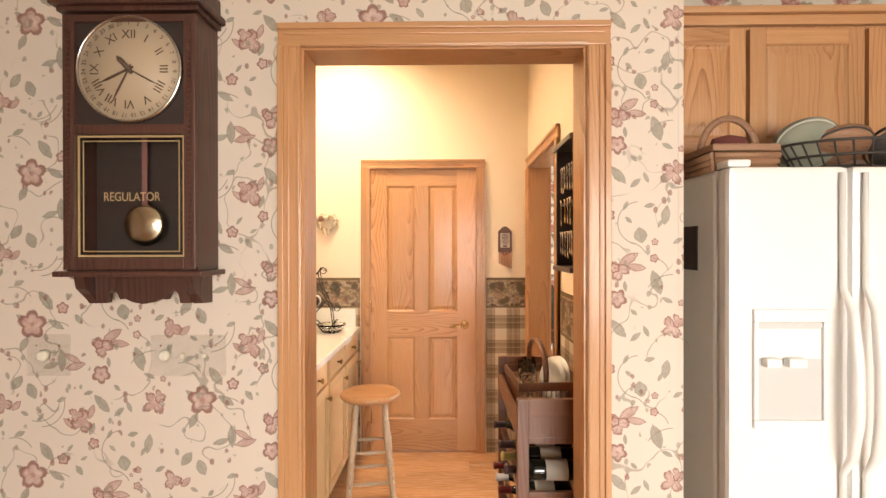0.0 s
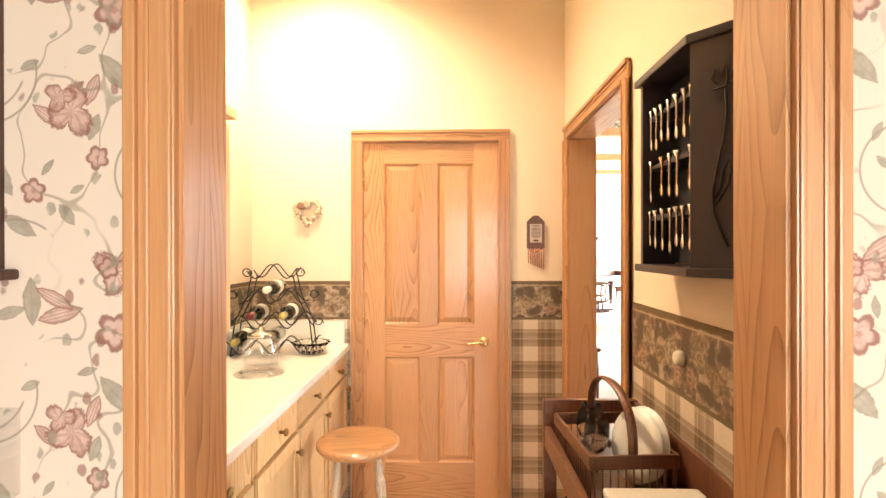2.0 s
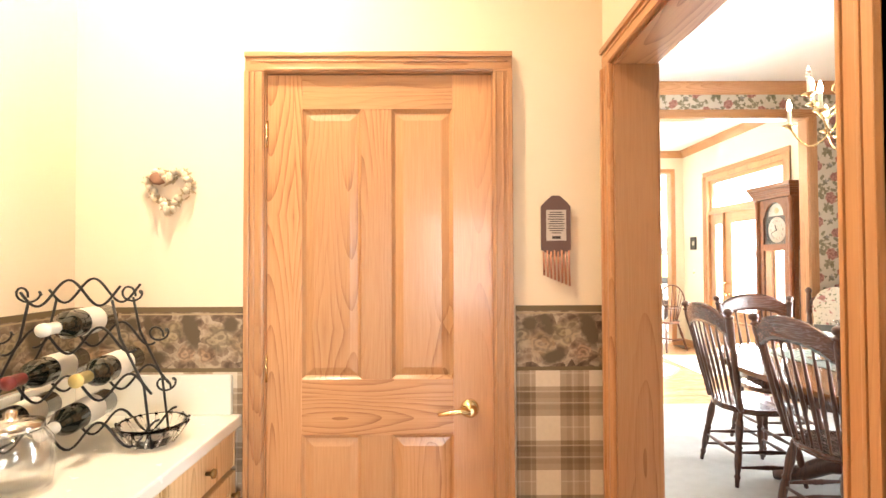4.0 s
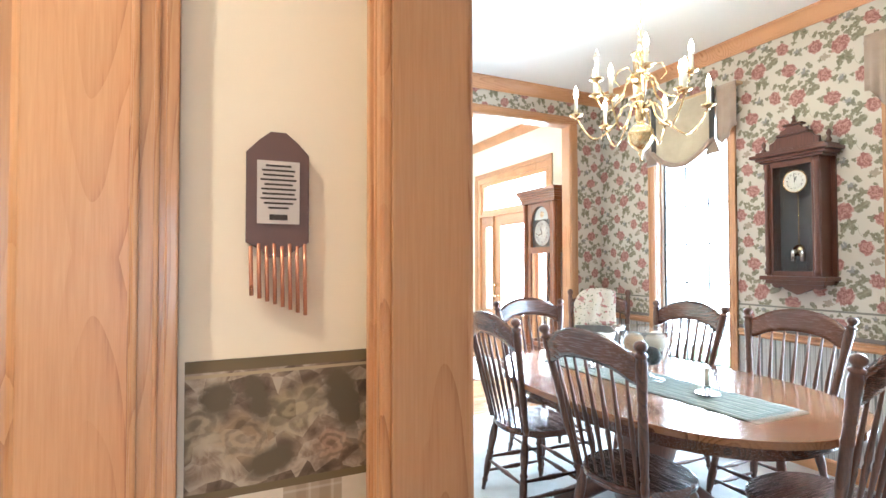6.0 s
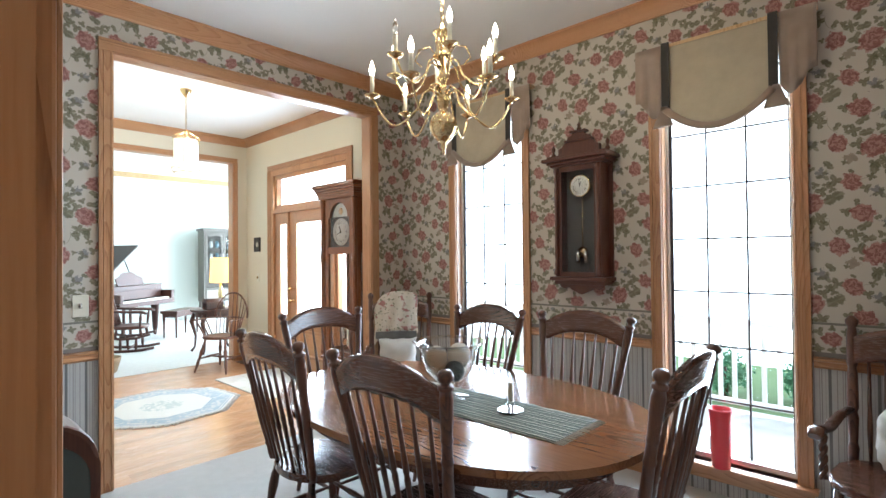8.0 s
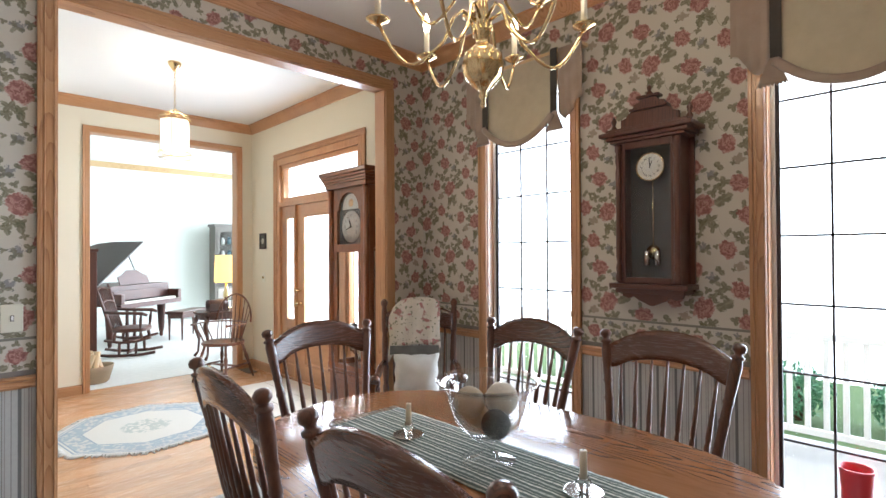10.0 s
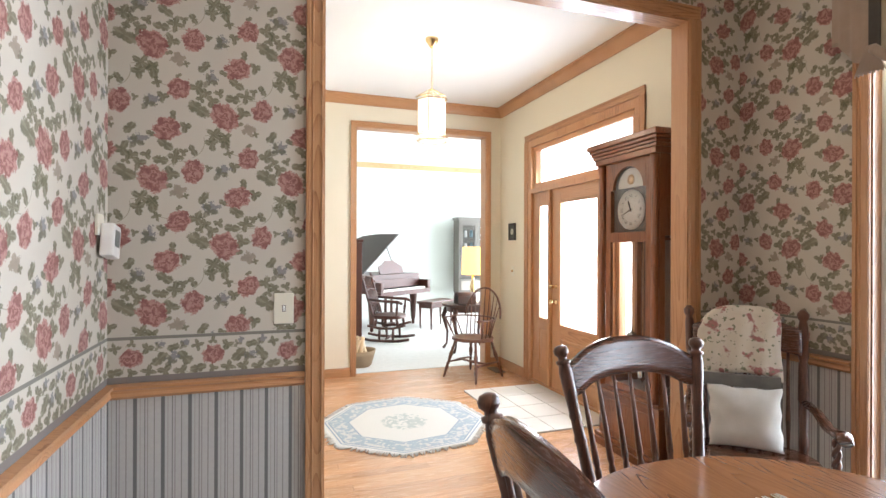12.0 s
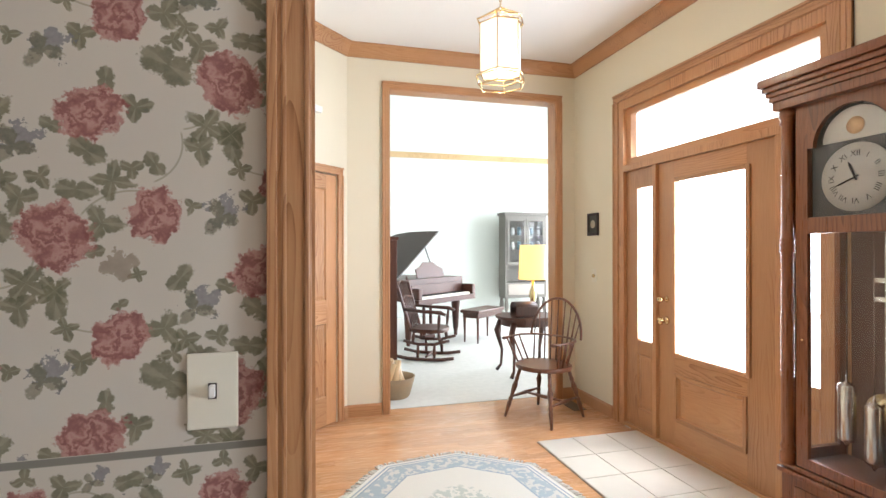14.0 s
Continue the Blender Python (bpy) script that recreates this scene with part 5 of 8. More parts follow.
bowl = thing("glass_bowl", "footed clear glass bowl with decorative balls in it", "bowl", (2.60, 4.955, 0.757))
part("bowl", lathe([(r_ * 1.3, z_ * 1.26) for r_, z_ in ((0.070, 0.0), (0.072, 0.006), (0.030, 0.014), (0.016, 0.030), (0.020, 0.050), (0.050, 0.070), (0.084, 0.105), (0.100, 0.150), (0.110, 0.190), (0.140, 0.222), (0.1385, 0.2235), (0.107, 0.191), (0.097, 0.150), (0.081, 0.107), (0.047, 0.0735), (0.001, 0.066))], 48, cap=False), bowl_glass, bowl)
ball_mats = [plain("ball_tan", (0.42, 0.33, 0.22), 0.8, 0, 0, 0.3, 60.0, 0.6), plain("ball_cream", (0.62, 0.55, 0.44), 0.8, 0, 0, 0.45, 90.0, 0.6), plain("ball_black", (0.020, 0.016, 0.016), 0.7, 0, 0, 0.3, 60.0, 0.6)]
for k, (x, y, z, rr) in enumerate(((-0.052, 0.038, 0.205, 0.054), (0.050, -0.022, 0.208, 0.058), (-0.008, -0.042, 0.138, 0.050), (0.012, 0.052, 0.140, 0.040))):
    o = thing("decorative_ball", "round textured decorative ball in the glass bowl", "ball", (2.60 + x, 4.955 + y, 0.757 + z), 0, group="balls in the bowl")
    b = bmesh.new()
    bmesh.ops.create_icosphere(b, subdivisions=3, radius=rr)
    for v in b.verts:
        v.co *= 1 + 0.03 * noise.noise(v.co * 60 + Vector((k, 0, 0)))
    for f in b.faces:
        f.smooth = True
    part("ball", b, ball_mats[k % 3], o)

# chandelier
ch = thing("chandelier", "polished brass chandelier with two tiers of candle lights, lit", "chandelier", (2.46, 4.845, 0))
part("body", lathe([(0.003, 1.925), (0.010, 1.935), (0.006, 1.950), (0.014, 1.962), (0.010, 1.975), (0.030, 1.99), (0.058, 2.02), (0.066, 2.055), (0.060, 2.09), (0.032, 2.118), (0.018, 2.125), (0.024, 2.14), (0.030, 2.18), (0.020, 2.21), (0.016, 2.26), (0.028, 2.28), (0.016, 2.30), (0.014, 2.36), (0.046, 2.372), (0.050, 2.380), (0.040, 2.39), (0.034, 2.40), (0.034, 2.48), (0.044, 2.486), (0.046, 2.494), (0.020, 2.50), (0.008, 2.53), (0.004, 2.54)], 28), brass, ch)
chain = bmesh.new()
for k in range(16):
    z = 2.545 + 0.034 * k
    ring = [(0.009 * math.cos(t) * (k % 2), 0.009 * math.cos(t) * (1 - k % 2), z + 0.021 * math.sin(t)) for t in [2 * math.pi * i / 10 for i in range(11)]]
    tube(ring, 0.0025, 5, chain, cap=False)
part("chain", chain, brass, ch)
part("ceiling_cup", lathe([(0.012, 3.055), (0.05, 3.085), (0.062, 3.105), (0.062, 3.114)], 24), brass, ch)


def light_arm(root, a, rad, z_hub, z_dip, z_cup, flame):
    c, s = math.cos(a), math.sin(a)
    pts = []
    for k in range(13):
        t = k / 12
        d = 0.02 + (rad - 0.02) * (t ** 0.8 if t < 0.9 else 0.92 + 0.8 * (t - 0.9))
        z = z_hub + (z_dip - z_hub) * math.sin(min(t / 0.62, 1.0) * math.pi / 2) ** 1.5 if t < 0.62 else z_dip + (z_cup - z_dip) * ((t - 0.62) / 0.38) ** 1.6
        if t < 0.25:
            z += 0.05 * math.sin(t / 0.25 * math.pi)
        pts.append((c * d, s * d, z))
    arm = part("arm", tube(pts, 0.0055, 7), brass, root)
    ex, ey = pts[-1][0], pts[-1][1]
    cup = lathe([(0.006, z_cup - 0.012), (0.014, z_cup - 0.006), (0.034, z_cup + 0.004), (0.038, z_cup + 0.010), (0.034, z_cup + 0.010), (0.012, z_cup + 0.004), (0.012, z_cup + 0.018)], 18, None, pose(ex, ey, 0))
    part("drip_cup", cup, brass, arm)
    part("candle_sleeve", lathe([(0.010, z_cup + 0.01), (0.010, z_cup + 0.095)], 12, None, pose(ex, ey, 0)), ivory, arm)
    part("bulb", lathe([(0.006, z_cup + 0.095), (0.010, z_cup + 0.105), (0.0135, z_cup + 0.122), (0.010, z_cup + 0.142), (0.004, z_cup + 0.158), (0.001, z_cup + 0.166)], 12, None, pose(ex, ey, 0)), flame, arm)


for k in range(6):
    light_arm(ch, radians(20 + 60 * k), 0.325, 2.20, 2.055, 2.185, bulb_glow)
for k in range(6):
    light_arm(ch, radians(50 + 60 * k), 0.255, 2.33, 2.225, 2.325, crystal if k == 2 else bulb_glow)
for k in range(4):
    b = bmesh.new()
    c, s = math.cos(radians(35 + 90 * k)), math.sin(radians(35 + 90 * k))
    tube([(c * d, s * d, z) for d, z in ((0.02, 2.37), (0.06, 2.43), (0.11, 2.42), (0.13, 2.37), (0.10, 2.34))], 0.004, 6, b)
    part("scroll", b, brass, ch)
point_lamp("chandelier_light", (2.46, 4.845, 2.72), 24, (1.0, 0.78, 0.5), 0.12)


def ring_dial(root, x, z, r, face, hands, name="dial", y=0.0, numerals=True, days=False, ink=None):
    """A clock dial facing -y, centred at (x, y, z) in the clock's frame."""
    ink = ink or black
    d = part(name, lathe([(r, 0), (r, 0.004), (0.001, 0.0045)], 48, None, pose(x, y, z, 90)), face, root)
    words = ["XII", "I", "II", "III", "IIII", "V", "VI", "VII", "VIII", "IX", "X", "XI"]
    if numerals:
        b = bmesh.new()
        for k, wd in enumerate(words):
            a = -2 * math.pi * k / 12
            tb = text_mesh(wd, r * 0.24)
            bmesh.ops.transform(tb, matrix=pose(x, y - 0.0056, z, 90) @ pose(0, 0, 0, 0, 0, math.degrees(a)) @ Matrix.Translation((0, r * 0.68, 0)), verts=tb.verts)
            me = bpy.data.meshes.new("n")
            tb.to_mesh(me), tb.free()
            b.from_mesh(me)
        if days:
            for k in range(31):
                a = -2 * math.pi * k / 31
                tb = text_mesh(str(k + 1), r * 0.12)
                bmesh.ops.transform(tb, matrix=pose(x, y - 0.0056, z, 90) @ pose(0, 0, 0, 0, 0, math.degrees(a)) @ Matrix.Translation((0, r * 0.90, 0)), verts=tb.verts)
                me = bpy.data.meshes.new("n")
                tb.to_mesh(me), tb.free()
                b.from_mesh(me)
        tagged(part("numeral_ring", b, ink, d), kind="stuff")
    for deg, ln, w in hands:
        a = radians(90 - deg)
        c, s = math.cos(a), math.sin(a)
        b = tube([(x - c * 0.1 * r, y - 0.008, z - s * 0.1 * r), (x + c * ln * r * 0.75, y - 0.008, z + s * ln * r * 0.75), (x + c * ln * r, y - 0.008, z + s * ln * r)], [w, w * 1.3, w * 0.3], 6, None, 1.0)
        part("clock_hand", b, ink, d)
    return d


def ring(r0, r1, h, x, y, z, m=brass):
    return lathe([(r0, 0), (r1, 0), (r1, h * 0.6), ((r0 + r1) / 2, h), (r0, h * 0.8), (r0, 0)], 48, None, pose(x, y, z, 90), False)


# ---- kitchen things ----
rc = thing("regulator_clock", "dark wooden regulator wall clock with a cream calendar dial", "wall clock", (-0.733, 1.631, 0))
W = 0.181
part("case", boxes((-W, -W + 0.018, -0.118, 0, 1.41, 2.115), (W - 0.018, W, -0.118, 0, 1.41, 2.115), (-W + 0.018, W - 0.018, -0.117, 0, 1.411, 1.428), (-W + 0.018, W - 0.018, -0.117, 0, 2.09, 2.114), (-W + 0.018, W - 0.018, -0.012, 0, 1.428, 2.09)), walnut_z, rc)
part("door_frame", boxes((-W, -W + 0.032, -0.134, -0.118, 1.415, 2.105, 0.003), (W - 0.032, W, -0.134, -0.118, 1.415, 2.105, 0.003), (-W + 0.032, W - 0.032, -0.134, -0.118, 1.415, 1.447, 0.003), (-W + 0.032, W - 0.032, -0.134, -0.118, 2.085, 2.105, 0.003), (-W + 0.032, W - 0.032, -0.134, -0.118, 1.782, 1.808, 0.003)), walnut_z, rc)
b = bmesh.new()
for k in range(44):
    for s in (-1, 1):
        box(b, s * (W - 0.016) - 0.005, s * (W - 0.016) + 0.005, -0.137, -0.133, 1.43 + 0.0152 * k, 1.439 + 0.0152 * k)
part("carved_edge", b, walnut_z, rc)
part("upper_board", boxes((-W + 0.032, W - 0.032, -0.124, -0.114, 1.808, 2.085)), dark_box, rc)
ring_dial(rc, 0.0, 1.957, 0.138, cream_dial, ((318, 0.34, 0.006), (245, 0.60, 0.0026), (207, 0.66, 0.0020), (118, 0.66, 0.0018)), y=-0.126, days=True, ink=plain("brown_ink", (0.10, 0.06, 0.035), 0.6))
part("bezel", ring(0.138, 0.146, 0.016, 0, -0.122, 1.957), steel, rc, "silvered bezel")
part("back_board", boxes((-W + 0.02, W - 0.02, -0.030, -0.013, 1.43, 1.79)), dark_box, rc)
gold = plain("gilt_line", (0.72, 0.56, 0.30), 0.35, 0.6)
for i, t in ((0.0, 0.006), (0.014, 0.003)):
    x0, x1, z0, z1 = -W + 0.034 + i, W - 0.034 - i, 1.449 + i, 1.780 - i
    part("gilt_line", boxes((x0, x0 + t, -0.1235, -0.1225, z0, z1), (x1 - t, x1, -0.1235, -0.1225, z0, z1), (x0 + t, x1 - t, -0.1235, -0.1225, z0, z0 + t), (x0 + t, x1 - t, -0.1235, -0.1225, z1 - t, z1)), gold, rc)
part("door_glass", boxes((-W + 0.032, W - 0.032, -0.1222, -0.1205, 1.447, 1.782)), clear, rc)
b = text_mesh("REGULATOR", 0.034, 0.0004)
bmesh.ops.transform(b, matrix=pose(0.002, -0.1242, 1.612, 90) @ Matrix.Diagonal((0.80, 1.0, 1, 1)), verts=b.verts)
part("lettering", b, gold, rc)
part("pendulum_rod", boxes((-0.006, 0.008, -0.066, -0.062, 1.58, 1.79)), plain("rod_wood", (0.22, 0.10, 0.09), 0.5), rc)
part("pendulum_bob", lathe([(0.058, 0), (0.061, 0.004), (0.048, 0.014), (0.001, 0.019)], 36, None, pose(0.000, -0.060, 1.540, 90)), plain("pale_brass", (0.86, 0.76, 0.56), 0.22, 1.0, 0, 0.04), rc, "polished brass pendulum bob")
part("base_moulding", boxes((-W - 0.022, W + 0.022, -0.146, 0, 1.396, 1.411, 0.004)), walnut_z, rc)
part("crown_moulding", boxes((-W - 0.012, W + 0.012, -0.140, 0, 2.112, 2.126, 0.003), (-W - 0.026, W + 0.026, -0.155, 0, 2.126, 2.146, 0.006), (-W - 0.010, W + 0.010, -0.12, 0, 2.146, 2.20, 0.004)), walnut_z, rc)
prof = [(-0.17, 1.396), (-0.165, 1.368), (-0.150, 1.350), (-0.135, 1.338), (-0.135, 1.318), (-0.105, 1.318), (-0.100, 1.345), (-0.088, 1.356), (-0.074, 1.346), (-0.066, 1.328), (-0.050, 1.330), (-0.030, 1.320), (0.0, 1.315)]
outl = prof + [(-x, z) for x, z in prof[-2::-1]]
b = slab(outl[::-1], 0.0, 0.022, 0.0, None, pose(0, -0.050, 0, 90))
part("bracket_board", b, walnut_z, rc)
for s in (-1, 1):
    part("bracket", slab([(0, 1.396), (-0.120, 1.396), (-0.112, 1.362), (-0.085, 1.345), (-0.060, 1.316), (0, 1.312)], -0.014, 0.014, 0.003, None, pose(s * 0.150, 0, 0) @ Matrix(((0, 0, 1, 0), (1, 0, 0, 0), (0, 1, 0, 0), (0, 0, 0, 1)))), walnut_z, rc)

for x0, x1, knobs in ((-1.124, -0.995, (0.055,)), (-0.752, -0.529, (0.045,))):
    pl = thing("switch_plate", "clear plastic wall plate with a round cream dimmer knob", "light switch", (x0, 1.631, 1.095), 0, group="kitchen wall plates")
    w = x1 - x0
    part("plate", boxes((0, w, -0.006, -0.0005, 0, 0.122, 0.002)), bowl_glass, pl)
    for kx in knobs:
        part("knob", lathe([(0.016, 0), (0.0165, 0.010), (0.014, 0.016), (0.008, 0.018)], 24, None, pose(kx, -0.006, 0.062, 90)), ivory, pl)
    if w > 0.15:
        for kx in (0.098, 0.162):
            part("toggle", boxes((kx - 0.004, kx + 0.004, -0.018, -0.006, 0.055, 0.068, 0.002)), ivory, pl)
    for kx in (0.03, w - 0.03):
        part("screw", lathe([(0.003, 0), (0.0025, 0.0015)], 8, None, pose(kx, -0.006, 0.09, 90)), brass, pl)

fr = thing("refrigerator", "white side-by-side refrigerator with an ice dispenser", "refrigerator", (0.915, 1.575, 0))
part("body", boxes((0.0, 0.90, 0.07, 0.68, 0.02, 1.70, 0.012)), white_enamel, fr)
door_f = part("freezer_door", boxes((0.0, 0.336, 0.0, 0.065, 0.10, 1.70, 0.018)), white_enamel, fr)
part("fridge_door", boxes((0.343, 0.90, 0.0, 0.065, 0.10, 1.70, 0.018)), white_enamel, fr)
part("hinge_cover", boxes((0.004, 0.07, 0.01, 0.12, 1.70, 1.722, 0.008)), white_enamel, fr)
part("kick_plate", boxes((0.01, 0.89, 0.03, 0.07, 0.02, 0.095)), ivory, fr)
grey_pl = plain("pale_grey_plastic", (0.55, 0.55, 0.53), 0.4)
part("dispenser_frame", boxes((0.065, 0.270, -0.012, 0.002, 1.265, 1.30, 0.004), (0.065, 0.078, -0.012, 0.002, 0.99, 1.265, 0.004), (0.257, 0.270, -0.012, 0.002, 0.99, 1.265, 0.004), (0.065, 0.270, -0.012, 0.002, 0.965, 0.99, 0.004)), white_enamel, door_f)
part("dispenser_recess", boxes((0.078, 0.257, -0.002, 0.0, 0.99, 1.16)), grey_pl, door_f)
part("dispenser_panel", boxes((0.078, 0.257, -0.006, 0.0, 1.245, 1.262)), grey_pl, door_f)
part("dispenser_lever", boxes((0.09, 0.13, -0.03, -0.002, 1.14, 1.165, 0.004), (0.15, 0.20, -0.03, -0.002, 1.14, 1.165, 0.004)), white_enamel, door_f)
for x, s in ((0.309, -1), (0.372, 1)):
    b = tube([(x, -0.008, 1.68), (x, -0.010, 1.36), (x, -0.045, 1.30), (x + 0.010 * s * 0, -0.062, 1.15), (x, -0.062, 1.0), (x, -0.045, 0.90), (x, -0.010, 0.84), (x, -0.008, 0.20)], [0.008, 0.008, 0.013, 0.017, 0.017, 0.013, 0.008, 0.008], 10)
    part("door_handle", b, white_enamel, fr)
mg = thing("fridge_magnet", "small dark picture magnet on the refrigerator side", "magnet", (0.9145, 1.80, 1.47))
part("print", boxes((-0.004, 0, -0.05, 0.05, -0.07, 0.07)), dark_box, mg)

kc = thing("kitchen_cabinet", "golden oak upper cabinets above the refrigerator", "cabinet", (0.83, 1.93, 0))
part("body", boxes((0.0, 1.30, 0.02, 0.37, 1.78, 2.29)), oak_z, kc)
part("cornice", boxes((-0.01, 1.31, -0.02, 0.37, 2.285, 2.31, 0.006), (-0.01, 1.31, 0.0, 0.37, 2.25, 2.285, 0.004)), oak_x, kc)
for x0, x1 in ((-0.06, 0.335), (0.350, 0.745), (0.760, 1.155)):
    d = part("door", boxes((max(x0, 0), x1, 0.006, 0.02, 1.80, 2.235)), oak_z, kc)
    x0c = max(x0, 0.0)
    part("stile", boxes((x0c, x0c + (0.055 if x0 >= 0 else 0.001), -0.004, 0.006, 1.80, 2.235, 0.002)), oak_z, d)
    part("stile", boxes((x1 - 0.055, x1, -0.004, 0.006, 1.80, 2.235, 0.002)), oak_z, d)
    for zr in (1.80, 2.18):
        part("rail", boxes((x0c + 0.055, x1 - 0.055, -0.004, 0.006, zr, zr + 0.055, 0.002)), oak_x, d)
    b = bmesh.new()
    panel_bm(b, x0c + 0.055, x1 - 0.055, 1.855, 2.18, -0.003, 0.008, 0.03)
    part("panel", b, oak_z, d)

pb = thing("picnic_basket", "woven reddish basket with a hooped handle on the refrigerator", "basket", (1.005, 1.74, 1.70))
b = bmesh.new()
for k in range(3):
    z = 0.008 + 0.018 * k
    w, d = 0.088 + 0.003 * k, 0.085 + 0.003 * k
    tube([(-w, -d, z), (w, -d, z), (w, d, z), (-w, d, z), (-w, -d, z)], 0.011, 6, b)
part("weave", b, wicker, pb)
part("lid", boxes((-0.10, 0.10, -0.10, 0.10, 0.056, 0.078, 0.006)), wicker, pb)
part("handle", tube([(0.0 + 0.088 * math.cos(t), 0.0, 0.06 + 0.115 * math.sin(t)) for t in [math.pi * k / 14 for k in range(15)]], 0.006, 6, None, 2.0), wicker, pb)
part("bundle", lathe([(0.02, 0.076), (0.06, 0.084), (0.05, 0.112), (0.01, 0.122)], 14, None, pose(0.0, 0, 0) @ Matrix.Diagonal((1, 0.7, 1, 1))), plain("red_cloth", (0.12, 0.03, 0.025), 0.9), pb, "dark red cloth bundle")
wbk = thing("wide_basket", "wide black wire basket on the refrigerator", "basket", (1.42, 1.74, 1.70))
b = bmesh.new()
for k in range(30):
    a = 2 * math.pi * k / 30
    tube([(0.20 * math.cos(a), 0.11 * math.sin(a), 0.004), (0.25 * math.cos(a), 0.14 * math.sin(a), 0.085)], 0.003, 5, b)
for r, z in ((0.20, 0.006), (0.225, 0.045), (0.25, 0.085)):
    tube([(r * math.cos(t), r * 0.56 * math.sin(t), z) for t in [2 * math.pi * k / 24 for k in range(25)]], 0.0045, 5, b)
part("wire", b, dark_wicker, wbk)
straw = cloth("straw", (0.20, 0.21, 0.16), (0.30, 0.30, 0.23), 200.0)
straw_pale = cloth("pale_straw", (0.46, 0.47, 0.38), (0.55, 0.55, 0.45), 200.0)
for nm, lb, x, r, tilt, mt, ringed in (("woven_tray", "grey-green woven oval tray standing in the basket", -0.13, 0.088, 62, straw, straw_pale), ("brown_bowl", "brown woven bowl lying in the basket", -0.03, 0.078, 40, wicker, dark_wicker), ("black_tray", "dark round tray leaning in the basket", 0.15, 0.080, 55, dark_wicker, wicker)):
    o = thing(nm, lb, "basketware", (1.40 + x, 1.75, 1.705))
    tip = pose(0, 0, r * 0.92, -tilt) @ Matrix.Diagonal((1.25, 1, 1, 1))
    part("weave", lathe([(0.001, 0.0), (r * 0.8, 0.004), (r, 0.03), (r * 0.97, 0.03), (r * 0.78, 0.010), (0.001, 0.008)], 28, None, tip), mt, o)
    for k in range(5):
        q = r * (0.18 + 0.18 * k)
        ring_bm = tube([(q * math.cos(t), q * math.sin(t), 0.010 + 0.012 * (k == 4)) for t in [2 * math.pi * i / 20 for i in range(21)]], 0.005, 5)
        bmesh.ops.transform(ring_bm, matrix=tip, verts=ring_bm.verts)
        part("woven_ring", ring_bm, ringed, o)

# ---- pantry things ----
cb = thing("counter_top", "cream laminate counter top with a raised back edge", "counter", (0, 0, 0))
part("top", boxes((-1.07, -0.515, 1.76, 3.764, 0.868, 0.905, 0.006)), counter_top, cb)
part("backsplash", boxes((-1.07, -1.05, 1.76, 3.764, 0.905, 1.035, 0.004), (-1.05, -0.545, 3.744, 3.764, 0.905, 1.035, 0.004)), counter_top, cb)
for k, y0 in enumerate((1.765, 2.025, 2.46, 2.895, 3.33)):
    y1 = (2.025, 2.46, 2.895, 3.33, 3.762)[k]
    cu = thing("base_cabinet", "pale oak base cabinet with a drawer above a door", "cabinet", (-0.535, (y0 + y1) / 2, 0), 90, group="base cabinets under the counter")
    h = (y1 - y0) / 2
    part("body", boxes((-h, h, 0.018, 0.53, 0.09, 0.866)), pale_z, cu)
    part("plinth", boxes((-h, h, 0.07, 0.53, 0.0, 0.09)), dark_box, cu)
    for nm, z0, z1 in (("drawer", 0.742, 0.858), ("door", 0.115, 0.728)):
        d = part(nm, boxes((-h + 0.014, h - 0.014, 0.0, 0.018, z0, z1, 0.004)), pale_z, cu)
        if nm == "door":
            part("frame", boxes((-h + 0.016, -h + 0.066, -0.006, 0.0, z0, z1, 0.002), (h - 0.066, h - 0.016, -0.006, 0.0, z0, z1, 0.002), (-h + 0.066, h - 0.066, -0.006, 0.0, z0, z0 + 0.05, 0.002), (-h + 0.066, h - 0.066, -0.006, 0.0, z1 - 0.05, z1, 0.002)), pale_z, d)
        else:
            for xe in (-h + 0.016, h - 0.022):
                part("edge_strip", boxes((xe, xe + 0.006, -0.004, 0.0, z0 + 0.002, z1 - 0.002)), pale_z, d)
        kx, kz = (0.0, 0.80) if nm == "drawer" else (h - 0.045, 0.66)
        part("knob", lathe([(0.006, 0), (0.006, 0.014), (0.014, 0.02), (0.013, 0.028), (0.004, 0.031)], 14, None, pose(kx, -0.002, kz, 90)), plain("old_brass", (0.30, 0.20, 0.09), 0.35, 1.0), d)

uc = thing("wall_cabinet", "pale oak wall cabinet above the counter", "cabinet", (-1.074, 0, 0))
part("body", boxes((0.0, 0.335, 1.762, 2.72, 1.135, 1.90, 0.003)), pale_z, uc)
for y0, y1 in ((1.77, 2.24), (2.25, 2.715)):
    d = part("door", boxes((0.335, 0.352, y0, y1, 1.145, 1.88, 0.004)), pale_z, uc)
    part("panel", boxes((0.352, 0.356, y0 + 0.06, y1 - 0.06, 1.21, 1.82, 0.002)), pale_z, d)
part("cornice", boxes((0.0, 0.37, 1.762, 2.735, 1.90, 1.935, 0.006)), pale_z, uc)

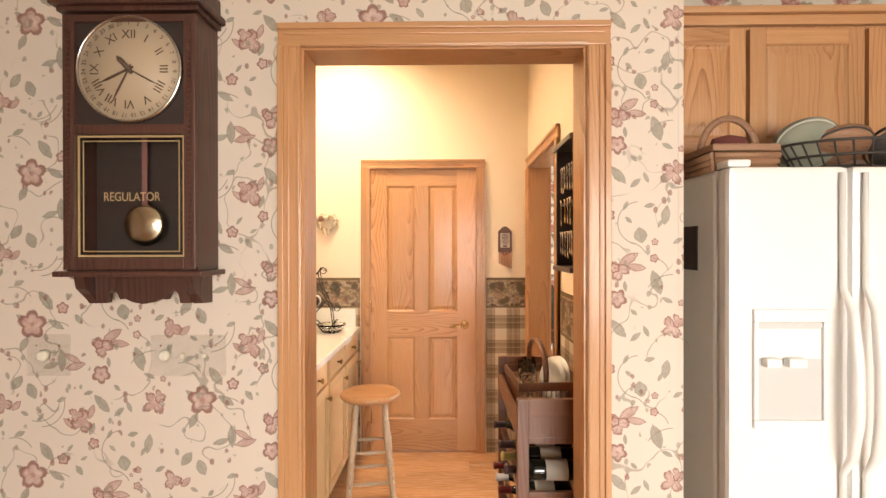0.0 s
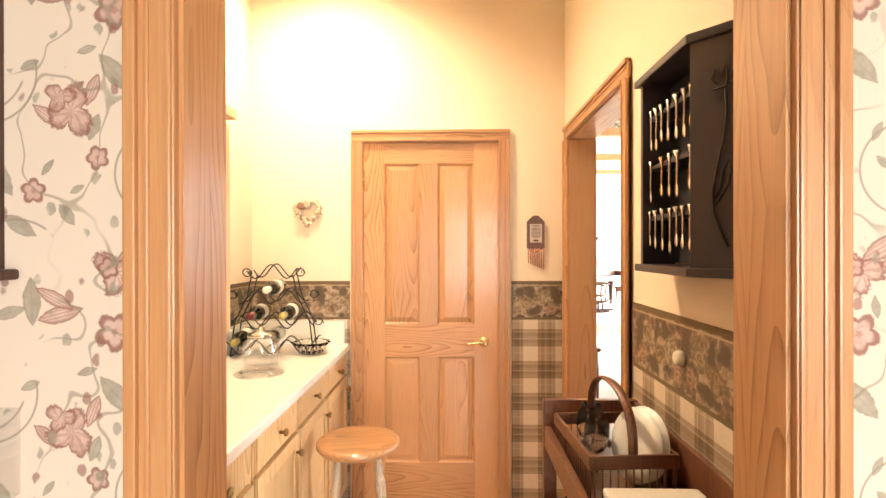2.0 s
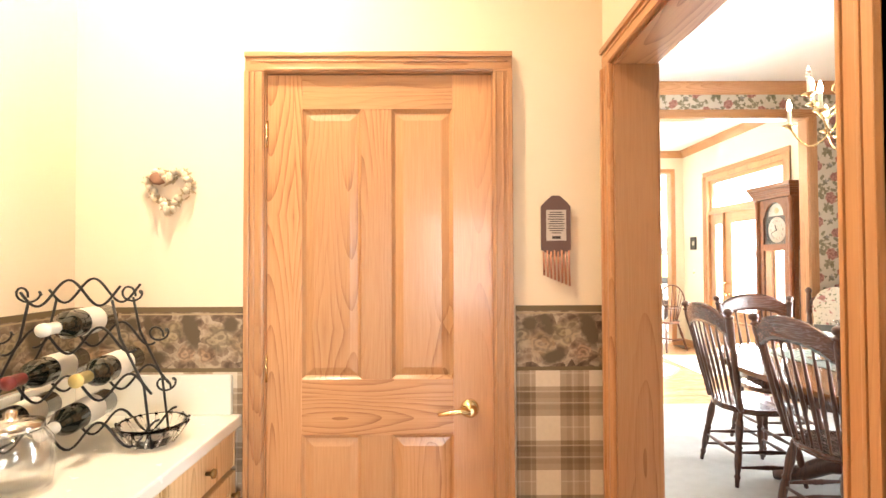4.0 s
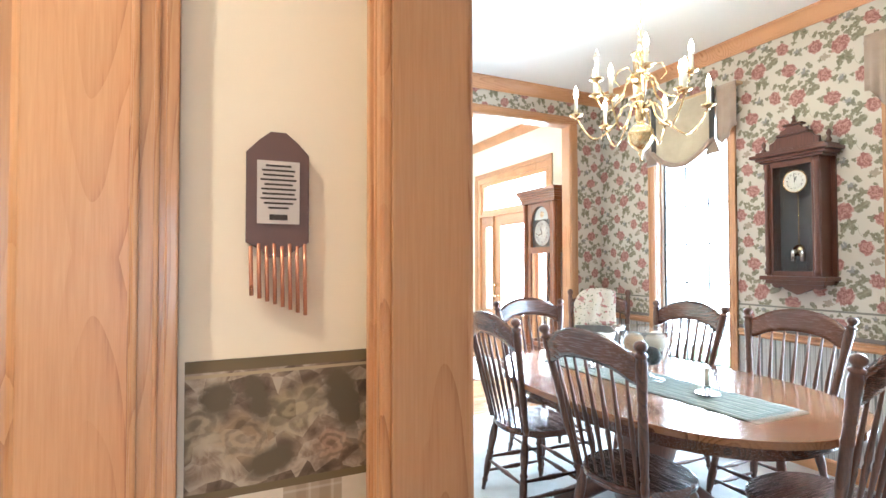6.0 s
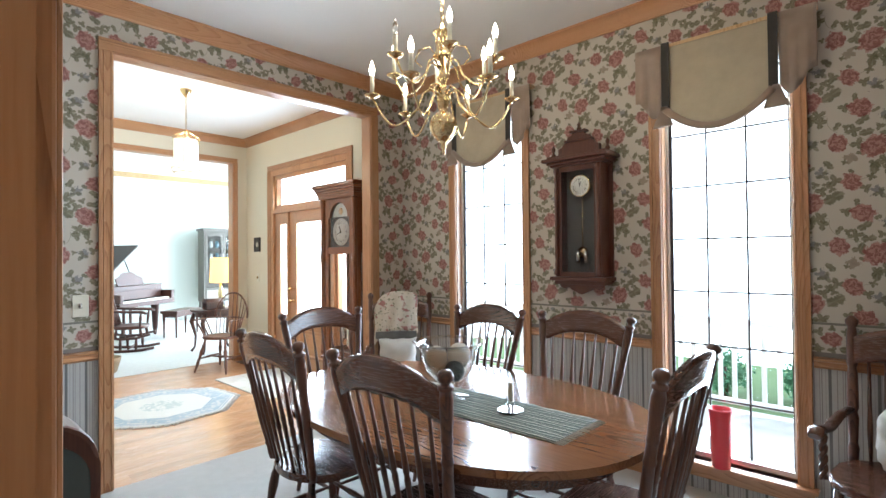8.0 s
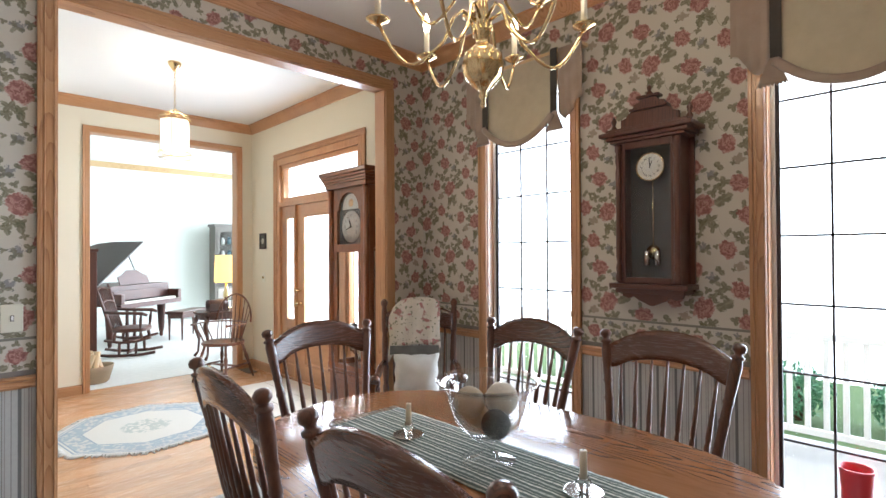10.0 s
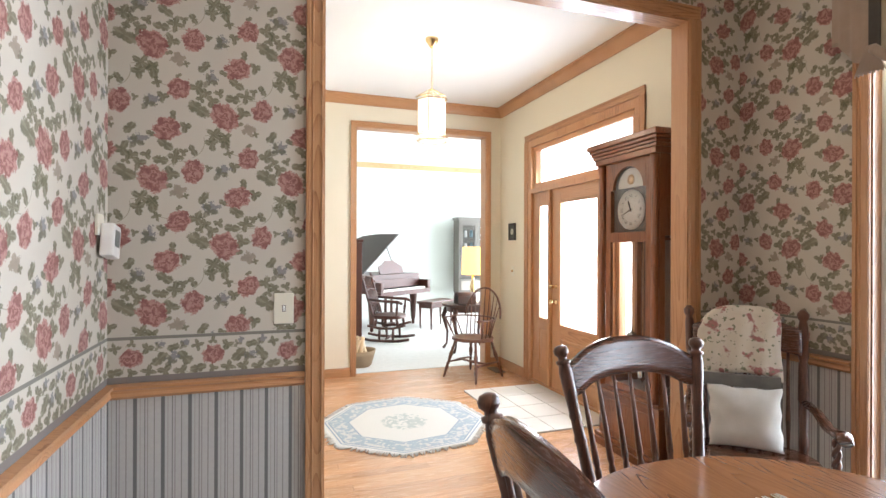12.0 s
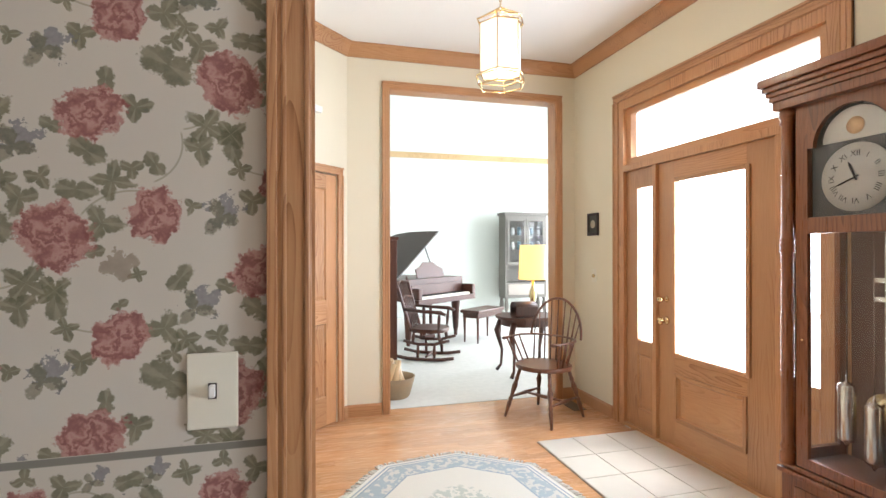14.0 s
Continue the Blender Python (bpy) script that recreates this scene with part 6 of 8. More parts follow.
# iron bottle stand with five bottles
ws = thing("bottle_stand", "curly wrought-iron wine bottle stand on the counter", "wine rack", (-0.84, 3.48, 0.905), 8)
b = bmesh.new()
SLOT = [(-0.155, 0.075), (-0.005, 0.075), (0.145, 0.075), (-0.08, 0.20), (0.07, 0.20), (-0.005, 0.325)]
for yy in (-0.06, 0.06):
    for row, pts in enumerate(((-0.22, -0.155, -0.08, -0.005, 0.07, 0.145, 0.22), (-0.20, -0.15, -0.08, -0.005, 0.07, 0.14, 0.20), (-0.16, -0.08, -0.005, 0.07, 0.16), (-0.12, -0.06, -0.005, 0.05, 0.12))):
        path = []
        n = 40
        for i in range(n + 1):
            x = pts[0] + (pts[-1] - pts[0]) * i / n
            ph = (x + 0.005) / 0.15 * 2 * math.pi
            z = 0.045 + 0.125 * row + (-1) ** row * -0.034 * math.cos(ph)
            path.append((x, yy, max(z, 0.004)))
        tube(path, 0.0035, 6, b)
for x, z in ((-0.13, 0.41), (0.13, 0.41), (-0.2, 0.30), (0.2, 0.30), (0.22, 0.16), (-0.22, 0.16)):
    tube([(x + (0.028 - 0.0012 * i) * math.cos(0.5 * i), -0.06 + 0.006 * i, z + (0.028 - 0.0012 * i) * math.sin(0.5 * i)) for i in range(20)], 0.003, 5, b)
for x in (-0.2, 0.2):
    tube([(x, -0.06, 0.004), (x, 0.06, 0.004)], 0.0035, 6, b)
    for yy in (-0.06, 0.06):
        tube([(x, yy, 0.004), (x * 0.9, yy, 0.17), (x * 0.6, yy, 0.30), (x * 0.5, yy, 0.40)], 0.0035, 6, b)
part("frame", b, iron, ws)
bottle_glass = plain("dark_bottle", (0.010, 0.012, 0.008), 0.08, 0, 0.6, 0.02)
foil = [plain("foil_gold", (0.55, 0.45, 0.18), 0.35, 0.7), plain("foil_white", (0.7, 0.68, 0.62), 0.4), plain("foil_dark", (0.06, 0.03, 0.03), 0.35), plain("foil_red", (0.16, 0.02, 0.02), 0.35)]
label_paper = plain("label_paper", (0.66, 0.62, 0.54), 0.7)


def bottle(m, cap, group, paper=True):
    r = thing("wine_bottle", "dark glass wine bottle lying on its side", "bottle", group=group)
    r.matrix_world = m
    part("glass", lathe([(0.030, 0), (0.037, 0.006), (0.037, 0.19), (0.034, 0.205), (0.020, 0.225), (0.0145, 0.24), (0.0135, 0.285), (0.016, 0.288), (0.016, 0.298), (0.010, 0.300)], 20), bottle_glass, r)
    part("foil", lathe([(0.0152, 0.245), (0.0148, 0.285), (0.0172, 0.288), (0.0172, 0.299), (0.004, 0.302)], 16), cap, r)
    if paper:
        part("paper_label", lathe([(0.0375, 0.07), (0.0375, 0.15)], 20, cap=False), label_paper, r)
    return r


for k, (x, z) in enumerate(SLOT):
    if k in (2,):
        continue
    m = ws.matrix_world @ pose(x, 0.13, z + 0.012, 90)
    bottle(m, foil[k % 4], "bottles in the iron stand")

gb = thing("glass_basket", "small cut-glass dish on the counter", "glass dish", (-0.66, 3.50, 0.905))
b = bmesh.new()
lathe([(0.001, 0.0), (0.048, 0.0), (0.055, 0.012), (0.062, 0.016), (0.066, 0.028), (0.074, 0.032), (0.078, 0.044), (0.086, 0.050), (0.090, 0.060), (0.084, 0.058), (0.070, 0.038), (0.050, 0.010), (0.001, 0.008)], 14, b, None, False)
part("dish", b, crystal, gb)
for k in range(14):
    a = 2 * math.pi * k / 14
    part("rib", tube([(0.056 * math.cos(a), 0.056 * math.sin(a), 0.004), (0.094 * math.cos(a + 0.2), 0.094 * math.sin(a + 0.2), 0.060)], 0.004, 6), crystal, gb)
gj = thing("glass_jar", "round clear glass jar with a shining lid", "jar", (-0.80, 3.20, 0.905))
part("jar", lathe([(0.06, 0), (0.075, 0.01), (0.082, 0.06), (0.078, 0.11), (0.060, 0.135), (0.056, 0.135), (0.072, 0.11), (0.076, 0.06), (0.068, 0.014), (0.001, 0.010)], 30, cap=False), bowl_glass, gj)
part("lid", lathe([(0.062, 0.136), (0.062, 0.150), (0.03, 0.160), (0.012, 0.162), (0.014, 0.175), (0.004, 0.182)], 24), steel, gj)
pt = thing("glass_plate", "clear glass plate on the counter", "plate", (-0.74, 3.02, 0.905))
part("plate", lathe([(0.04, 0), (0.06, 0.004), (0.10, 0.014), (0.101, 0.016), (0.06, 0.008), (0.001, 0.006)], 36, cap=False), bowl_glass, pt)

st = thing("wooden_stool", "round-seated wooden stool with turned worn legs", "stool", (-0.32, 2.99, 0), 10)
part("seat", lathe([(0.10, 0.622), (0.155, 0.626), (0.168, 0.640), (0.168, 0.652), (0.160, 0.660), (0.12, 0.657), (0.001, 0.655)], 40), wood("stool_seat", (0.20, 0.09, 0.035), (0.40, 0.20, 0.085), (0.54, 0.30, 0.15), 0, 0.3, 0.3), st)
worn = wood("worn_leg", (0.14, 0.085, 0.05), (0.34, 0.23, 0.14), (0.60, 0.50, 0.38), 2, 0.4, 0.2, 3.0)
tl = [(0, 0.013), (0.12, 0.015), (0.16, 0.020), (0.20, 0.014), (0.36, 0.020), (0.42, 0.015), (0.45, 0.022), (0.50, 0.015), (0.62, 0.021), (0.70, 0.022), (0.75, 0.015), (0.79, 0.021), (0.84, 0.014), (1, 0.014)]
ft = {}
for k in range(4):
    a = radians(45 + 90 * k)
    p, q = Vector((0.185 * math.cos(a), 0.185 * math.sin(a), 0.0)), Vector((0.105 * math.cos(a), 0.105 * math.sin(a), 0.628))
    ft[k] = (p, q)
    part("leg", turned(p, q, tl), worn, st)
for k in range(4):
    for f in (0.30 + 0.07 * (k % 2), 0.56 + 0.06 * (k % 2)):
        p = ft[k][0].lerp(ft[k][1], f)
        q = ft[(k + 1) % 4][0].lerp(ft[(k + 1) % 4][1], f)
        part("stretcher", turned(p, q, [(0, 0.007), (0.3, 0.010), (0.5, 0.013), (0.7, 0.010), (1, 0.007)], 8), worn, st)

# serving stand with bottle shelves
red_z = wood("red_stain", (0.055, 0.020, 0.010), (0.13, 0.050, 0.026), (0.20, 0.085, 0.045), 2, 0.35, 0.2)
sv = thing("wine_stand", "reddish-brown wooden wine stand with a tray top and bottle shelves", "wine rack", (0, 0, 0))
X0, X1, Y0, Y1 = 0.365, 0.668, 1.90, 2.615
for y in (Y0, Y1 - 0.028):
    e = part("end_frame", boxes((X0, X0 + 0.042, y, y + 0.028, 0, 0.945, 0.003), (X1 - 0.042, X1, y, y + 0.028, 0, 0.945, 0.003)), red_z, sv)
    for z0, z1 in ((0.885, 0.945), (0.79, 0.812), (0.60, 0.62), (0.41, 0.43), (0.22, 0.24)):
        part("end_rail", boxes((X0 + 0.042, X1 - 0.042, y + 0.004, y + 0.024, z0, z1, 0.002)), red_z, e)
part("end_board", boxes((X0 + 0.042, X1 - 0.042, Y0 + 0.006, Y0 + 0.022, 0.812, 0.885)), red_z, sv)
part("back_panel", boxes((X1 - 0.012, X1, Y0 + 0.028, Y1 - 0.028, 0.60, 0.94)), red_z, sv)
part("tray", boxes((X0 + 0.01, X1 - 0.012, Y0 + 0.028, Y1 - 0.028, 0.78, 0.795)), red_z, sv)
part("tray_rim", boxes((X0 + 0.002, X0 + 0.024, Y0 + 0.028, Y1 - 0.028, 0.795, 0.862, 0.003)), red_z, sv)
for z in (0.60, 0.41, 0.22):
    part("shelf_bar", boxes((X0 + 0.012, X0 + 0.034, Y0 + 0.028, Y1 - 0.028, z - 0.02, z + 0.012, 0.003)), red_z, sv)
    part("shelf_bar", boxes((X1 - 0.04, X1 - 0.018, Y0 + 0.028, Y1 - 0.028, z - 0.02, z + 0.012, 0.003)), red_z, sv)
for i, z in enumerate((0.60, 0.41, 0.22)):
    for k in range(5):
        if (i * 5 + k) % 7 == 3:
            continue
        bottle(pose(X1 - 0.035, 2.02 + 0.118 * k, z + 0.050, 0, -90), foil[(i + 2 * k + 2) % 4], "bottles in the wine stand")
bx = thing("folded_linen", "cream folded linen on the stand tray", "linen", (0.52, 2.02, 0.795))
linen = cloth("linen", (0.72, 0.68, 0.60))
part("folded_cloth", boxes((-0.11, 0.11, -0.075, 0.075, 0.0, 0.082, 0.012)), linen, bx)
part("folded_cloth", boxes((-0.108, 0.108, -0.073, 0.073, 0.082, 0.102, 0.008)), linen, bx)
bk = thing("wire_basket", "dark wooden basket with a hooped handle holding glassware", "basket", (0.515, 2.38, 0.795), 4)
b = boxes((-0.11, 0.11, -0.17, 0.17, 0.0, 0.012), (-0.115, -0.105, -0.17, 0.17, 0.09, 0.125, 0.002), (0.105, 0.115, -0.17, 0.17, 0.09, 0.125, 0.002), (-0.105, 0.105, -0.17, -0.16, 0.09, 0.125, 0.002), (-0.105, 0.105, 0.16, 0.17, 0.09, 0.125, 0.002))
for k in range(18):
    y = -0.16 + 0.32 * k / 17
    for x in (-0.110, 0.110):
        tube([(x, y, 0.01), (x, y, 0.095)], 0.0025, 5, b)
for k in range(11):
    x = -0.10 + 0.2 * k / 10
    for y in (-0.165, 0.165):
        tube([(x, y, 0.01), (x, y, 0.095)], 0.0025, 5, b)
part("basket_frame", b, red_z, bk)
part("handle", tube([(0.0, 0.16 * math.cos(t), 0.10 + 0.17 * math.sin(t) ** 0.6) for t in [math.pi * k / 16 for k in range(17)]], 0.006, 6, None, 2.2), red_z, bk)
gls = thing("wine_glass", "clear drinking glasses in the basket", "glass", (0.47, 2.44, 0.807), 0)
for dx, dy in ((0, 0), (0.0, -0.09), (0.03, 0.07)):
    part("glass", lathe([(0.028, 0), (0.030, 0.002), (0.004, 0.006), (0.004, 0.06), (0.026, 0.08), (0.034, 0.11), (0.030, 0.15), (0.029, 0.15), (0.032, 0.11), (0.024, 0.083), (0.001, 0.066)], 18, None, pose(dx, dy, 0), False), crystal, gls)
wp = thing("white_plate", "stack of white plates standing on edge in the basket", "plate", (0.585, 2.33, 0.90))
for k in range(2):
    part("plate", lathe([(0.05, 0), (0.055, 0.004), (0.098, 0.016), (0.099, 0.019), (0.05, 0.008), (0.001, 0.007)], 36, None, pose(0.022 * k, 0.01 * k, 0.0, 0, -78, 20)), white_enamel, wp)

# spoon rack
sr = thing("spoon_rack", "dark blue-grey wooden spoon rack with hanging souvenir spoons", "spoon rack", (0.684, 0, 0))
slate = plain("slate_paint", (0.040, 0.035, 0.042), 0.35, 0, 0.15, 0.15)
part("back", boxes((-0.012, 0, 2.02, 2.36, 1.40, 1.88)), slate, sr)
for nm, z0, z1 in (("top", 1.885, 1.905), ("bottom", 1.375, 1.395)):
    part(nm, slab([(0, 1.940), (0, 2.375), (-0.100, 2.375), (-0.100, 2.056)][::-1], z0, z1, 0.003), slate, sr)
part("far_side", boxes((-0.088, 0, 2.345, 2.36, 1.395, 1.885)), slate, sr)
sp = part("near_side", slab([(-0.088, 2.062), (0.0, 1.958), (0.0, 1.972), (-0.080, 2.070)], 1.395, 1.885), slate, sr)
side = Matrix.Translation((-0.086, 2.058, 0)) @ Matrix.Rotation(math.atan2(-0.104, 0.088), 4, "Z") @ Matrix.Diagonal((1.25, 1, 1, 1))
b = bmesh.new()


def flat(pts):
    return [side @ Vector((x, -0.003, z)) for x, z in pts]


tube(flat([(0.060, 1.44), (0.050, 1.47), (0.038, 1.51), (0.036, 1.56), (0.044, 1.61), (0.054, 1.67), (0.058, 1.72), (0.056, 1.77)]), 0.0026, 6, b)
tube(flat([(0.040, 1.53), (0.055, 1.56), (0.066, 1.60), (0.064, 1.63), (0.052, 1.60), (0.048, 1.565), (0.040, 1.545)]), 0.0024, 6, b)
tube(flat([(0.034, 1.772), (0.058, 1.775), (0.060, 1.79), (0.058, 1.82), (0.050, 1.80), (0.040, 1.815), (0.034, 1.795), (0.044, 1.782)]), 0.0024, 6, b)
tube(flat([(0.064, 1.782), (0.068, 1.80), (0.070, 1.82)]), 0.0022, 6, b)
part("iron_tulip", b, iron, sr, "black iron tulip ornament")
for i, z in enumerate((1.79, 1.655, 1.52)):
    part("spoon_rail", boxes((-0.07, -0.012, 2.075, 2.345, z - 0.006, z + 0.006, 0.002)), slate, sr)
for i, z in enumerate((1.79, 1.655, 1.52)):
    for k in range(7):
        if (3 * i + 2 * k) % 8 == 5:
            continue
        y = 2.09 + 0.040 * k + 0.006 * math.sin(5 * k + i)
        ln = 0.050 + 0.016 * ((k * 3 + i) % 4) / 3
        s_ = thing("souvenir_spoon", "small silver souvenir spoon hanging in the rack", "spoon", (0.684 - 0.066, y, z), 0, group="spoons in the rack")
        b = tube([(-0.006, 0, 0.018), (-0.006, 0, 0.0), (-0.007, 0, -ln)], [0.007 + 0.002 * (k % 3), 0.003, 0.0025], 6)
        lathe([(0.001, -0.016), (0.008, -0.008), (0.009, 0.002), (0.005, 0.014), (0.001, 0.018)], 10, b, Matrix.Translation((-0.007, 0, -ln - 0.013)) @ Matrix.Diagonal((0.35, 1, 1, 1)))
        part("spoon", b, steel if (i * 5 + k) % 9 else brass, s_)

pq = thing("chime_plaque", "small brown wooden plaque with a verse and hanging chimes", "wall plaque", (0.523, 3.771, 1.44))
part("board", slab([(-0.049, 0.0), (-0.049, 0.145), (-0.03, 0.165), (-0.012, 0.18), (0.012, 0.18), (0.03, 0.165), (0.049, 0.145), (0.049, 0.0), (0.028, -0.012), (0.012, -0.024), (-0.012, -0.024), (-0.028, -0.012)][::-1], 0.001, 0.014, 0.002, None, pose(0, 0, 0, 90)), plain("plaque_brown", (0.12, 0.06, 0.05), 0.5), pq)
part("card", boxes((-0.033, 0.033, -0.0165, -0.0145, 0.030, 0.132)), plain("card", (0.55, 0.48, 0.44), 0.7), pq)
b = bmesh.new()
for k in range(10):
    w = (0.020, 0.026, 0.024, 0.028, 0.022, 0.027, 0.025, 0.028, 0.023, 0.016)[k]
    box(b, -w, w, -0.0172, -0.0166, 0.1225 - 0.0076 * k, 0.1255 - 0.0076 * k)
box(b, -0.014, 0.014, -0.0172, -0.0166, 0.036, 0.045)
tagged(part("verse", b, dark_box, pq), kind="stuff")
for k in range(8):
    x = -0.042 + 0.012 * k
    part("chime_rod", tube([(x, -0.012, -0.002 if k % 2 else -0.006), (x + 0.002, -0.012, -0.085 - 0.035 * (k / 7))], 0.0034, 7), plain("copper", (0.55, 0.26, 0.16), 0.3, 0.8) if k == 0 else bpy.data.materials["copper"], pq)

hw = thing("heart_wreath", "heart-shaped wreath of pale dried twigs and shells", "wreath", (-0.755, 3.772, 1.647))
b = bmesh.new()
twig = plain("twig", (0.50, 0.38, 0.24), 0.8, 0, 0, 0.25)
for k in range(90):
    t = 2 * math.pi * k / 90
    hx = 16 * math.sin(t) ** 3 / 17 * 0.072
    hz = (13 * math.cos(t) - 5 * math.cos(2 * t) - 2 * math.cos(3 * t) - math.cos(4 * t)) / 17 * 0.075
    for j in range(2):
        o = Vector((random.uniform(-0.012, 0.012), random.uniform(-0.022, -0.008), random.uniform(-0.012, 0.012)))
        d = Vector((random.uniform(-1, 1), random.uniform(-0.4, 0.4), random.uniform(-1, 1))).normalized() * 0.012
        p = Vector((hx, 0, hz)) + o
        tube([p - d, p + d * 0.2, p + d], [0.002, 0.0035, 0.001], 5, b)
tagged(part("twigs", b, twig, hw), kind="stuff")
shell_mat = plain("shell", (0.68, 0.58, 0.44), 0.6, 0, 0, 0.2)
for k in range(26):
    t = 2 * math.pi * k / 26
    hx = 16 * math.sin(t) ** 3 / 17 * 0.072
    hz = (13 * math.cos(t) - 5 * math.cos(2 * t) - 2 * math.cos(3 * t) - math.cos(4 * t)) / 17 * 0.075
    p = Vector((hx, -0.024, hz)) + Vector([random.uniform(-0.01, 0.01) for _ in range(3)]) * 0.8
    part("shell", lathe([(0.002, -0.010), (0.012, -0.004), (0.011, 0.005), (0.002, 0.009)], 7, None, Matrix.Translation(p) @ Euler((k, 2 * k, k)).to_matrix().to_4x4()), shell_mat, hw)

part("dried_rose", lathe([(0.004, -0.012), (0.020, -0.006), (0.026, 0.004), (0.020, 0.012), (0.006, 0.014)], 9, None, pose(-0.030, -0.030, 0.030, 70, 0, 20)), plain("dried_rose", (0.24, 0.12, 0.07), 0.85, 0, 0, 0.3, 60.0, 0.5), hw, "brown dried flower")

ol = thing("outlet_knob", "round cream wall knob on the fruit border", "wall switch", (0.684, 2.30, 1.145))
part("knob", lathe([(0.020, 0), (0.021, 0.012), (0.017, 0.020), (0.006, 0.022)], 22, None, pose(0, 0, 0, 0, -90)), ivory, ol)
for nm, x, y in (("can_light", -0.62, 3.20), ("can_light", 0.05, 2.35)):
    o = thing(nm, "round recessed ceiling light, lit", "ceiling light", (x, y, Z_CEIL), 0, group="recessed lights")
    part("trim_ring", lathe([(0.062, -0.001), (0.085, -0.001), (0.088, -0.006), (0.075, -0.010), (0.062, -0.004)], 28, cap=False), white_enamel, o)
    part("lens", lathe([(0.001, -0.0015), (0.061, -0.0015), (0.061, -0.003), (0.001, -0.003)], 24, cap=False), bulb_glow, o)

# ---- more dining room things ----
vc = thing("vienna_clock", "tall dark carved wall clock with a white dial and pendulum glass", "wall clock", (4.136, 5.0, 0), -90)
part("back_board", boxes((-0.20, 0.20, -0.018, 0, 1.26, 2.12)), mahog_z, vc)
part("case_side", boxes((-0.175, -0.145, -0.13, -0.018, 1.30, 2.09, 0.003)), mahog_z, vc)
part("case_side", boxes((0.145, 0.175, -0.13, -0.018, 1.30, 2.09, 0.003)), mahog_z, vc)
part("door_frame", boxes((-0.175, -0.125, -0.146, -0.13, 1.30, 2.09, 0.004), (0.125, 0.175, -0.146, -0.13, 1.30, 2.09, 0.004), (-0.125, 0.125, -0.146, -0.13, 2.05, 2.09, 0.004), (-0.125, 0.125, -0.146, -0.13, 1.30, 1.335, 0.004)), mahog_z, vc)
part("backing", boxes((-0.145, 0.145, -0.030, -0.018, 1.31, 2.08)), plain("clock_backing", (0.06, 0.055, 0.055), 0.5), vc)
part("door_glass", boxes((-0.125, 0.125, -0.1385, -0.137, 1.335, 2.05)), clear, vc)
ring_dial(vc, 0.0, 1.945, 0.072, white_dial, ((355, 0.75, 0.002), (20, 0.5, 0.002)), y=-0.10)
part("dial_ring", ring(0.072, 0.080, 0.01, 0, -0.10, 1.945), brass, vc)
part("pendulum_rod", tube([(0, -0.07, 1.87), (0, -0.07, 1.50)], 0.003, 6), brass, vc)
part("pendulum_bob", lathe([(0.038, 0), (0.040, 0.004), (0.001, 0.010)], 28, None, pose(0, -0.07, 1.475, 90)), brass, vc)
for s in (-1, 1):
    part("weight", lathe([(0.006, 1.40), (0.016, 1.402), (0.016, 1.478), (0.006, 1.482)], 16, None, pose(s * 0.03, -0.085, 0)), steel, vc)
    part("half_column", turned((s * 0.160, -0.152, 1.31), (s * 0.160, -0.152, 2.08), [(0, 0.020), (0.04, 0.020), (0.06, 0.014), (0.10, 0.018), (0.14, 0.012), (0.18, 0.017), (0.5, 0.014), (0.80, 0.017), (0.84, 0.012), (0.88, 0.018), (0.94, 0.014), (0.96, 0.020), (1, 0.020)], 14), mahog_z, vc)
    part("finial", turned((s * 0.21, -0.10, 2.17), (s * 0.21, -0.10, 2.26), [(0, 0.012), (0.2, 0.018), (0.4, 0.008), (0.7, 0.016), (1, 0.002)], 12), mahog_z, vc)
part("cornice", boxes((-0.205, 0.205, -0.165, 0, 2.09, 2.105, 0.004), (-0.225, 0.225, -0.180, 0, 2.105, 2.125, 0.006), (-0.255, 0.255, -0.205, 0, 2.125, 2.150, 0.008), (-0.225, 0.225, -0.175, 0, 2.150, 2.17, 0.004)), mahog_z, vc)
cr = [(-0.16, 2.17), (-0.16, 2.225), (-0.13, 2.23), (-0.115, 2.255), (-0.09, 2.262), (-0.085, 2.30), (-0.05, 2.305), (-0.045, 2.325), (0.0, 2.335)]
part("crest", slab((cr + [(-x, z) for x, z in cr[-2::-1]])[::-1], 0.0, 0.03, 0.003, None, pose(0, -0.09, 0, 90)), mahog_z, vc)
part("crest_cap", boxes((-0.105, 0.105, -0.135, -0.075, 2.262, 2.278, 0.004), (-0.062, 0.062, -0.135, -0.075, 2.325, 2.340, 0.004)), mahog_z, vc)
part("top_finial", turned((0, -0.105, 2.338), (0, -0.105, 2.40), [(0, 0.012), (0.25, 0.018), (0.4, 0.008), (0.7, 0.014), (1, 0.002)], 12), mahog_z, vc)
part("base_shelf", boxes((-0.215, 0.215, -0.170, 0, 1.272, 1.30, 0.006), (-0.19, 0.19, -0.14, 0, 1.245, 1.272, 0.004)), mahog_z, vc)
lo = [(-0.17, 1.245), (-0.165, 1.225), (-0.13, 1.212), (-0.10, 1.228), (-0.075, 1.205), (-0.04, 1.192), (-0.02, 1.182), (0, 1.175)]
part("base_apron", slab(lo + [(-x, z) for x, z in lo[-2::-1]], 0.0, 0.025, 0.002, None, pose(0, -0.075, 0, 90)), mahog_z, vc)

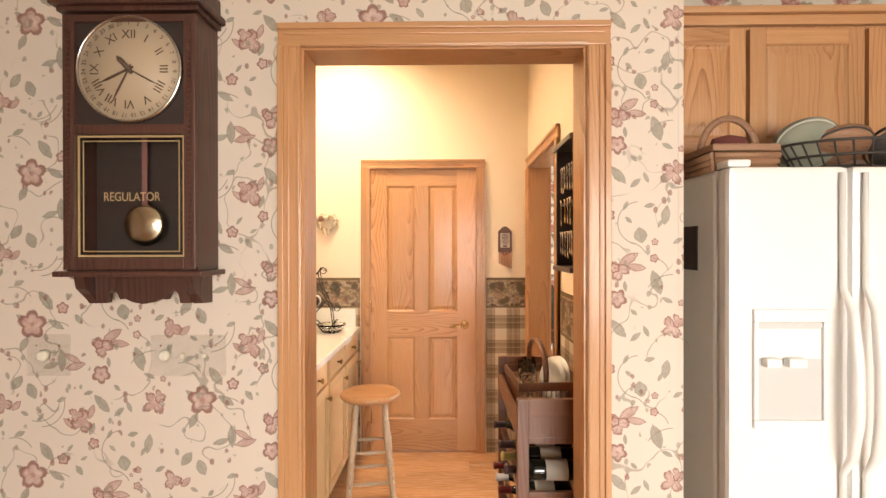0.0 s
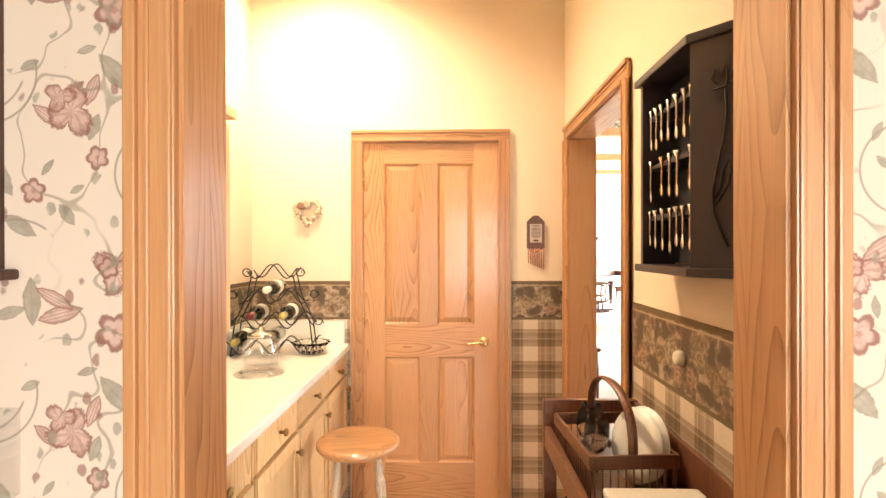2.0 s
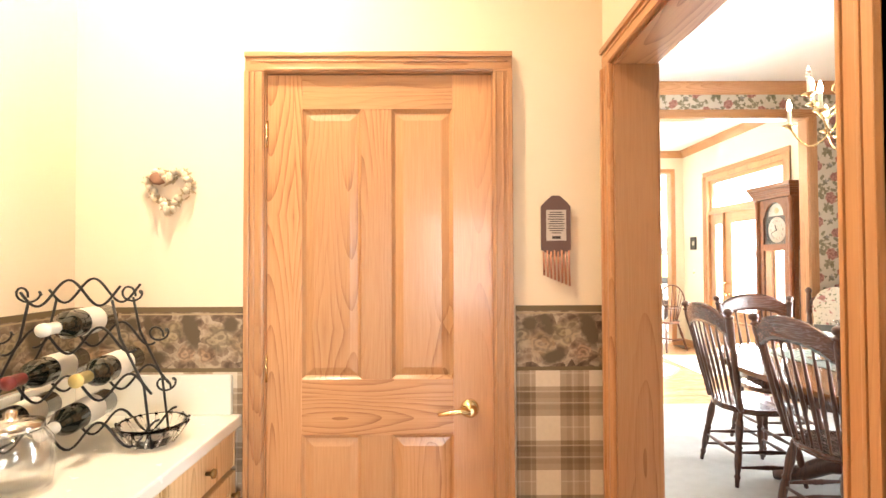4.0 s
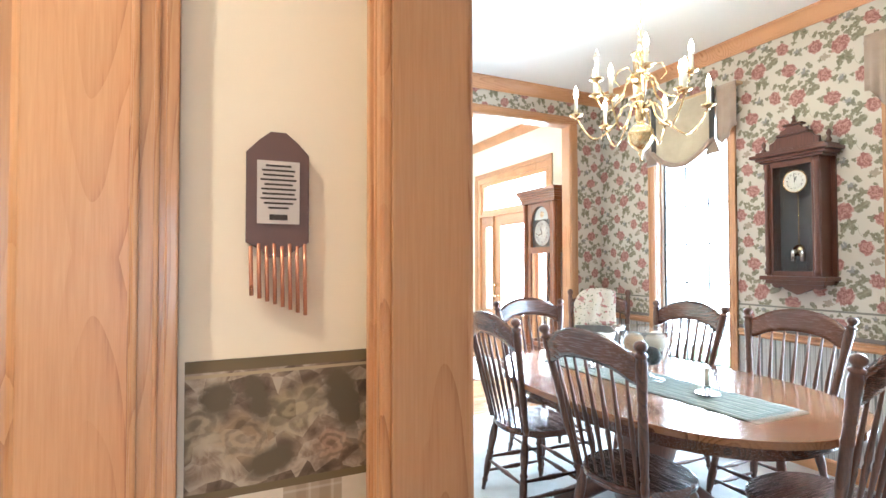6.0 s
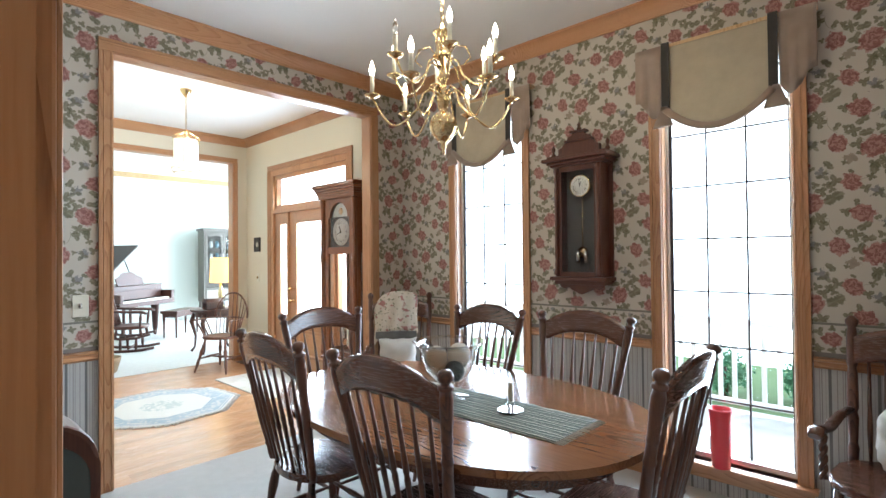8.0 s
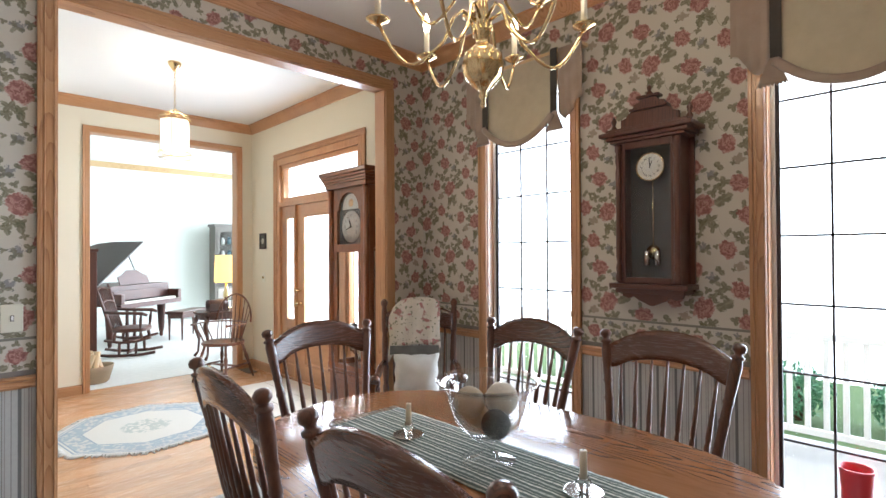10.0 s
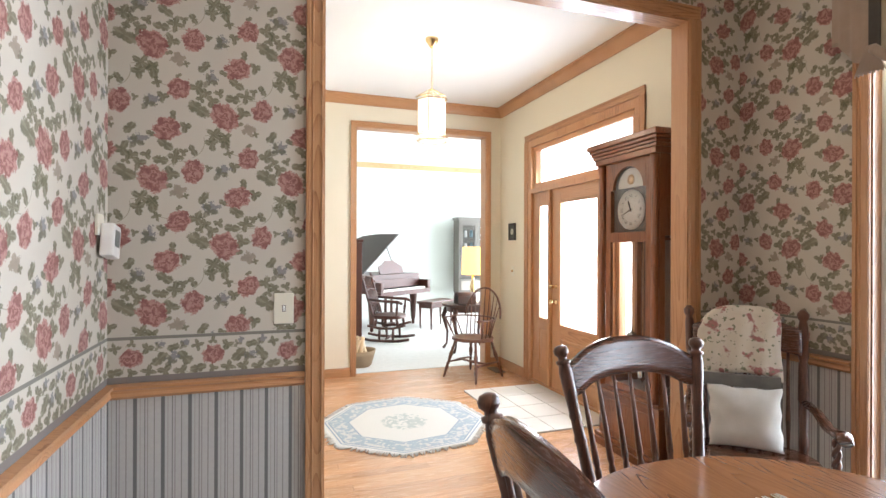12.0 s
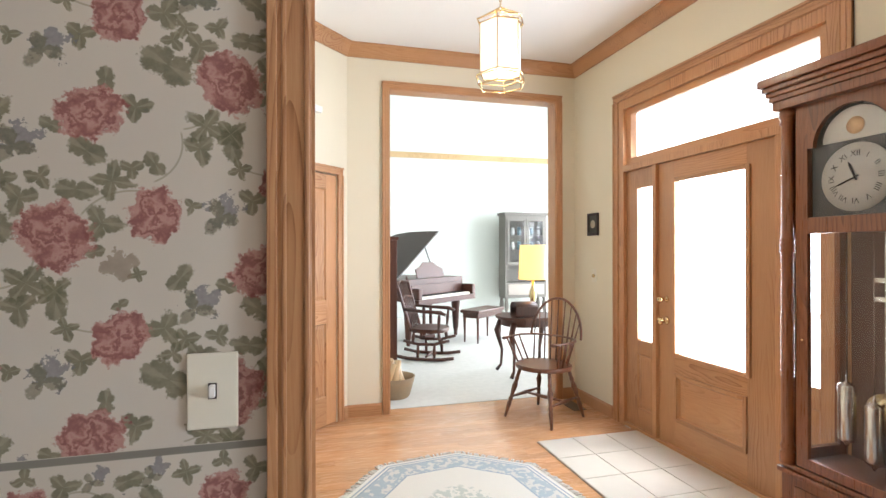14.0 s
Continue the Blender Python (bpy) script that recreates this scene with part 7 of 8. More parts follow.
def sheer(m, share):
    """Lets light through a cloth, from behind."""
    t = m.node_tree
    tl2, mx = t.nodes.new("ShaderNodeBsdfTranslucent"), t.nodes.new("ShaderNodeMixShader")
    b_ = t.nodes["Principled BSDF"]
    t.links.new(b_.inputs["Base Color"].links[0].from_socket, tl2.inputs[0])
    mx.inputs[0].default_value = share
    t.links.new(b_.outputs[0], mx.inputs[1])
    t.links.new(tl2.outputs[0], mx.inputs[2])
    t.links.new(mx.outputs[0], t.nodes["Material Output"].inputs[0])
    return m


tan_cloth = sheer(cloth("valance_tan", (0.52, 0.44, 0.31), (0.58, 0.50, 0.36)), 0.10)
tan_mauve = sheer(cloth("valance_lining", (0.38, 0.285, 0.22), (0.44, 0.34, 0.265)), 0.08)
grey_band = cloth("valance_band", (0.055, 0.05, 0.045), (0.08, 0.07, 0.062))


def valance(y0, y1):
    """A swagged balloon valance with two dark bands, hung on the window wall."""
    w = y1 - y0
    r = thing("window_valance", "tan swagged fabric valance with two dark grey bands", "valance", (4.07, (y0 + y1) / 2, 0), -90, group="valances over the windows")
    h = w / 2
    bx_ = h - 0.195
    n = 40
    grid = []
    for j in range(15):
        v = j / 14
        row = []
        for i in range(n + 1):
            x = -bx_ + 2 * bx_ * i / n
            u = x / bx_
            drop = 0.42 + 0.155 * (1 - u * u)
            fold = 0.018 * math.sin(v * 9 + u * u * 3.0) * v * (1 - u * u) + 0.03 * v * (1 - u * u)
            row.append((x, -fold - 0.012 * v, 2.785 - drop * v))
        grid.append(row)
    part("swag", solid_sheet(grid, 0.004), tan_cloth, r)
    hem = [(-bx_ + 2 * bx_ * i / n, -0.045 - 0.012 * (1 - (2 * i / n - 1) ** 2), 2.785 - 0.42 - 0.152 * (1 - (2 * i / n - 1) ** 2)) for i in range(n + 1)]
    part("hem", tube(hem, 0.014, 7, None, 1.6), tan_mauve, r)
    for s in (-1, 1):
        part("band", boxes((s * bx_ - 0.024, s * bx_ + 0.024, -0.030, -0.022, 2.365, 2.79, 0.002)), grey_band, r, "dark grey fabric band")
        grid = []
        for j in range(9):
            v = j / 8
            grid.append([(s * (bx_ + 0.024 + (h - bx_ - 0.024) * i / 10), -0.012 - 0.012 * math.sin(i * 1.9) * v, 2.785 - (0.40 + 0.06 * math.sin(i * 0.5)) * v) for i in range(11)])
        part("tail", solid_sheet(grid, 0.004), tan_mauve, r)
        # pleated fan hanging from the foot of the band
        fan = []
        for j in range(7):
            v = j / 6
            fan.append([(s * (bx_ + 0.012) + (0.016 + 0.052 * v) * u, -0.034 - 0.012 * v * (i % 2), 2.385 - 0.135 * v + 0.010 * v * (i % 2)) for i, u in enumerate([-1 + k / 8 for k in range(17)])])
        b = solid_sheet(fan, 0.003)
        part("pleat_tuft", b, tan_mauve, r)
    part("board", boxes((-h, h, -0.008, 0.066, 2.765, 2.785)), pale_z, r)


valance(5.43, 6.40)
valance(3.63, 4.60)


def spindle_armchair(name, label, at, rz, cover=None):
    """A high-backed armed chair, front towards -y."""
    r = thing(name, label, "armchair", at, rz)
    part("seat", slab(oval(0.275, 0.25, 36, 3.2), 0.41, 0.445, 0.012), dark_x, r)
    post = [(0, 0.020), (0.10, 0.024), (0.13, 0.018), (0.30, 0.024), (0.34, 0.018), (0.37, 0.025), (0.60, 0.022), (0.64, 0.017), (0.67, 0.024), (0.88, 0.022), (0.92, 0.017), (0.94, 0.026), (0.97, 0.028), (1, 0.012)]
    for s in (-1, 1):
        part("back_post", turned((s * 0.245, 0.215, 0.42), (s * 0.265, 0.325, 1.13), post), dark_z, r)
        part("arm", tube([(s * 0.258, 0.26, 0.675), (s * 0.275, 0.12, 0.665), (s * 0.285, -0.02, 0.635), (s * 0.285, -0.14, 0.65), (s * 0.285, -0.22, 0.665), (s * 0.285, -0.255, 0.645)], [0.022, 0.024, 0.026, 0.028, 0.034, 0.026], 10, None, 0.7), dark_x, r)
        b = bmesh.new()
        for k in range(2):
            tube([(s * 0.272 + 0.010 * math.cos(t * 1.0 + math.pi * k), -0.185 + 0.010 * math.sin(t * 1.0 + math.pi * k), 0.445 + 0.2 * t / 14) for t in range(15)], 0.010, 7, b)
        part("arm_support", b, dark_z, r, "rope-twisted arm support")
        for sy in (-1, 1):
            part("leg", turned((s * 0.255, sy * 0.225, 0.0), (s * 0.215, sy * 0.185, 0.415), [(0, 0.014), (0.2, 0.020), (0.3, 0.015), (0.6, 0.024), (0.8, 0.018), (1, 0.020)]), dark_z, r)
        part("side_stretcher", turned((s * 0.24, -0.215, 0.17), (s * 0.24, 0.215, 0.17), [(0, 0.008), (0.5, 0.014), (1, 0.008)], 8), dark_z, r)
    for z in (0.20, 0.12):
        part("front_stretcher", turned((-0.24, -0.212, z), (0.24, -0.212, z), [(0, 0.008), (0.5, 0.014), (1, 0.008)], 8), dark_z, r)
    grid = []
    for k in range(17):
        x = -0.25 + 0.5 * k / 16
        u = abs(x) / 0.25
        hi, lo_ = 1.03 + 0.06 * (1 - u ** 2), 0.90 + 0.03 * (1 - u ** 2)
        grid.append([(x, 0.27 + 0.08 * ((lo_ + (hi - lo_) * j / 4) - 0.8) + 0.02 * (1 - u * u), lo_ + (hi - lo_) * j / 4) for j in range(5)])
    part("crest_rail", solid_sheet(grid, 0.022), dark_x, r)
    for k in range(7):
        x = -0.18 + 0.06 * k
        part("spindle", turned((x, 0.215, 0.44), (x * 1.08, 0.30, 0.92), [(0, 0.007), (0.3, 0.012), (0.5, 0.009), (1, 0.007)], 8), dark_z, r)
    return r


spindle_armchair("spindle_armchair", "dark wooden armchair with rope-twisted arm supports by the window", (3.72, 3.29, 0), -97)
fur = cloth("white_fleece", (0.62, 0.61, 0.57), (0.72, 0.71, 0.67), 160.0)
fc = thing("fleece_cushion", "white fleecy cushion on the armchair", "cushion", (3.76, 3.22, 0.448))
b = bmesh.new()
bmesh.ops.create_icosphere(b, subdivisions=4, radius=1.0)
for v in b.verts:
    q = v.co.copy()
    v.co = Vector((0.085 * q.x + 0.10 * (q.z * 0.5), 0.19 * math.copysign(abs(q.y) ** 0.7, q.y), 0.17 + 0.17 * math.copysign(abs(q.z) ** 0.7, q.z)))
    v.co += q * 0.014 * noise.noise(v.co * 40)
for f in b.faces:
    f.smooth = True
part("cover", b, fur, fc)

spindle_armchair("corner_rocker", "dark wooden armchair in the corner draped with a floral shawl", (3.61, 6.45, 0), -42)
shawl_g = G("shawl_cloth")
n1, n2 = shawl_g.noise(shawl_g.local(), 16.0, 3.0), shawl_g.noise(shawl_g.local(), 45.0, 3.0)
sc = shawl_g.ramp(n1, [(0.40, (0.58, 0.52, 0.42)), (0.56, (0.60, 0.54, 0.45)), (0.62, (0.34, 0.15, 0.14)), (0.72, (0.42, 0.22, 0.19))])
sc = shawl_g.mix(shawl_g.step(n2, 0.60, 0.66), sc, (0.20, 0.21, 0.14))
shawl_cloth = shawl_g.out(sc, 0.95, 0, 0, 0.1)
sh = thing("floral_shawl", "cream floral shawl draped over the corner chair back", "shawl", (3.61, 6.45, 0), -42)
grid = []
for j in range(22):
    v = j / 21
    row = []
    for i in range(17):
        x = -0.225 + 0.38 * i / 16
        top = 1.115 - 0.10 * (x / 0.22) ** 4 + 0.02 * (1 - (x / 0.22) ** 2)
        if v < 0.3:
            a = v / 0.3
            p = (x, 0.365 - 0.03 * a, top - 0.16 * (1 - a))
        elif v < 0.42:
            a = (v - 0.3) / 0.12
            p = (x, 0.335 - 0.075 * a, top + 0.012 * math.sin(a * math.pi))
        else:
            a = (v - 0.42) / 0.58
            p = (x * (1 + 0.02 * math.sin(9 * a)), 0.26 - 0.055 * a + 0.006 * math.sin(i * 1.2 + 3 * a), top - 0.33 * a)
        row.append(p)
    grid.append(row)
part("cloth", solid_sheet(grid, 0.006), shawl_cloth, sh)
part("dark_fringe", boxes((-0.215, 0.145, 0.188, 0.200, 0.735, 0.80, 0.003)), cloth("grey_stripe", (0.10, 0.10, 0.09), (0.20, 0.19, 0.17), 120.0), sh)
pw = thing("white_pillow", "square white ruffled pillow standing on the corner chair seat", "pillow", (3.61, 6.45, 0.448), -42)
b = bmesh.new()
for side in (1, -1):
    grid = []
    for j in range(21):
        v = -1 + j / 10
        row = []
        for i in range(21):
            u = -1 + i / 10
            puff = max(0.0, (1 - u ** 4) * (1 - v ** 4)) ** 0.6
            x = -0.02 + u * (0.165 - 0.010 * (1 - v * v)) + 0.004 * math.sin(9 * v) * u
            z = 0.150 + v * (0.148 - 0.010 * (1 - u * u)) + (0.004 * math.sin(8 * u) if v > 0.5 else 0)
            row.append((x, 0.10 + side * puff * (0.052 + 0.010 * noise.noise(Vector((x * 9, z * 9, side)))) + 0.07 * (v + 1) / 2, z))
        grid.append(row)
    sheet(grid, b)
bmesh.ops.remove_doubles(b, verts=b.verts, dist=0.0005)
bmesh.ops.recalc_face_normals(b, faces=b.faces)
for f in b.faces:
    f.smooth = True
part("cover", b, cloth("pillow_white", (0.60, 0.58, 0.53), (0.70, 0.68, 0.63), 300.0), pw)

rv = thing("red_tumbler", "tall red plastic tumbler standing on the window sill", "tumbler", (4.095, 4.135, 0.181))
part("cup", lathe([(0.046, 0), (0.050, 0.004), (0.062, 0.30), (0.066, 0.335), (0.066, 0.350), (0.062, 0.350), (0.058, 0.31), (0.046, 0.012), (0.001, 0.010)], 32, cap=False), plain("red_plastic", (0.62, 0.03, 0.045), 0.35, 0, 0.2, 0.03), rv)

th = thing("thermostat", "white wall thermostat with a grey display", "thermostat", (0.815, 6.88, 1.41), 90)
part("plate", boxes((-0.055, 0.02, -0.012, -0.0005, 0.075, 0.155, 0.004)), ivory, th)
lean = Matrix.Translation((0.01, 0, 0.06)) @ Matrix.Rotation(radians(11), 4, "Y") @ Matrix.Translation((0, 0, -0.06))
b = boxes((-0.048, 0.048, -0.058, -0.013, -0.01, 0.115, 0.007))
bmesh.ops.transform(b, matrix=lean, verts=b.verts)
hs = part("housing", b, white_enamel, th)
b = boxes((-0.028, 0.028, -0.0595, -0.0575, 0.030, 0.092))
bmesh.ops.transform(b, matrix=lean, verts=b.verts)
part("display", b, plain("lcd", (0.10, 0.11, 0.10), 0.3), hs)
sw = thing("light_switch", "ivory single light switch plate on the rose wallpaper", "light switch", (1.484, 6.986, 1.175))
part("plate", boxes((-0.042, 0.042, -0.007, -0.0005, -0.067, 0.067, 0.003)), ivory, sw)
part("toggle", boxes((-0.005, 0.005, -0.020, -0.006, -0.010, 0.012, 0.002)), white_enamel, sw)
part("slot", boxes((-0.007, 0.007, -0.0082, -0.0068, -0.014, 0.014)), dark_box, sw)

ht = thing("hall_table", "narrow dark table against the dining room wall", "table", (0.925, 4.40, 0))
part("tabletop", boxes((-0.085, 0.075, -0.22, 0.22, 0.775, 0.800, 0.004)), mahog_z, ht)
part("apron", boxes((-0.075, 0.062, -0.20, 0.20, 0.70, 0.775, 0.002)), mahog_z, ht)
for x in (-0.065, 0.052):
    for y in (-0.19, 0.19):
        part("leg", turned((x, y, 0.0), (x, y, 0.70), [(0, 0.012), (0.1, 0.016), (0.5, 0.014), (0.8, 0.020), (1, 0.020)], 10), mahog_z, ht)
mc = thing("mantel_clock", "arched dark mantel clock with grey-green glass", "clock", (0.912, 4.34, 0.80))
arch = [(-0.078, 0), (0.078, 0), (0.078, 0.31)] + [(0.078 * math.cos(t), 0.31 + 0.078 * math.sin(t)) for t in [math.pi * k / 14 for k in range(1, 14)]] + [(-0.078, 0.31)]
part("case", slab([(x, z) for x, z in arch], -0.06, 0.06, 0.008, None, pose(0, 0, 0, 90)), mahog_z, mc)
part("glass_front", slab([(x * 0.80, 0.02 + z * 0.86) for x, z in arch], 0.0605, 0.063, 0, None, pose(0, 0, 0, 90)), plain("green_glass", (0.06, 0.08, 0.08), 0.08, 0, 0.8), mc)
cs = thing("brass_candlestick", "dark turned candlestick with brass rings", "candlestick", (0.905, 4.52, 0.80))
part("stem", lathe([(0.05, 0), (0.055, 0.01), (0.02, 0.03), (0.018, 0.10), (0.030, 0.14), (0.016, 0.18), (0.016, 0.28), (0.028, 0.32), (0.014, 0.36), (0.030, 0.42), (0.030, 0.44), (0.010, 0.445)], 20), mahog_z, cs)
for z in (0.16, 0.34):
    part("brass_ring", lathe([(0.018, z), (0.027, z + 0.004), (0.027, z + 0.010), (0.018, z + 0.014)], 20, cap=False), brass, cs)

# ---- foyer things ----
gc = thing("grandfather_clock", "tall cherry grandfather clock with a moon dial and glass door", "grandfather clock", (4.139, 7.548, 0), -90)
H0 = -0.375   # front plane
part("plinth", boxes((-0.345, 0.345, H0 - 0.035, 0, 0.0, 0.055, 0.008), (-0.335, 0.335, H0 - 0.025, 0, 0.055, 0.09, 0.010)), cherry_z, gc)
part("base", boxes((-0.305, 0.305, H0 + 0.0, 0, 0.09, 0.40, 0.004)), cherry_z, gc)
part("base_panel", boxes((-0.24, 0.24, H0 - 0.008, H0, 0.14, 0.36, 0.006)), cherry_z, gc)
part("waist_moulding", boxes((-0.32, 0.32, H0 - 0.015, 0, 0.40, 0.425, 0.006), (-0.305, 0.305, H0 - 0.004, 0, 0.425, 0.45, 0.006)), cherry_z, gc)
part("back", boxes((-0.285, 0.285, -0.02, 0, 0.45, 2.05)), plain("clock_inside", (0.11, 0.05, 0.03), 0.5), gc)
for s in (-1, 1):
    part("corner_post", boxes((s * 0.2875 - 0.0125, s * 0.2875 + 0.0125, H0 + 0.012, H0 + 0.05, 0.45, 2.06), (s * 0.2875 - 0.0125, s * 0.2875 + 0.0125, -0.06, -0.02, 0.45, 2.06), (s * 0.2875 - 0.0125, s * 0.2875 + 0.0125, H0 + 0.05, -0.06, 1.53, 2.06), (s * 0.2875 - 0.0125, s * 0.2875 + 0.0125, H0 + 0.05, -0.06, 0.45, 0.50)), cherry_z, gc)
    part("side_glass", boxes((s * 0.2875 - 0.002, s * 0.2875 + 0.002, H0 + 0.05, -0.06, 0.50, 1.53)), clear, gc)
    part("column", turned((s * 0.272, H0 - 0.004, 0.45), (s * 0.272, H0 - 0.004, 2.055), [(0, 0.032), (0.03, 0.032), (0.035, 0.024), (0.05, 0.030), (0.06, 0.024), (0.30, 0.026), (0.55, 0.024), (0.595, 0.024), (0.60, 0.032), (0.61, 0.026), (0.615, 0.033), (0.625, 0.026), (0.63, 0.032), (0.64, 0.024), (0.90, 0.022), (0.955, 0.022), (0.96, 0.030), (0.97, 0.024), (0.98, 0.033), (1, 0.033)], 18), cherry_z, gc)
dr = part("door", boxes((-0.235, -0.180, H0, H0 + 0.022, 0.455, 2.055, 0.003), (0.180, 0.235, H0, H0 + 0.022, 0.455, 2.055, 0.003), (-0.180, 0.180, H0, H0 + 0.022, 0.455, 0.50, 0.003), (-0.180, 0.180, H0, H0 + 0.022, 1.49, 1.56, 0.003)), cherry_z, gc)
arc_pts = [(-0.180, 2.055), (-0.180, 1.86), (-0.155, 1.86)] + [(-0.155 * math.cos(t), 1.86 + 0.155 * math.sin(t)) for t in [math.pi * k / 20 for k in range(1, 20)]] + [(0.155, 1.86), (0.180, 1.86), (0.180, 2.055)]
part("arched_rail", slab(arc_pts[::-1], -H0 - 0.022, -H0, 0.0, None, pose(0, 0, 0, 90)), cherry_z, dr)
part("door_glass", boxes((-0.180, 0.180, H0 + 0.008, H0 + 0.011, 0.50, 1.49)), clear, dr)
part("dial_glass", boxes((-0.180, 0.180, H0 + 0.008, H0 + 0.011, 1.56, 2.03)), clear, dr)
part("dial_plate", boxes((-0.185, 0.185, H0 + 0.036, H0 + 0.046, 1.55, 2.05)), plain("dial_plate", (0.06, 0.055, 0.055), 0.4, 0.3), gc)
moon_dial = plain("moon_dial", (0.52, 0.51, 0.48), 0.45, 0, 0, 0.05)
ring_dial(gc, 0.0, 1.715, 0.140, moon_dial, ((338, 0.50, 0.004), (248, 0.62, 0.003)), y=H0 + 0.034)
part("moon_arch", slab([(0.135 * math.cos(t), 1.87 + 0.135 * math.sin(t)) for t in [math.pi * k / 20 for k in range(21)]], -H0 - 0.035, -H0 - 0.031, 0, None, pose(0, 0, 0, 90)), moon_dial, gc)
part("moon_disc", lathe([(0.035, 0), (0.035, 0.003), (0.001, 0.004)], 24, None, pose(0.0, H0 + 0.031, 1.925, 90)), plain("moon_gold", (0.60, 0.40, 0.22), 0.4), gc)
part("dial_wall", boxes((-0.275, 0.275, H0 + 0.065, -0.02, 1.50, 1.515)), cherry_z, gc)
for k, (x, z) in enumerate(((-0.11, 0.60), (0.0, 0.54), (0.11, 0.60))):
    part("weight", lathe([(0.004, z - 0.03), (0.012, z - 0.012), (0.032, z), (0.034, z + 0.01), (0.034, z + 0.23), (0.030, z + 0.24), (0.006, z + 0.25), (0.004, z + 0.28)], 22, None, pose(x, H0 + 0.13, 0)), steel, gc)
    part("cable", tube([(x, H0 + 0.13, z + 0.27), (x, H0 + 0.13, 1.50)], 0.0015, 5), steel, gc)
part("pendulum", boxes((-0.012, 0.012, H0 + 0.21, H0 + 0.214, 0.75, 1.49), (-0.05, 0.05, H0 + 0.208, H0 + 0.216, 1.28, 1.30), (-0.05, 0.05, H0 + 0.208, H0 + 0.216, 1.20, 1.22)), steel, gc)
part("pendulum_bob", lathe([(0.085, 0), (0.088, 0.006), (0.001, 0.014)], 36, None, pose(0, H0 + 0.21, 0.73, 90)), brass, gc)
part("frieze", boxes((-0.315, 0.315, H0 - 0.040, 0, 2.055, 2.095, 0.003)), cherry_z, gc)
for row in ((-0.328, 0.328, H0 - 0.050, 0, 2.095, 2.118, 0.005), (-0.338, 0.338, H0 - 0.058, 0, 2.118, 2.140, 0.006), (-0.350, 0.350, H0 - 0.070, 0, 2.140, 2.165, 0.008), (-0.362, 0.362, H0 - 0.082, 0, 2.165, 2.205, 0.006)):
    part("cornice_moulding", boxes(row), cherry_z, gc)
part("keyhole", lathe([(0.006, 0), (0.004, 0.003)], 10, None, pose(-0.205, H0, 1.02, 90)), brass, gc)

rg = G("rug_pile")
lc = rg.local()
sp_ = rg.n("SeparateXYZ")
rg.put(sp_.inputs[0], lc)
ax, ay = rg.math("ABSOLUTE", sp_.outputs[0]), rg.math("ABSOLUTE", sp_.outputs[1])
di = rg.math("MULTIPLY", rg.math("ADD", ax, ay), 0.7071)
oc = rg.math("MAXIMUM", rg.math("MAXIMUM", ax, ay), di)
fl, fn = rg.noise(lc, 26.0, 3.0), rg.noise(lc, 70.0, 3.0)
cream, blue, sage = (0.66, 0.64, 0.58), (0.36, 0.42, 0.46), (0.46, 0.49, 0.45)
c0 = rg.mix(rg.step(rg.math("ABSOLUTE", rg.math("SUBTRACT", oc, 0.50)), 0.065, 0.075), rg.mix(rg.step(fl, 0.50, 0.56), blue, (0.58, 0.57, 0.53)), cream)
c0 = rg.mix(rg.math("MULTIPLY", rg.math("SUBTRACT", 1.0, rg.step(oc, 0.17, 0.20)), rg.step(fl, 0.46, 0.52)), c0, sage)
for at in (0.425, 0.575, 0.60):
    c0 = rg.mix(rg.math("SUBTRACT", 1.0, rg.step(rg.math("ABSOLUTE", rg.math("SUBTRACT", oc, at)), 0.004, 0.008)), c0, (0.30, 0.36, 0.42))
rg.bump(rg.noise(lc, 500.0, 2.0), 0.6, 0.004)
rug_mat = rg.out(c0, 0.95, 0, 0, 0.1)
ru = thing("octagonal_rug", "fringed octagonal rug in cream, blue and sage", "rug", (2.485, 8.715, 0.0), 8)
R8 = 0.63 / math.cos(math.pi / 8)
part("rug_field", slab([(R8 * math.cos(math.pi / 8 + math.pi / 4 * k), R8 * math.sin(math.pi / 8 + math.pi / 4 * k)) for k in range(8)], 0.0, 0.012, 0.003), rug_mat, ru)
b = bmesh.new()
for k in range(220):
    t = 2 * math.pi * k / 220
    rr = 0.63 / math.cos((t + math.pi / 8) % (math.pi / 4) - math.pi / 8)
    j = random.uniform(-0.04, 0.04)
    L = random.uniform(0.035, 0.055)
    tube([(rr * 0.985 * math.cos(t), rr * 0.985 * math.sin(t), 0.007), ((rr + L * 0.6) * math.cos(t + j * 0.5), (rr + L * 0.6) * math.sin(t + j * 0.5), 0.009), ((rr + L) * math.cos(t + j), (rr + L) * math.sin(t + j), 0.004)], [0.006, 0.007, 0.003], 5, b)
tagged(part("fringe", b, cloth("rug_fringe", (0.64, 0.62, 0.57)), ru), kind="stuff")

# the panes emit on their own, in place of bulb light passing through them
pane_glow = glow("pane_glow", (1.0, 0.95, 0.86), 1.3)
pn = thing("hanging_lantern", "hexagonal brass and glass foyer lantern, lit", "pendant lamp", (2.68, 8.61, 0.01))
part("ceiling_cup", lathe([(0.010, 3.075), (0.030, 3.100), (0.050, 3.130), (0.055, 3.145), (0.055, 3.154)], 24), brass, pn)
b = bmesh.new()
for k in range(10):
    z = 2.76 + 0.0345 * k
    tube([(0.008 * math.cos(t) * (k % 2), 0.008 * math.cos(t) * (1 - k % 2), z + 0.022 * math.sin(t)) for t in [2 * math.pi * i / 10 for i in range(11)]], 0.0022, 5, b, cap=False)
part("chain", b, brass, pn)
b = bmesh.new()
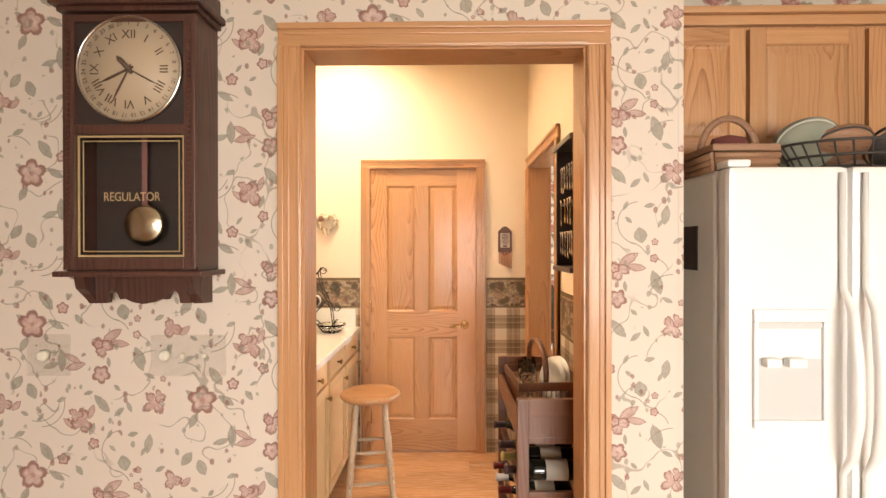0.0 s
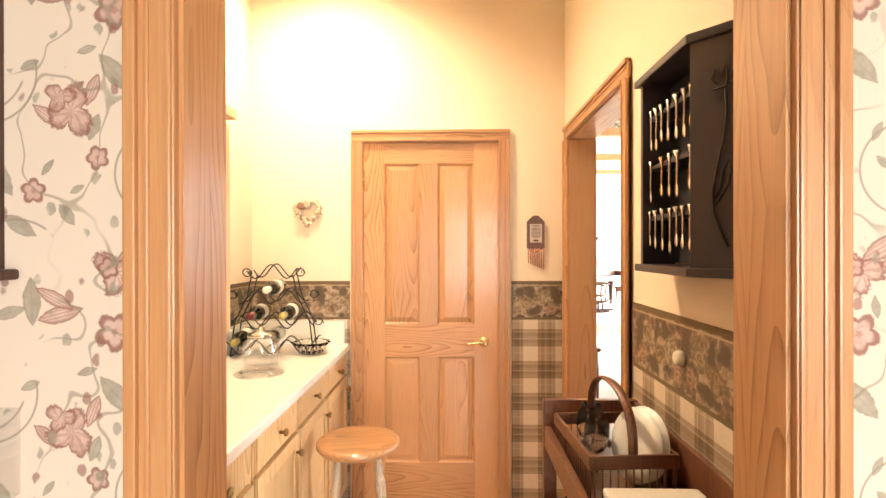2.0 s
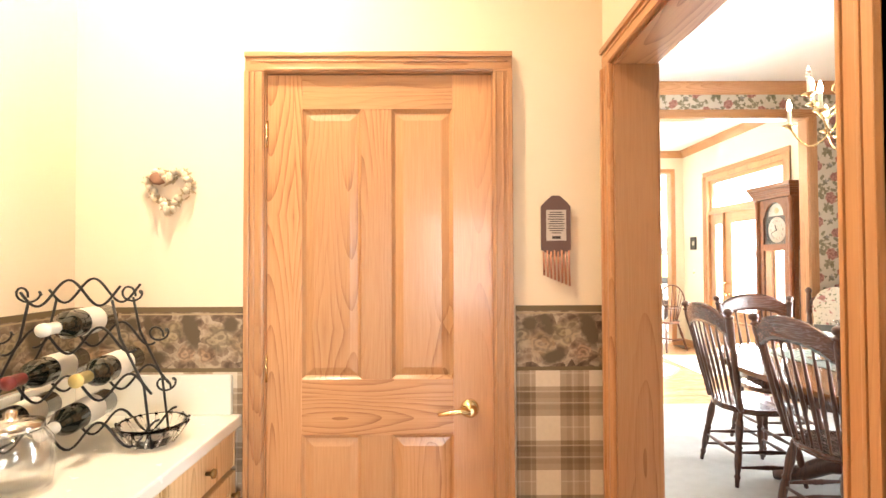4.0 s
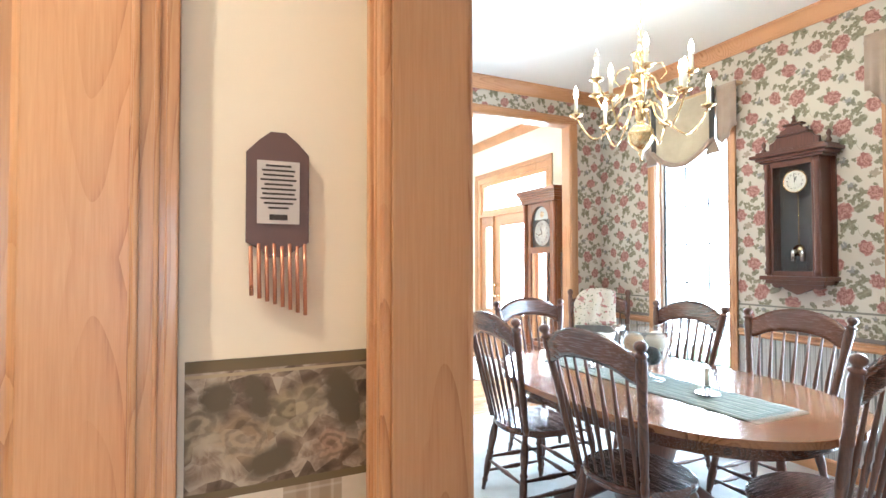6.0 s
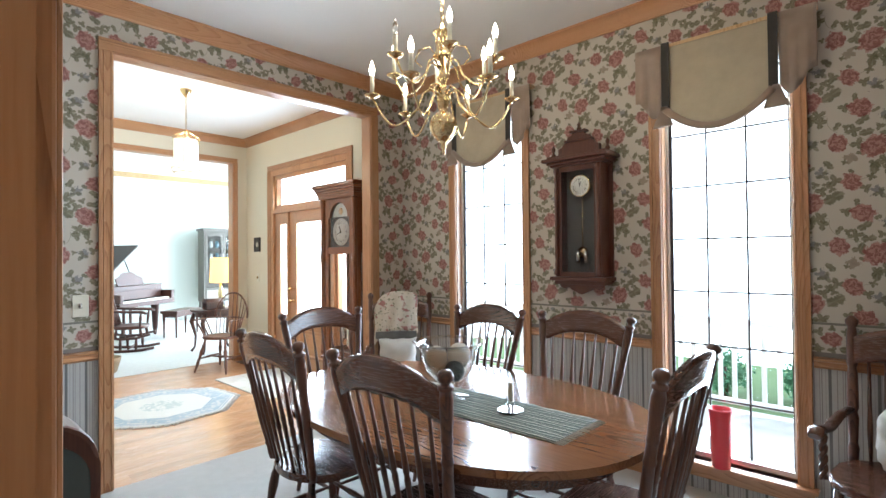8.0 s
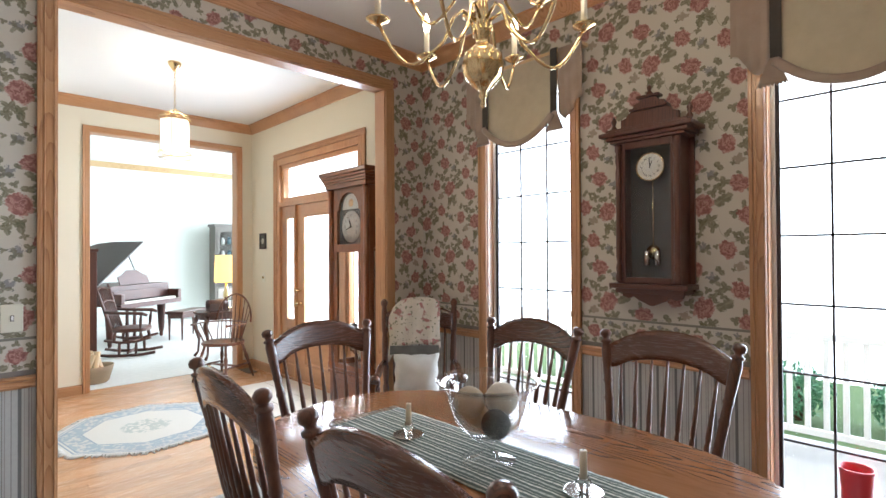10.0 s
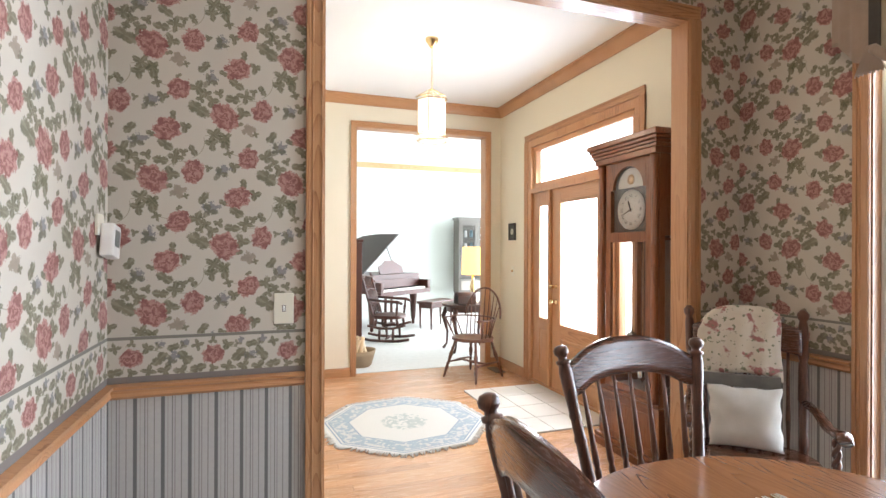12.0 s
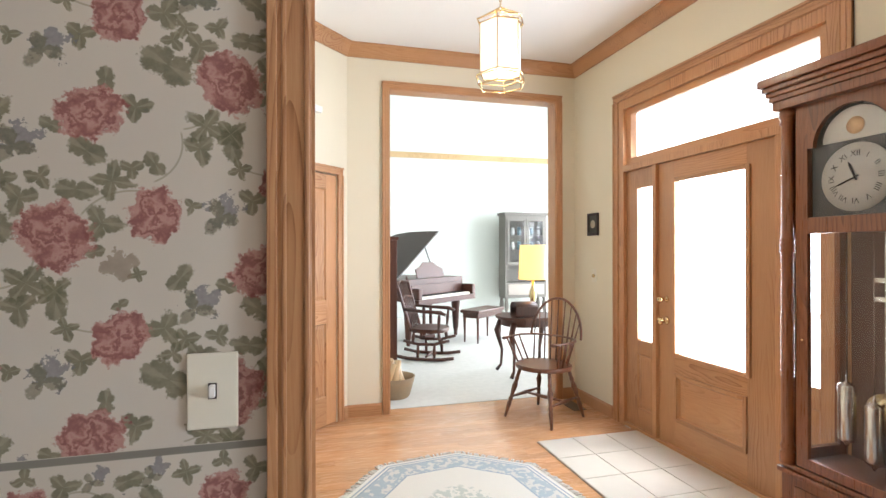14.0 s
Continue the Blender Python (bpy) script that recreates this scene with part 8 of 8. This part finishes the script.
hexa = lambda r, z: [(r * math.cos(math.pi / 3 * k), r * math.sin(math.pi / 3 * k), z) for k in range(7)]
for r, z in ((0.135, 2.665), (0.118, 2.645), (0.118, 2.375), (0.140, 2.355), (0.128, 2.310)):
    tube(hexa(r, z), 0.0045, 6, b)
for k in range(6):
    c, s = math.cos(math.pi / 3 * k), math.sin(math.pi / 3 * k)
    tube([(0.0, 0.0, 2.745), (0.05 * c, 0.05 * s, 2.715), (0.135 * c, 0.135 * s, 2.665), (0.118 * c, 0.118 * s, 2.645), (0.118 * c, 0.118 * s, 2.375), (0.140 * c, 0.140 * s, 2.355), (0.128 * c, 0.128 * s, 2.310)], 0.0035, 6, b)
part("frame", b, brass, pn)
for k in range(6):
    a0, a1 = math.pi / 3 * k, math.pi / 3 * (k + 1)
    part("pane", solid_sheet([[(0.116 * math.cos(a), 0.116 * math.sin(a), z) for a in (a0, a1)] for z in (2.38, 2.642)], 0.002), pane_glow, pn, "frosted pane with its own glow standing in for bulb light").visible_shadow = False
b = bmesh.new()
for k in range(6):
    a = math.pi / 3 * k + 0.5
    x, y = 0.045 * math.cos(a), 0.045 * math.sin(a)
    lathe([(0.010, 2.38), (0.010, 2.47), (0.014, 2.49), (0.018, 2.52), (0.010, 2.56), (0.001, 2.58)], 10, b, pose(x, y, 0))
part("bulb_cluster", b, glow("lantern_bulb", (1.0, 0.84, 0.58), 22.0), pn)

pic = thing("small_picture", "small dark square framed picture with a pale round motif", "picture", (4.14, 10.03, 1.645), -90)
part("frame", boxes((-0.085, -0.06, -0.018, 0, -0.10, 0.10, 0.003), (0.06, 0.085, -0.018, 0, -0.10, 0.10, 0.003), (-0.06, 0.06, -0.018, 0, -0.10, -0.075, 0.003), (-0.06, 0.06, -0.018, 0, 0.075, 0.10, 0.003)), dark_box, pic)
part("print", boxes((-0.06, 0.06, -0.010, -0.001, -0.075, 0.075)), plain("dark_green", (0.05, 0.05, 0.035), 0.6), pic)
part("motif", lathe([(0.036, 0), (0.036, 0.002), (0.018, 0.0025), (0.018, 0.002)], 24, None, pose(0, -0.010, 0, 90)), plain("pale_motif", (0.45, 0.42, 0.33), 0.6), pic)
s2 = thing("light_switch", "ivory round dimmer switch on the foyer wall", "light switch", (4.14, 10.02, 1.184), -90)
part("plate", boxes((-0.036, 0.036, -0.006, -0.0005, -0.058, 0.058, 0.003)), ivory, s2)
part("knob", lathe([(0.016, 0), (0.015, 0.012), (0.006, 0.014)], 18, None, pose(0, -0.006, 0, 90)), brass, s2)
dv = thing("door_chime", "small white chime box above the closet door", "door chime")
dv.matrix_world = slant @ pose(0.43, 0.0, 2.52)
part("box", boxes((-0.09, 0.09, 0.0, 0.045, -0.025, 0.025, 0.006)), white_enamel, dv)
fv = thing("floor_vent", "dark metal floor register by the foyer wall", "floor vent", (3.98, 10.13, 0.0))
part("grille", boxes((-0.06, 0.06, -0.14, 0.14, 0.0, 0.008, 0.002)), plain("vent_brown", (0.10, 0.06, 0.035), 0.5, 0.3), fv)

wc = thing("windsor_chair", "dark brown bow-back Windsor armchair in the foyer", "chair", (3.60, 9.93, 0), 118 + 180)
wz = wood("windsor_z", (0.05, 0.016, 0.009), (0.115, 0.040, 0.020), (0.18, 0.072, 0.036), 2, 0.3, 0.3)
part("seat", slab([(0.235 * math.copysign(abs(math.cos(t)) ** 0.85, math.cos(t)), 0.21 * math.sin(t) - (0.02 if math.sin(t) < 0 else 0)) for t in [2 * math.pi * k / 36 for k in range(36)]], 0.420, 0.455, 0.014), wz, wc)
wl = [(0, 0.011), (0.15, 0.015), (0.28, 0.020), (0.32, 0.013), (0.36, 0.021), (0.40, 0.013), (0.62, 0.024), (0.72, 0.013), (0.76, 0.020), (0.80, 0.014), (1, 0.016)]
wf = {}
for sx in (-1, 1):
    for sy in (-1, 1):
        p, q = Vector((sx * 0.235, sy * 0.235, 0)), Vector((sx * 0.145, sy * 0.135, 0.425))
        wf[sx, sy] = (p, q)
        part("leg", turned(p, q, wl), wz, wc)
wr = [(0, 0.008), (0.3, 0.012), (0.5, 0.017), (0.7, 0.012), (1, 0.008)]
for sx in (-1, 1):
    part("stretcher", turned(wf[sx, -1][0].lerp(wf[sx, -1][1], 0.40), wf[sx, 1][0].lerp(wf[sx, 1][1], 0.40), wr, 10), wz, wc)
part("stretcher", turned((-0.20, 0, 0.17), (0.20, 0, 0.17), wr, 10), wz, wc)
hoop = [(0.255 * math.cos(t), 0.16 + 0.06 * math.sin(t), 0.66 + 0.33 * math.sin(t)) for t in [math.pi * k / 24 for k in range(25)]]
part("bow", tube(hoop, 0.011, 8), wz, wc)
arm_path = [(0.275 * math.cos(t), (0.19 * math.sin(t) if math.sin(t) > 0 else 0.55 * math.sin(t)), 0.665) for t in [math.pi * (-0.14 + 1.28 * k / 28) for k in range(29)]]
part("arm_rail", tube(arm_path, [0.020] + [0.013] * 27 + [0.020], 8, None, 0.7), wz, wc)
for k in range(9):
    t = math.pi * (0.14 + 0.72 * k / 8)
    top = (0.255 * math.cos(t) * 0.98, 0.16 + 0.06 * math.sin(t), 0.66 + 0.33 * math.sin(t))
    part("spindle", turned((0.19 * math.cos(t), 0.15 * math.sin(t) + 0.02, 0.45), top, [(0, 0.006), (0.3, 0.008), (1, 0.0045)], 7), wz, wc)
for s in (-1, 1):
    for f in (0.0, 0.5, 1.0):
        part("arm_spindle", turned((s * 0.20, -0.10 + 0.14 * f, 0.45), (s * 0.268, -0.17 + 0.17 * f, 0.662), [(0, 0.007), (0.5, 0.012 if f == 0 else 0.008), (1, 0.007)], 8), wz, wc)

# ---- living room things ----
pi_ = thing("grand_piano", "mahogany baby grand piano with its lid raised", "piano", (3.60, 13.62, 0), 38)
body = [(-0.73, 0.0), (0.73, 0.0), (0.73, 0.55), (0.66, 0.85), (0.40, 1.10), (0.18, 1.35), (-0.05, 1.52), (-0.38, 1.56), (-0.66, 1.45), (-0.73, 1.20)]
part("rim", slab(body, 0.66, 0.98, 0.012), piano_z, pi_)
part("key_bed", boxes((-0.73, 0.73, -0.26, 0.0, 0.62, 0.70, 0.006), (-0.73, -0.64, -0.26, 0.02, 0.70, 0.86, 0.02), (0.64, 0.73, -0.26, 0.02, 0.70, 0.86, 0.02)), piano_z, pi_)
part("fallboard", boxes((-0.64, 0.64, -0.05, -0.02, 0.72, 0.90, 0.006)), piano_z, pi_)
part("white_keys", boxes((-0.62, 0.62, -0.22, -0.06, 0.70, 0.735, 0.002)), ivory, pi_)
b = bmesh.new()
for k in range(50):
    if k % 7 in (2, 6):
        continue
    x = -0.605 + 1.21 * k / 49
    box(b, x - 0.006, x + 0.006, -0.155, -0.06, 0.735, 0.747)
part("black_keys", b, black, pi_)
lid = slab([(-0.73 + (x + 0.73) * 0.82, y) for x, y in body], 0, 0.02, 0.004, None, Matrix.Translation((-0.73, 0.12, 1.0)) @ Matrix.Rotation(radians(-36), 4, "Y") @ Matrix.Translation((0.73, 0, 0)))
part("lid", lid, plain("lid_lacquer", (0.028, 0.012, 0.009), 0.38, 0, 0.1, 0.1), pi_)
part("lid_stick", tube([(0.62, 0.50, 0.98), (0.22, 0.50, 1.69)], 0.010, 6), black, pi_)
ml = [(-0.34, 0), (0.34, 0), (0.34, 0.14), (0.22, 0.18), (0.12, 0.25), (-0.12, 0.25), (-0.22, 0.18), (-0.34, 0.14)]
part("music_desk", slab(ml, 0, 0.018, 0.003, None, pose(0, 0.10, 0.98, 72)), piano_z, pi_)
for x, y in ((-0.60, 0.05), (0.60, 0.05), (-0.30, 1.35)):
    part("leg", turned((x, y, 0.0), (x, y, 0.67), [(0, 0.02), (0.05, 0.03), (0.12, 0.03), (0.2, 0.045), (0.6, 0.06), (0.9, 0.075), (1, 0.075)], 14), piano_z, pi_)
part("pedal_lyre", boxes((-0.10, -0.07, 0.15, 0.19, 0.05, 0.66), (0.07, 0.10, 0.15, 0.19, 0.05, 0.66), (-0.13, 0.13, 0.12, 0.22, 0.02, 0.08)), piano_z, pi_)

bn = thing("piano_bench", "dark wooden piano bench with slim tapered legs", "bench", (4.33, 13.50, 0), 38)
part("seat", boxes((-0.38, 0.38, -0.17, 0.17, 0.45, 0.50, 0.010)), mahog_z, bn)
part("apron", boxes((-0.35, 0.35, -0.14, 0.14, 0.38, 0.45, 0.003)), mahog_z, bn)
for x in (-0.33, 0.33):
    for y in (-0.12, 0.12):
        part("leg", turned((x, y, 0), (x, y, 0.39), [(0, 0.011), (1, 0.024)], 8), mahog_z, bn)

rk = thing("rocking_chair", "dark platform rocking chair with a spindle back", "rocking chair", (3.22, 12.45, 0), 62)
part("seat", slab(oval(0.26, 0.24, 32, 3), 0.36, 0.41, 0.015), mahog_z, rk)
for s in (-1, 1):
    part("back_post", turned((s * 0.22, 0.20, 0.38), (s * 0.25, 0.40, 1.05), [(0, 0.018), (0.2, 0.024), (0.5, 0.018), (0.8, 0.024), (1, 0.012)]), mahog_z, rk)
    part("arm", tube([(s * 0.24, 0.28, 0.66), (s * 0.27, 0.05, 0.64), (s * 0.27, -0.20, 0.63), (s * 0.27, -0.27, 0.60)], [0.02, 0.022, 0.026, 0.02], 8), mahog_z, rk)
    part("arm_post", turned((s * 0.25, -0.17, 0.40), (s * 0.27, -0.19, 0.63), [(0, 0.014), (0.5, 0.022), (1, 0.014)]), mahog_z, rk)
    part("runner", tube([(s * 0.22, -0.36, 0.055), (s * 0.22, -0.20, 0.03), (s * 0.22, 0.0, 0.022), (s * 0.22, 0.25, 0.03), (s * 0.22, 0.42, 0.06)], 0.022, 8), mahog_z, rk)
    part("rocker", tube([(s * 0.20, -0.30, 0.27), (s * 0.20, -0.1, 0.215), (s * 0.20, 0.1, 0.21), (s * 0.20, 0.30, 0.25)], 0.020, 8), mahog_z, rk)
    for y in (-0.18, 0.18):
        part("leg", turned((s * 0.20, y, 0.22), (s * 0.20, y * 0.9, 0.37), [(0, 0.016), (0.5, 0.024), (1, 0.016)]), mahog_z, rk)
        part("strut", turned((s * 0.22, y * 0.6, 0.03), (s * 0.20, y * 0.6, 0.22), [(0, 0.016), (0.5, 0.022), (1, 0.016)]), mahog_z, rk)
for z in (0.78, 0.98):
    part("back_rail", tube([(-0.24, 0.30 + (z - 0.7) * 0.3, z), (0, 0.33 + (z - 0.7) * 0.3, z + 0.03), (0.24, 0.30 + (z - 0.7) * 0.3, z)], 0.028, 8, None, 0.6), mahog_z, rk)
for k in range(6):
    x = -0.16 + 0.064 * k
    part("spindle", turned((x, 0.20, 0.40), (x * 1.1, 0.40, 1.0), [(0, 0.008), (0.4, 0.014), (1, 0.008)], 7), mahog_z, rk)
part("cross_brace", turned((-0.22, 0.0, 0.06), (0.22, 0.0, 0.06), [(0, 0.014), (0.5, 0.022), (1, 0.014)]), mahog_z, rk)

grey_wood = plain("grey_wash_wood", (0.15, 0.135, 0.115), 0.5, 0, 0, 0.2)
cc = thing("china_cabinet", "grey-brown glazed china cabinet with turned legs", "china cabinet", (6.05, 16.0, 0), 0)
part("carcass", boxes((-0.46, -0.42, -0.36, 0.0, 0.42, 2.12), (0.42, 0.46, -0.36, 0.0, 0.42, 2.12), (-0.42, 0.42, -0.02, 0.0, 0.42, 2.12), (-0.42, 0.42, -0.36, -0.02, 0.42, 0.74), (-0.42, 0.42, -0.34, -0.02, 1.08, 1.10), (-0.42, 0.42, -0.36, -0.02, 2.06, 2.12)), grey_wood, cc)
part("cornice", boxes((-0.50, 0.50, -0.40, 0.0, 2.12, 2.18, 0.01)), grey_wood, cc)
for x0, x1 in ((-0.42, -0.005), (0.005, 0.42)):
    d = part("door", boxes((x0, x0 + 0.05, -0.375, -0.36, 1.10, 2.06), (x1 - 0.05, x1, -0.375, -0.36, 1.10, 2.06), (x0 + 0.05, x1 - 0.05, -0.375, -0.36, 1.10, 1.16), (x0 + 0.05, x1 - 0.05, -0.375, -0.36, 2.0, 2.06)), grey_wood, cc)
    part("door_glass", boxes((x0 + 0.05, x1 - 0.05, -0.368, -0.365, 1.16, 2.0)), clear, d)
for z in (1.40, 1.70):
    part("shelf", boxes((-0.42, 0.42, -0.33, -0.02, z, z + 0.015)), grey_wood, cc)
for k in range(12):
    x = -0.36 + 0.144 * (k % 6)
    z = 1.415 if k < 6 else 1.715
    o = thing("china_cup", "pale china piece on a cabinet shelf", "china", (6.05 + x, 15.84, z), 0, group="china in the cabinet")
    part("china", lathe([(0.02, 0), (0.035, 0.01), (0.045, 0.07), (0.03, 0.13 + 0.02 * (k % 3)), (0.034, 0.16), (0.02, 0.16)], 14), white_enamel if k % 2 else plain("blue_china%d" % k, (0.22, 0.36, 0.42), 0.3), o)
for x in (-0.42, 0.42):
    for y in (-0.32, -0.05):
        part("leg", turned((x, y, 0), (x, y, 0.43), [(0, 0.02), (0.2, 0.04), (0.3, 0.02), (0.6, 0.05), (0.9, 0.03), (1, 0.045)], 12), grey_wood, cc)
part("drawer_front", boxes((-0.40, 0.40, -0.372, -0.36, 0.48, 0.70, 0.006)), plain("pale_drawer", (0.35, 0.31, 0.27), 0.5), cc)

ttb = thing("side_table", "dark scalloped side table with cabriole legs beside the opening", "table", (4.10, 11.35, 0))
part("tabletop", slab(oval(0.36, 0.30, 40, 2.6), 0.64, 0.67, 0.008), mahog_z, ttb)
part("apron", slab(oval(0.30, 0.24, 40, 2.6), 0.56, 0.64), mahog_z, ttb)
for x in (-1, 1):
    for y in (-1, 1):
        part("leg", tube([(x * 0.25, y * 0.19, 0.60), (x * 0.29, y * 0.22, 0.48), (x * 0.24, y * 0.18, 0.25), (x * 0.25, y * 0.19, 0.08), (x * 0.29, y * 0.22, 0.015)], [0.035, 0.034, 0.018, 0.014, 0.022], 9), mahog_z, ttb)
jb = thing("wooden_box", "small dark wooden chest on the side table", "box", (4.02, 11.27, 0.67))
part("body", boxes((-0.13, 0.13, -0.09, 0.09, 0, 0.11, 0.006)), mahog_z, jb)
part("lid", tube([(-0.13, 0, 0.10), (0.13, 0, 0.10)], 0.088, 14, None, 0.75), mahog_z, jb)
tl_ = thing("table_lamp", "table lamp with a glowing yellow drum shade", "lamp", (4.22, 11.46, 0.67))
part("base", lathe([(0.07, 0), (0.075, 0.015), (0.02, 0.04), (0.03, 0.14), (0.045, 0.22), (0.02, 0.32), (0.012, 0.42)], 20), brass, tl_)
part("shade", lathe([(0.165, 0.40), (0.150, 0.80), (0.148, 0.80), (0.163, 0.40)], 36, cap=False), glow("lamp_shade", (1.0, 0.66, 0.22), 1.5), tl_)
bc = thing("tall_bookcase", "dark tall narrow cabinet just inside the living room", "bookcase", (2.43, 11.45, 0))
part("carcass", boxes((-0.15, 0.15, -0.15, 0.15, 0.0, 1.52, 0.006)), mahog_z, bc)
part("cornice", boxes((-0.165, 0.165, -0.165, 0.165, 1.52, 1.56, 0.006)), mahog_z, bc)
lb = thing("log_basket", "wicker basket of split firewood", "basket", (2.47, 10.84, 0.004))
part("basket", lathe([(0.13, 0), (0.15, 0.02), (0.185, 0.14), (0.20, 0.20), (0.19, 0.20), (0.175, 0.14), (0.14, 0.03), (0.001, 0.02)], 26, cap=False), plain("pale_wicker", (0.36, 0.26, 0.16), 0.8, 0, 0, 0.3, 90.0, 0.6), lb)
for k in range(6):
    a = k * 0.9
    o = thing("firewood_log", "split firewood log in the basket", "log", (2.47, 10.84, 0.0), 0, group="logs in the basket")
    part("log", tube([(0.10 * math.cos(a), 0.10 * math.sin(a), 0.05), (0.04 * math.cos(a + 1), 0.04 * math.sin(a + 1), 0.30 + 0.03 * (k % 3))], 0.035, 7), pale_z, o)

# ---- shrubs beyond the porch ----
leafy = G("shrub_leaf")
rl = leafy.n("NewGeometry").outputs["Random Per Island"]
leaf_mat = leafy.out(leafy.mix(rl, (0.09, 0.24, 0.12), (0.20, 0.42, 0.24)), 0.6)


def shrub(at, s):
    r = thing("garden_shrub", "bushy green garden shrub beyond the porch", "shrub", at, random.uniform(0, 360), group="shrubs by the porch")
    part("trunk", tube([(0, 0, -0.02), (0.02, 0.01, 0.3 * s), (0.0, 0.03, 0.7 * s)], [0.05, 0.04, 0.02], 8), dark_z, r)
    vs, fs = [], []
    for _ in range(1500):
        d = Vector((random.gauss(0, 1), random.gauss(0, 1), random.gauss(0, 1))).normalized()
        q = random.uniform(0.45, 1.0) * (1 + 0.25 * noise.noise(d * 2.3))
        p = Vector((d.x * 0.62 * s * q, d.y * 0.62 * s * q, 0.62 * s + d.z * 0.60 * s * q))
        e = Euler([random.uniform(0, 6) for _ in range(3)]).to_matrix()
        k = random.uniform(0.018, 0.034)
        i = len(vs)
        for x, y in ((-1, 0), (0, -0.45), (1.2, 0), (0, 0.45)):
            vs.append(p + e @ Vector((x * k, y * k, 0)))
        fs.append((i, i + 1, i + 2, i + 3))
    me = bpy.data.meshes.new("crown")
    me.from_pydata(vs, [], fs)
    me.materials.append(leaf_mat)
    c = new("crown", me)
    c.parent = r
    tagged(c, kind="stuff")
    return r


for y, x, s in ((3.4, 7.4, 0.46), (4.2, 7.7, 0.42), (5.0, 7.5, 0.48), (5.9, 7.6, 0.44), (6.8, 7.4, 0.47), (7.7, 7.6, 0.45)):
    shrub((x, y, -0.25), s)

# ---- floors in pieces ----
sub = plain("floor_shadow", (0.10, 0.05, 0.025), 0.8)


def planks(name, label, x0, x1, y0, y1, width=0.083):
    root = setting(name, boxes((x0, x1, y0, y1, -0.12, -0.010)), sub, label, "floor")
    rows = int(math.ceil((y1 - y0) / width))
    cache = {}
    for j in range(rows):
        ya, yb = y0 + j * width, min(y0 + (j + 1) * width, y1)
        x = x0 - random.uniform(0.0, 0.9)
        while x < x1:
            L = random.choice((0.8, 1.1, 1.4))
            a, b_ = max(x, x0), min(x + L, x1)
            if b_ - a > 0.02:
                key = (round(b_ - a, 3), round(yb - ya, 3))
                if key not in cache:
                    bm = boxes((0, b_ - a - 0.0008, 0, yb - ya - 0.0008, -0.012, 0.0))
                    o = part("plank", bm, floor_wood, root)
                    cache[key] = o.data
                else:
                    o = new("plank", cache[key])
                    o.parent = root
                o.location = (a, ya, 0)
            x += L
    return root


planks("floor_foyer", "honey oak strip floor of the foyer", 1.0, 4.14, 7.0, 10.47)
planks("floor_pantry", "honey oak strip floor of the pantry passage", -1.075, 0.70, 1.635, 3.80)
pad = setting("tile_pad", boxes((3.285, 4.136, 8.14, 9.42, 0.0005, 0.006)), grout, "pale stone tile entry pad", "tile floor")
tile = None
for i in range(3):
    for j in range(4):
        xa, ya = 3.290 + i * 0.282, 8.145 + j * 0.318
        if tile is None:
            tile = part("tile", boxes((0, 0.276, 0, 0.312, 0.006, 0.0125, 0.002)), tile_mat, pad)
            o = tile
        else:
            o = new("tile", tile.data)
            o.parent = pad
        o.location = (xa, ya, 0)
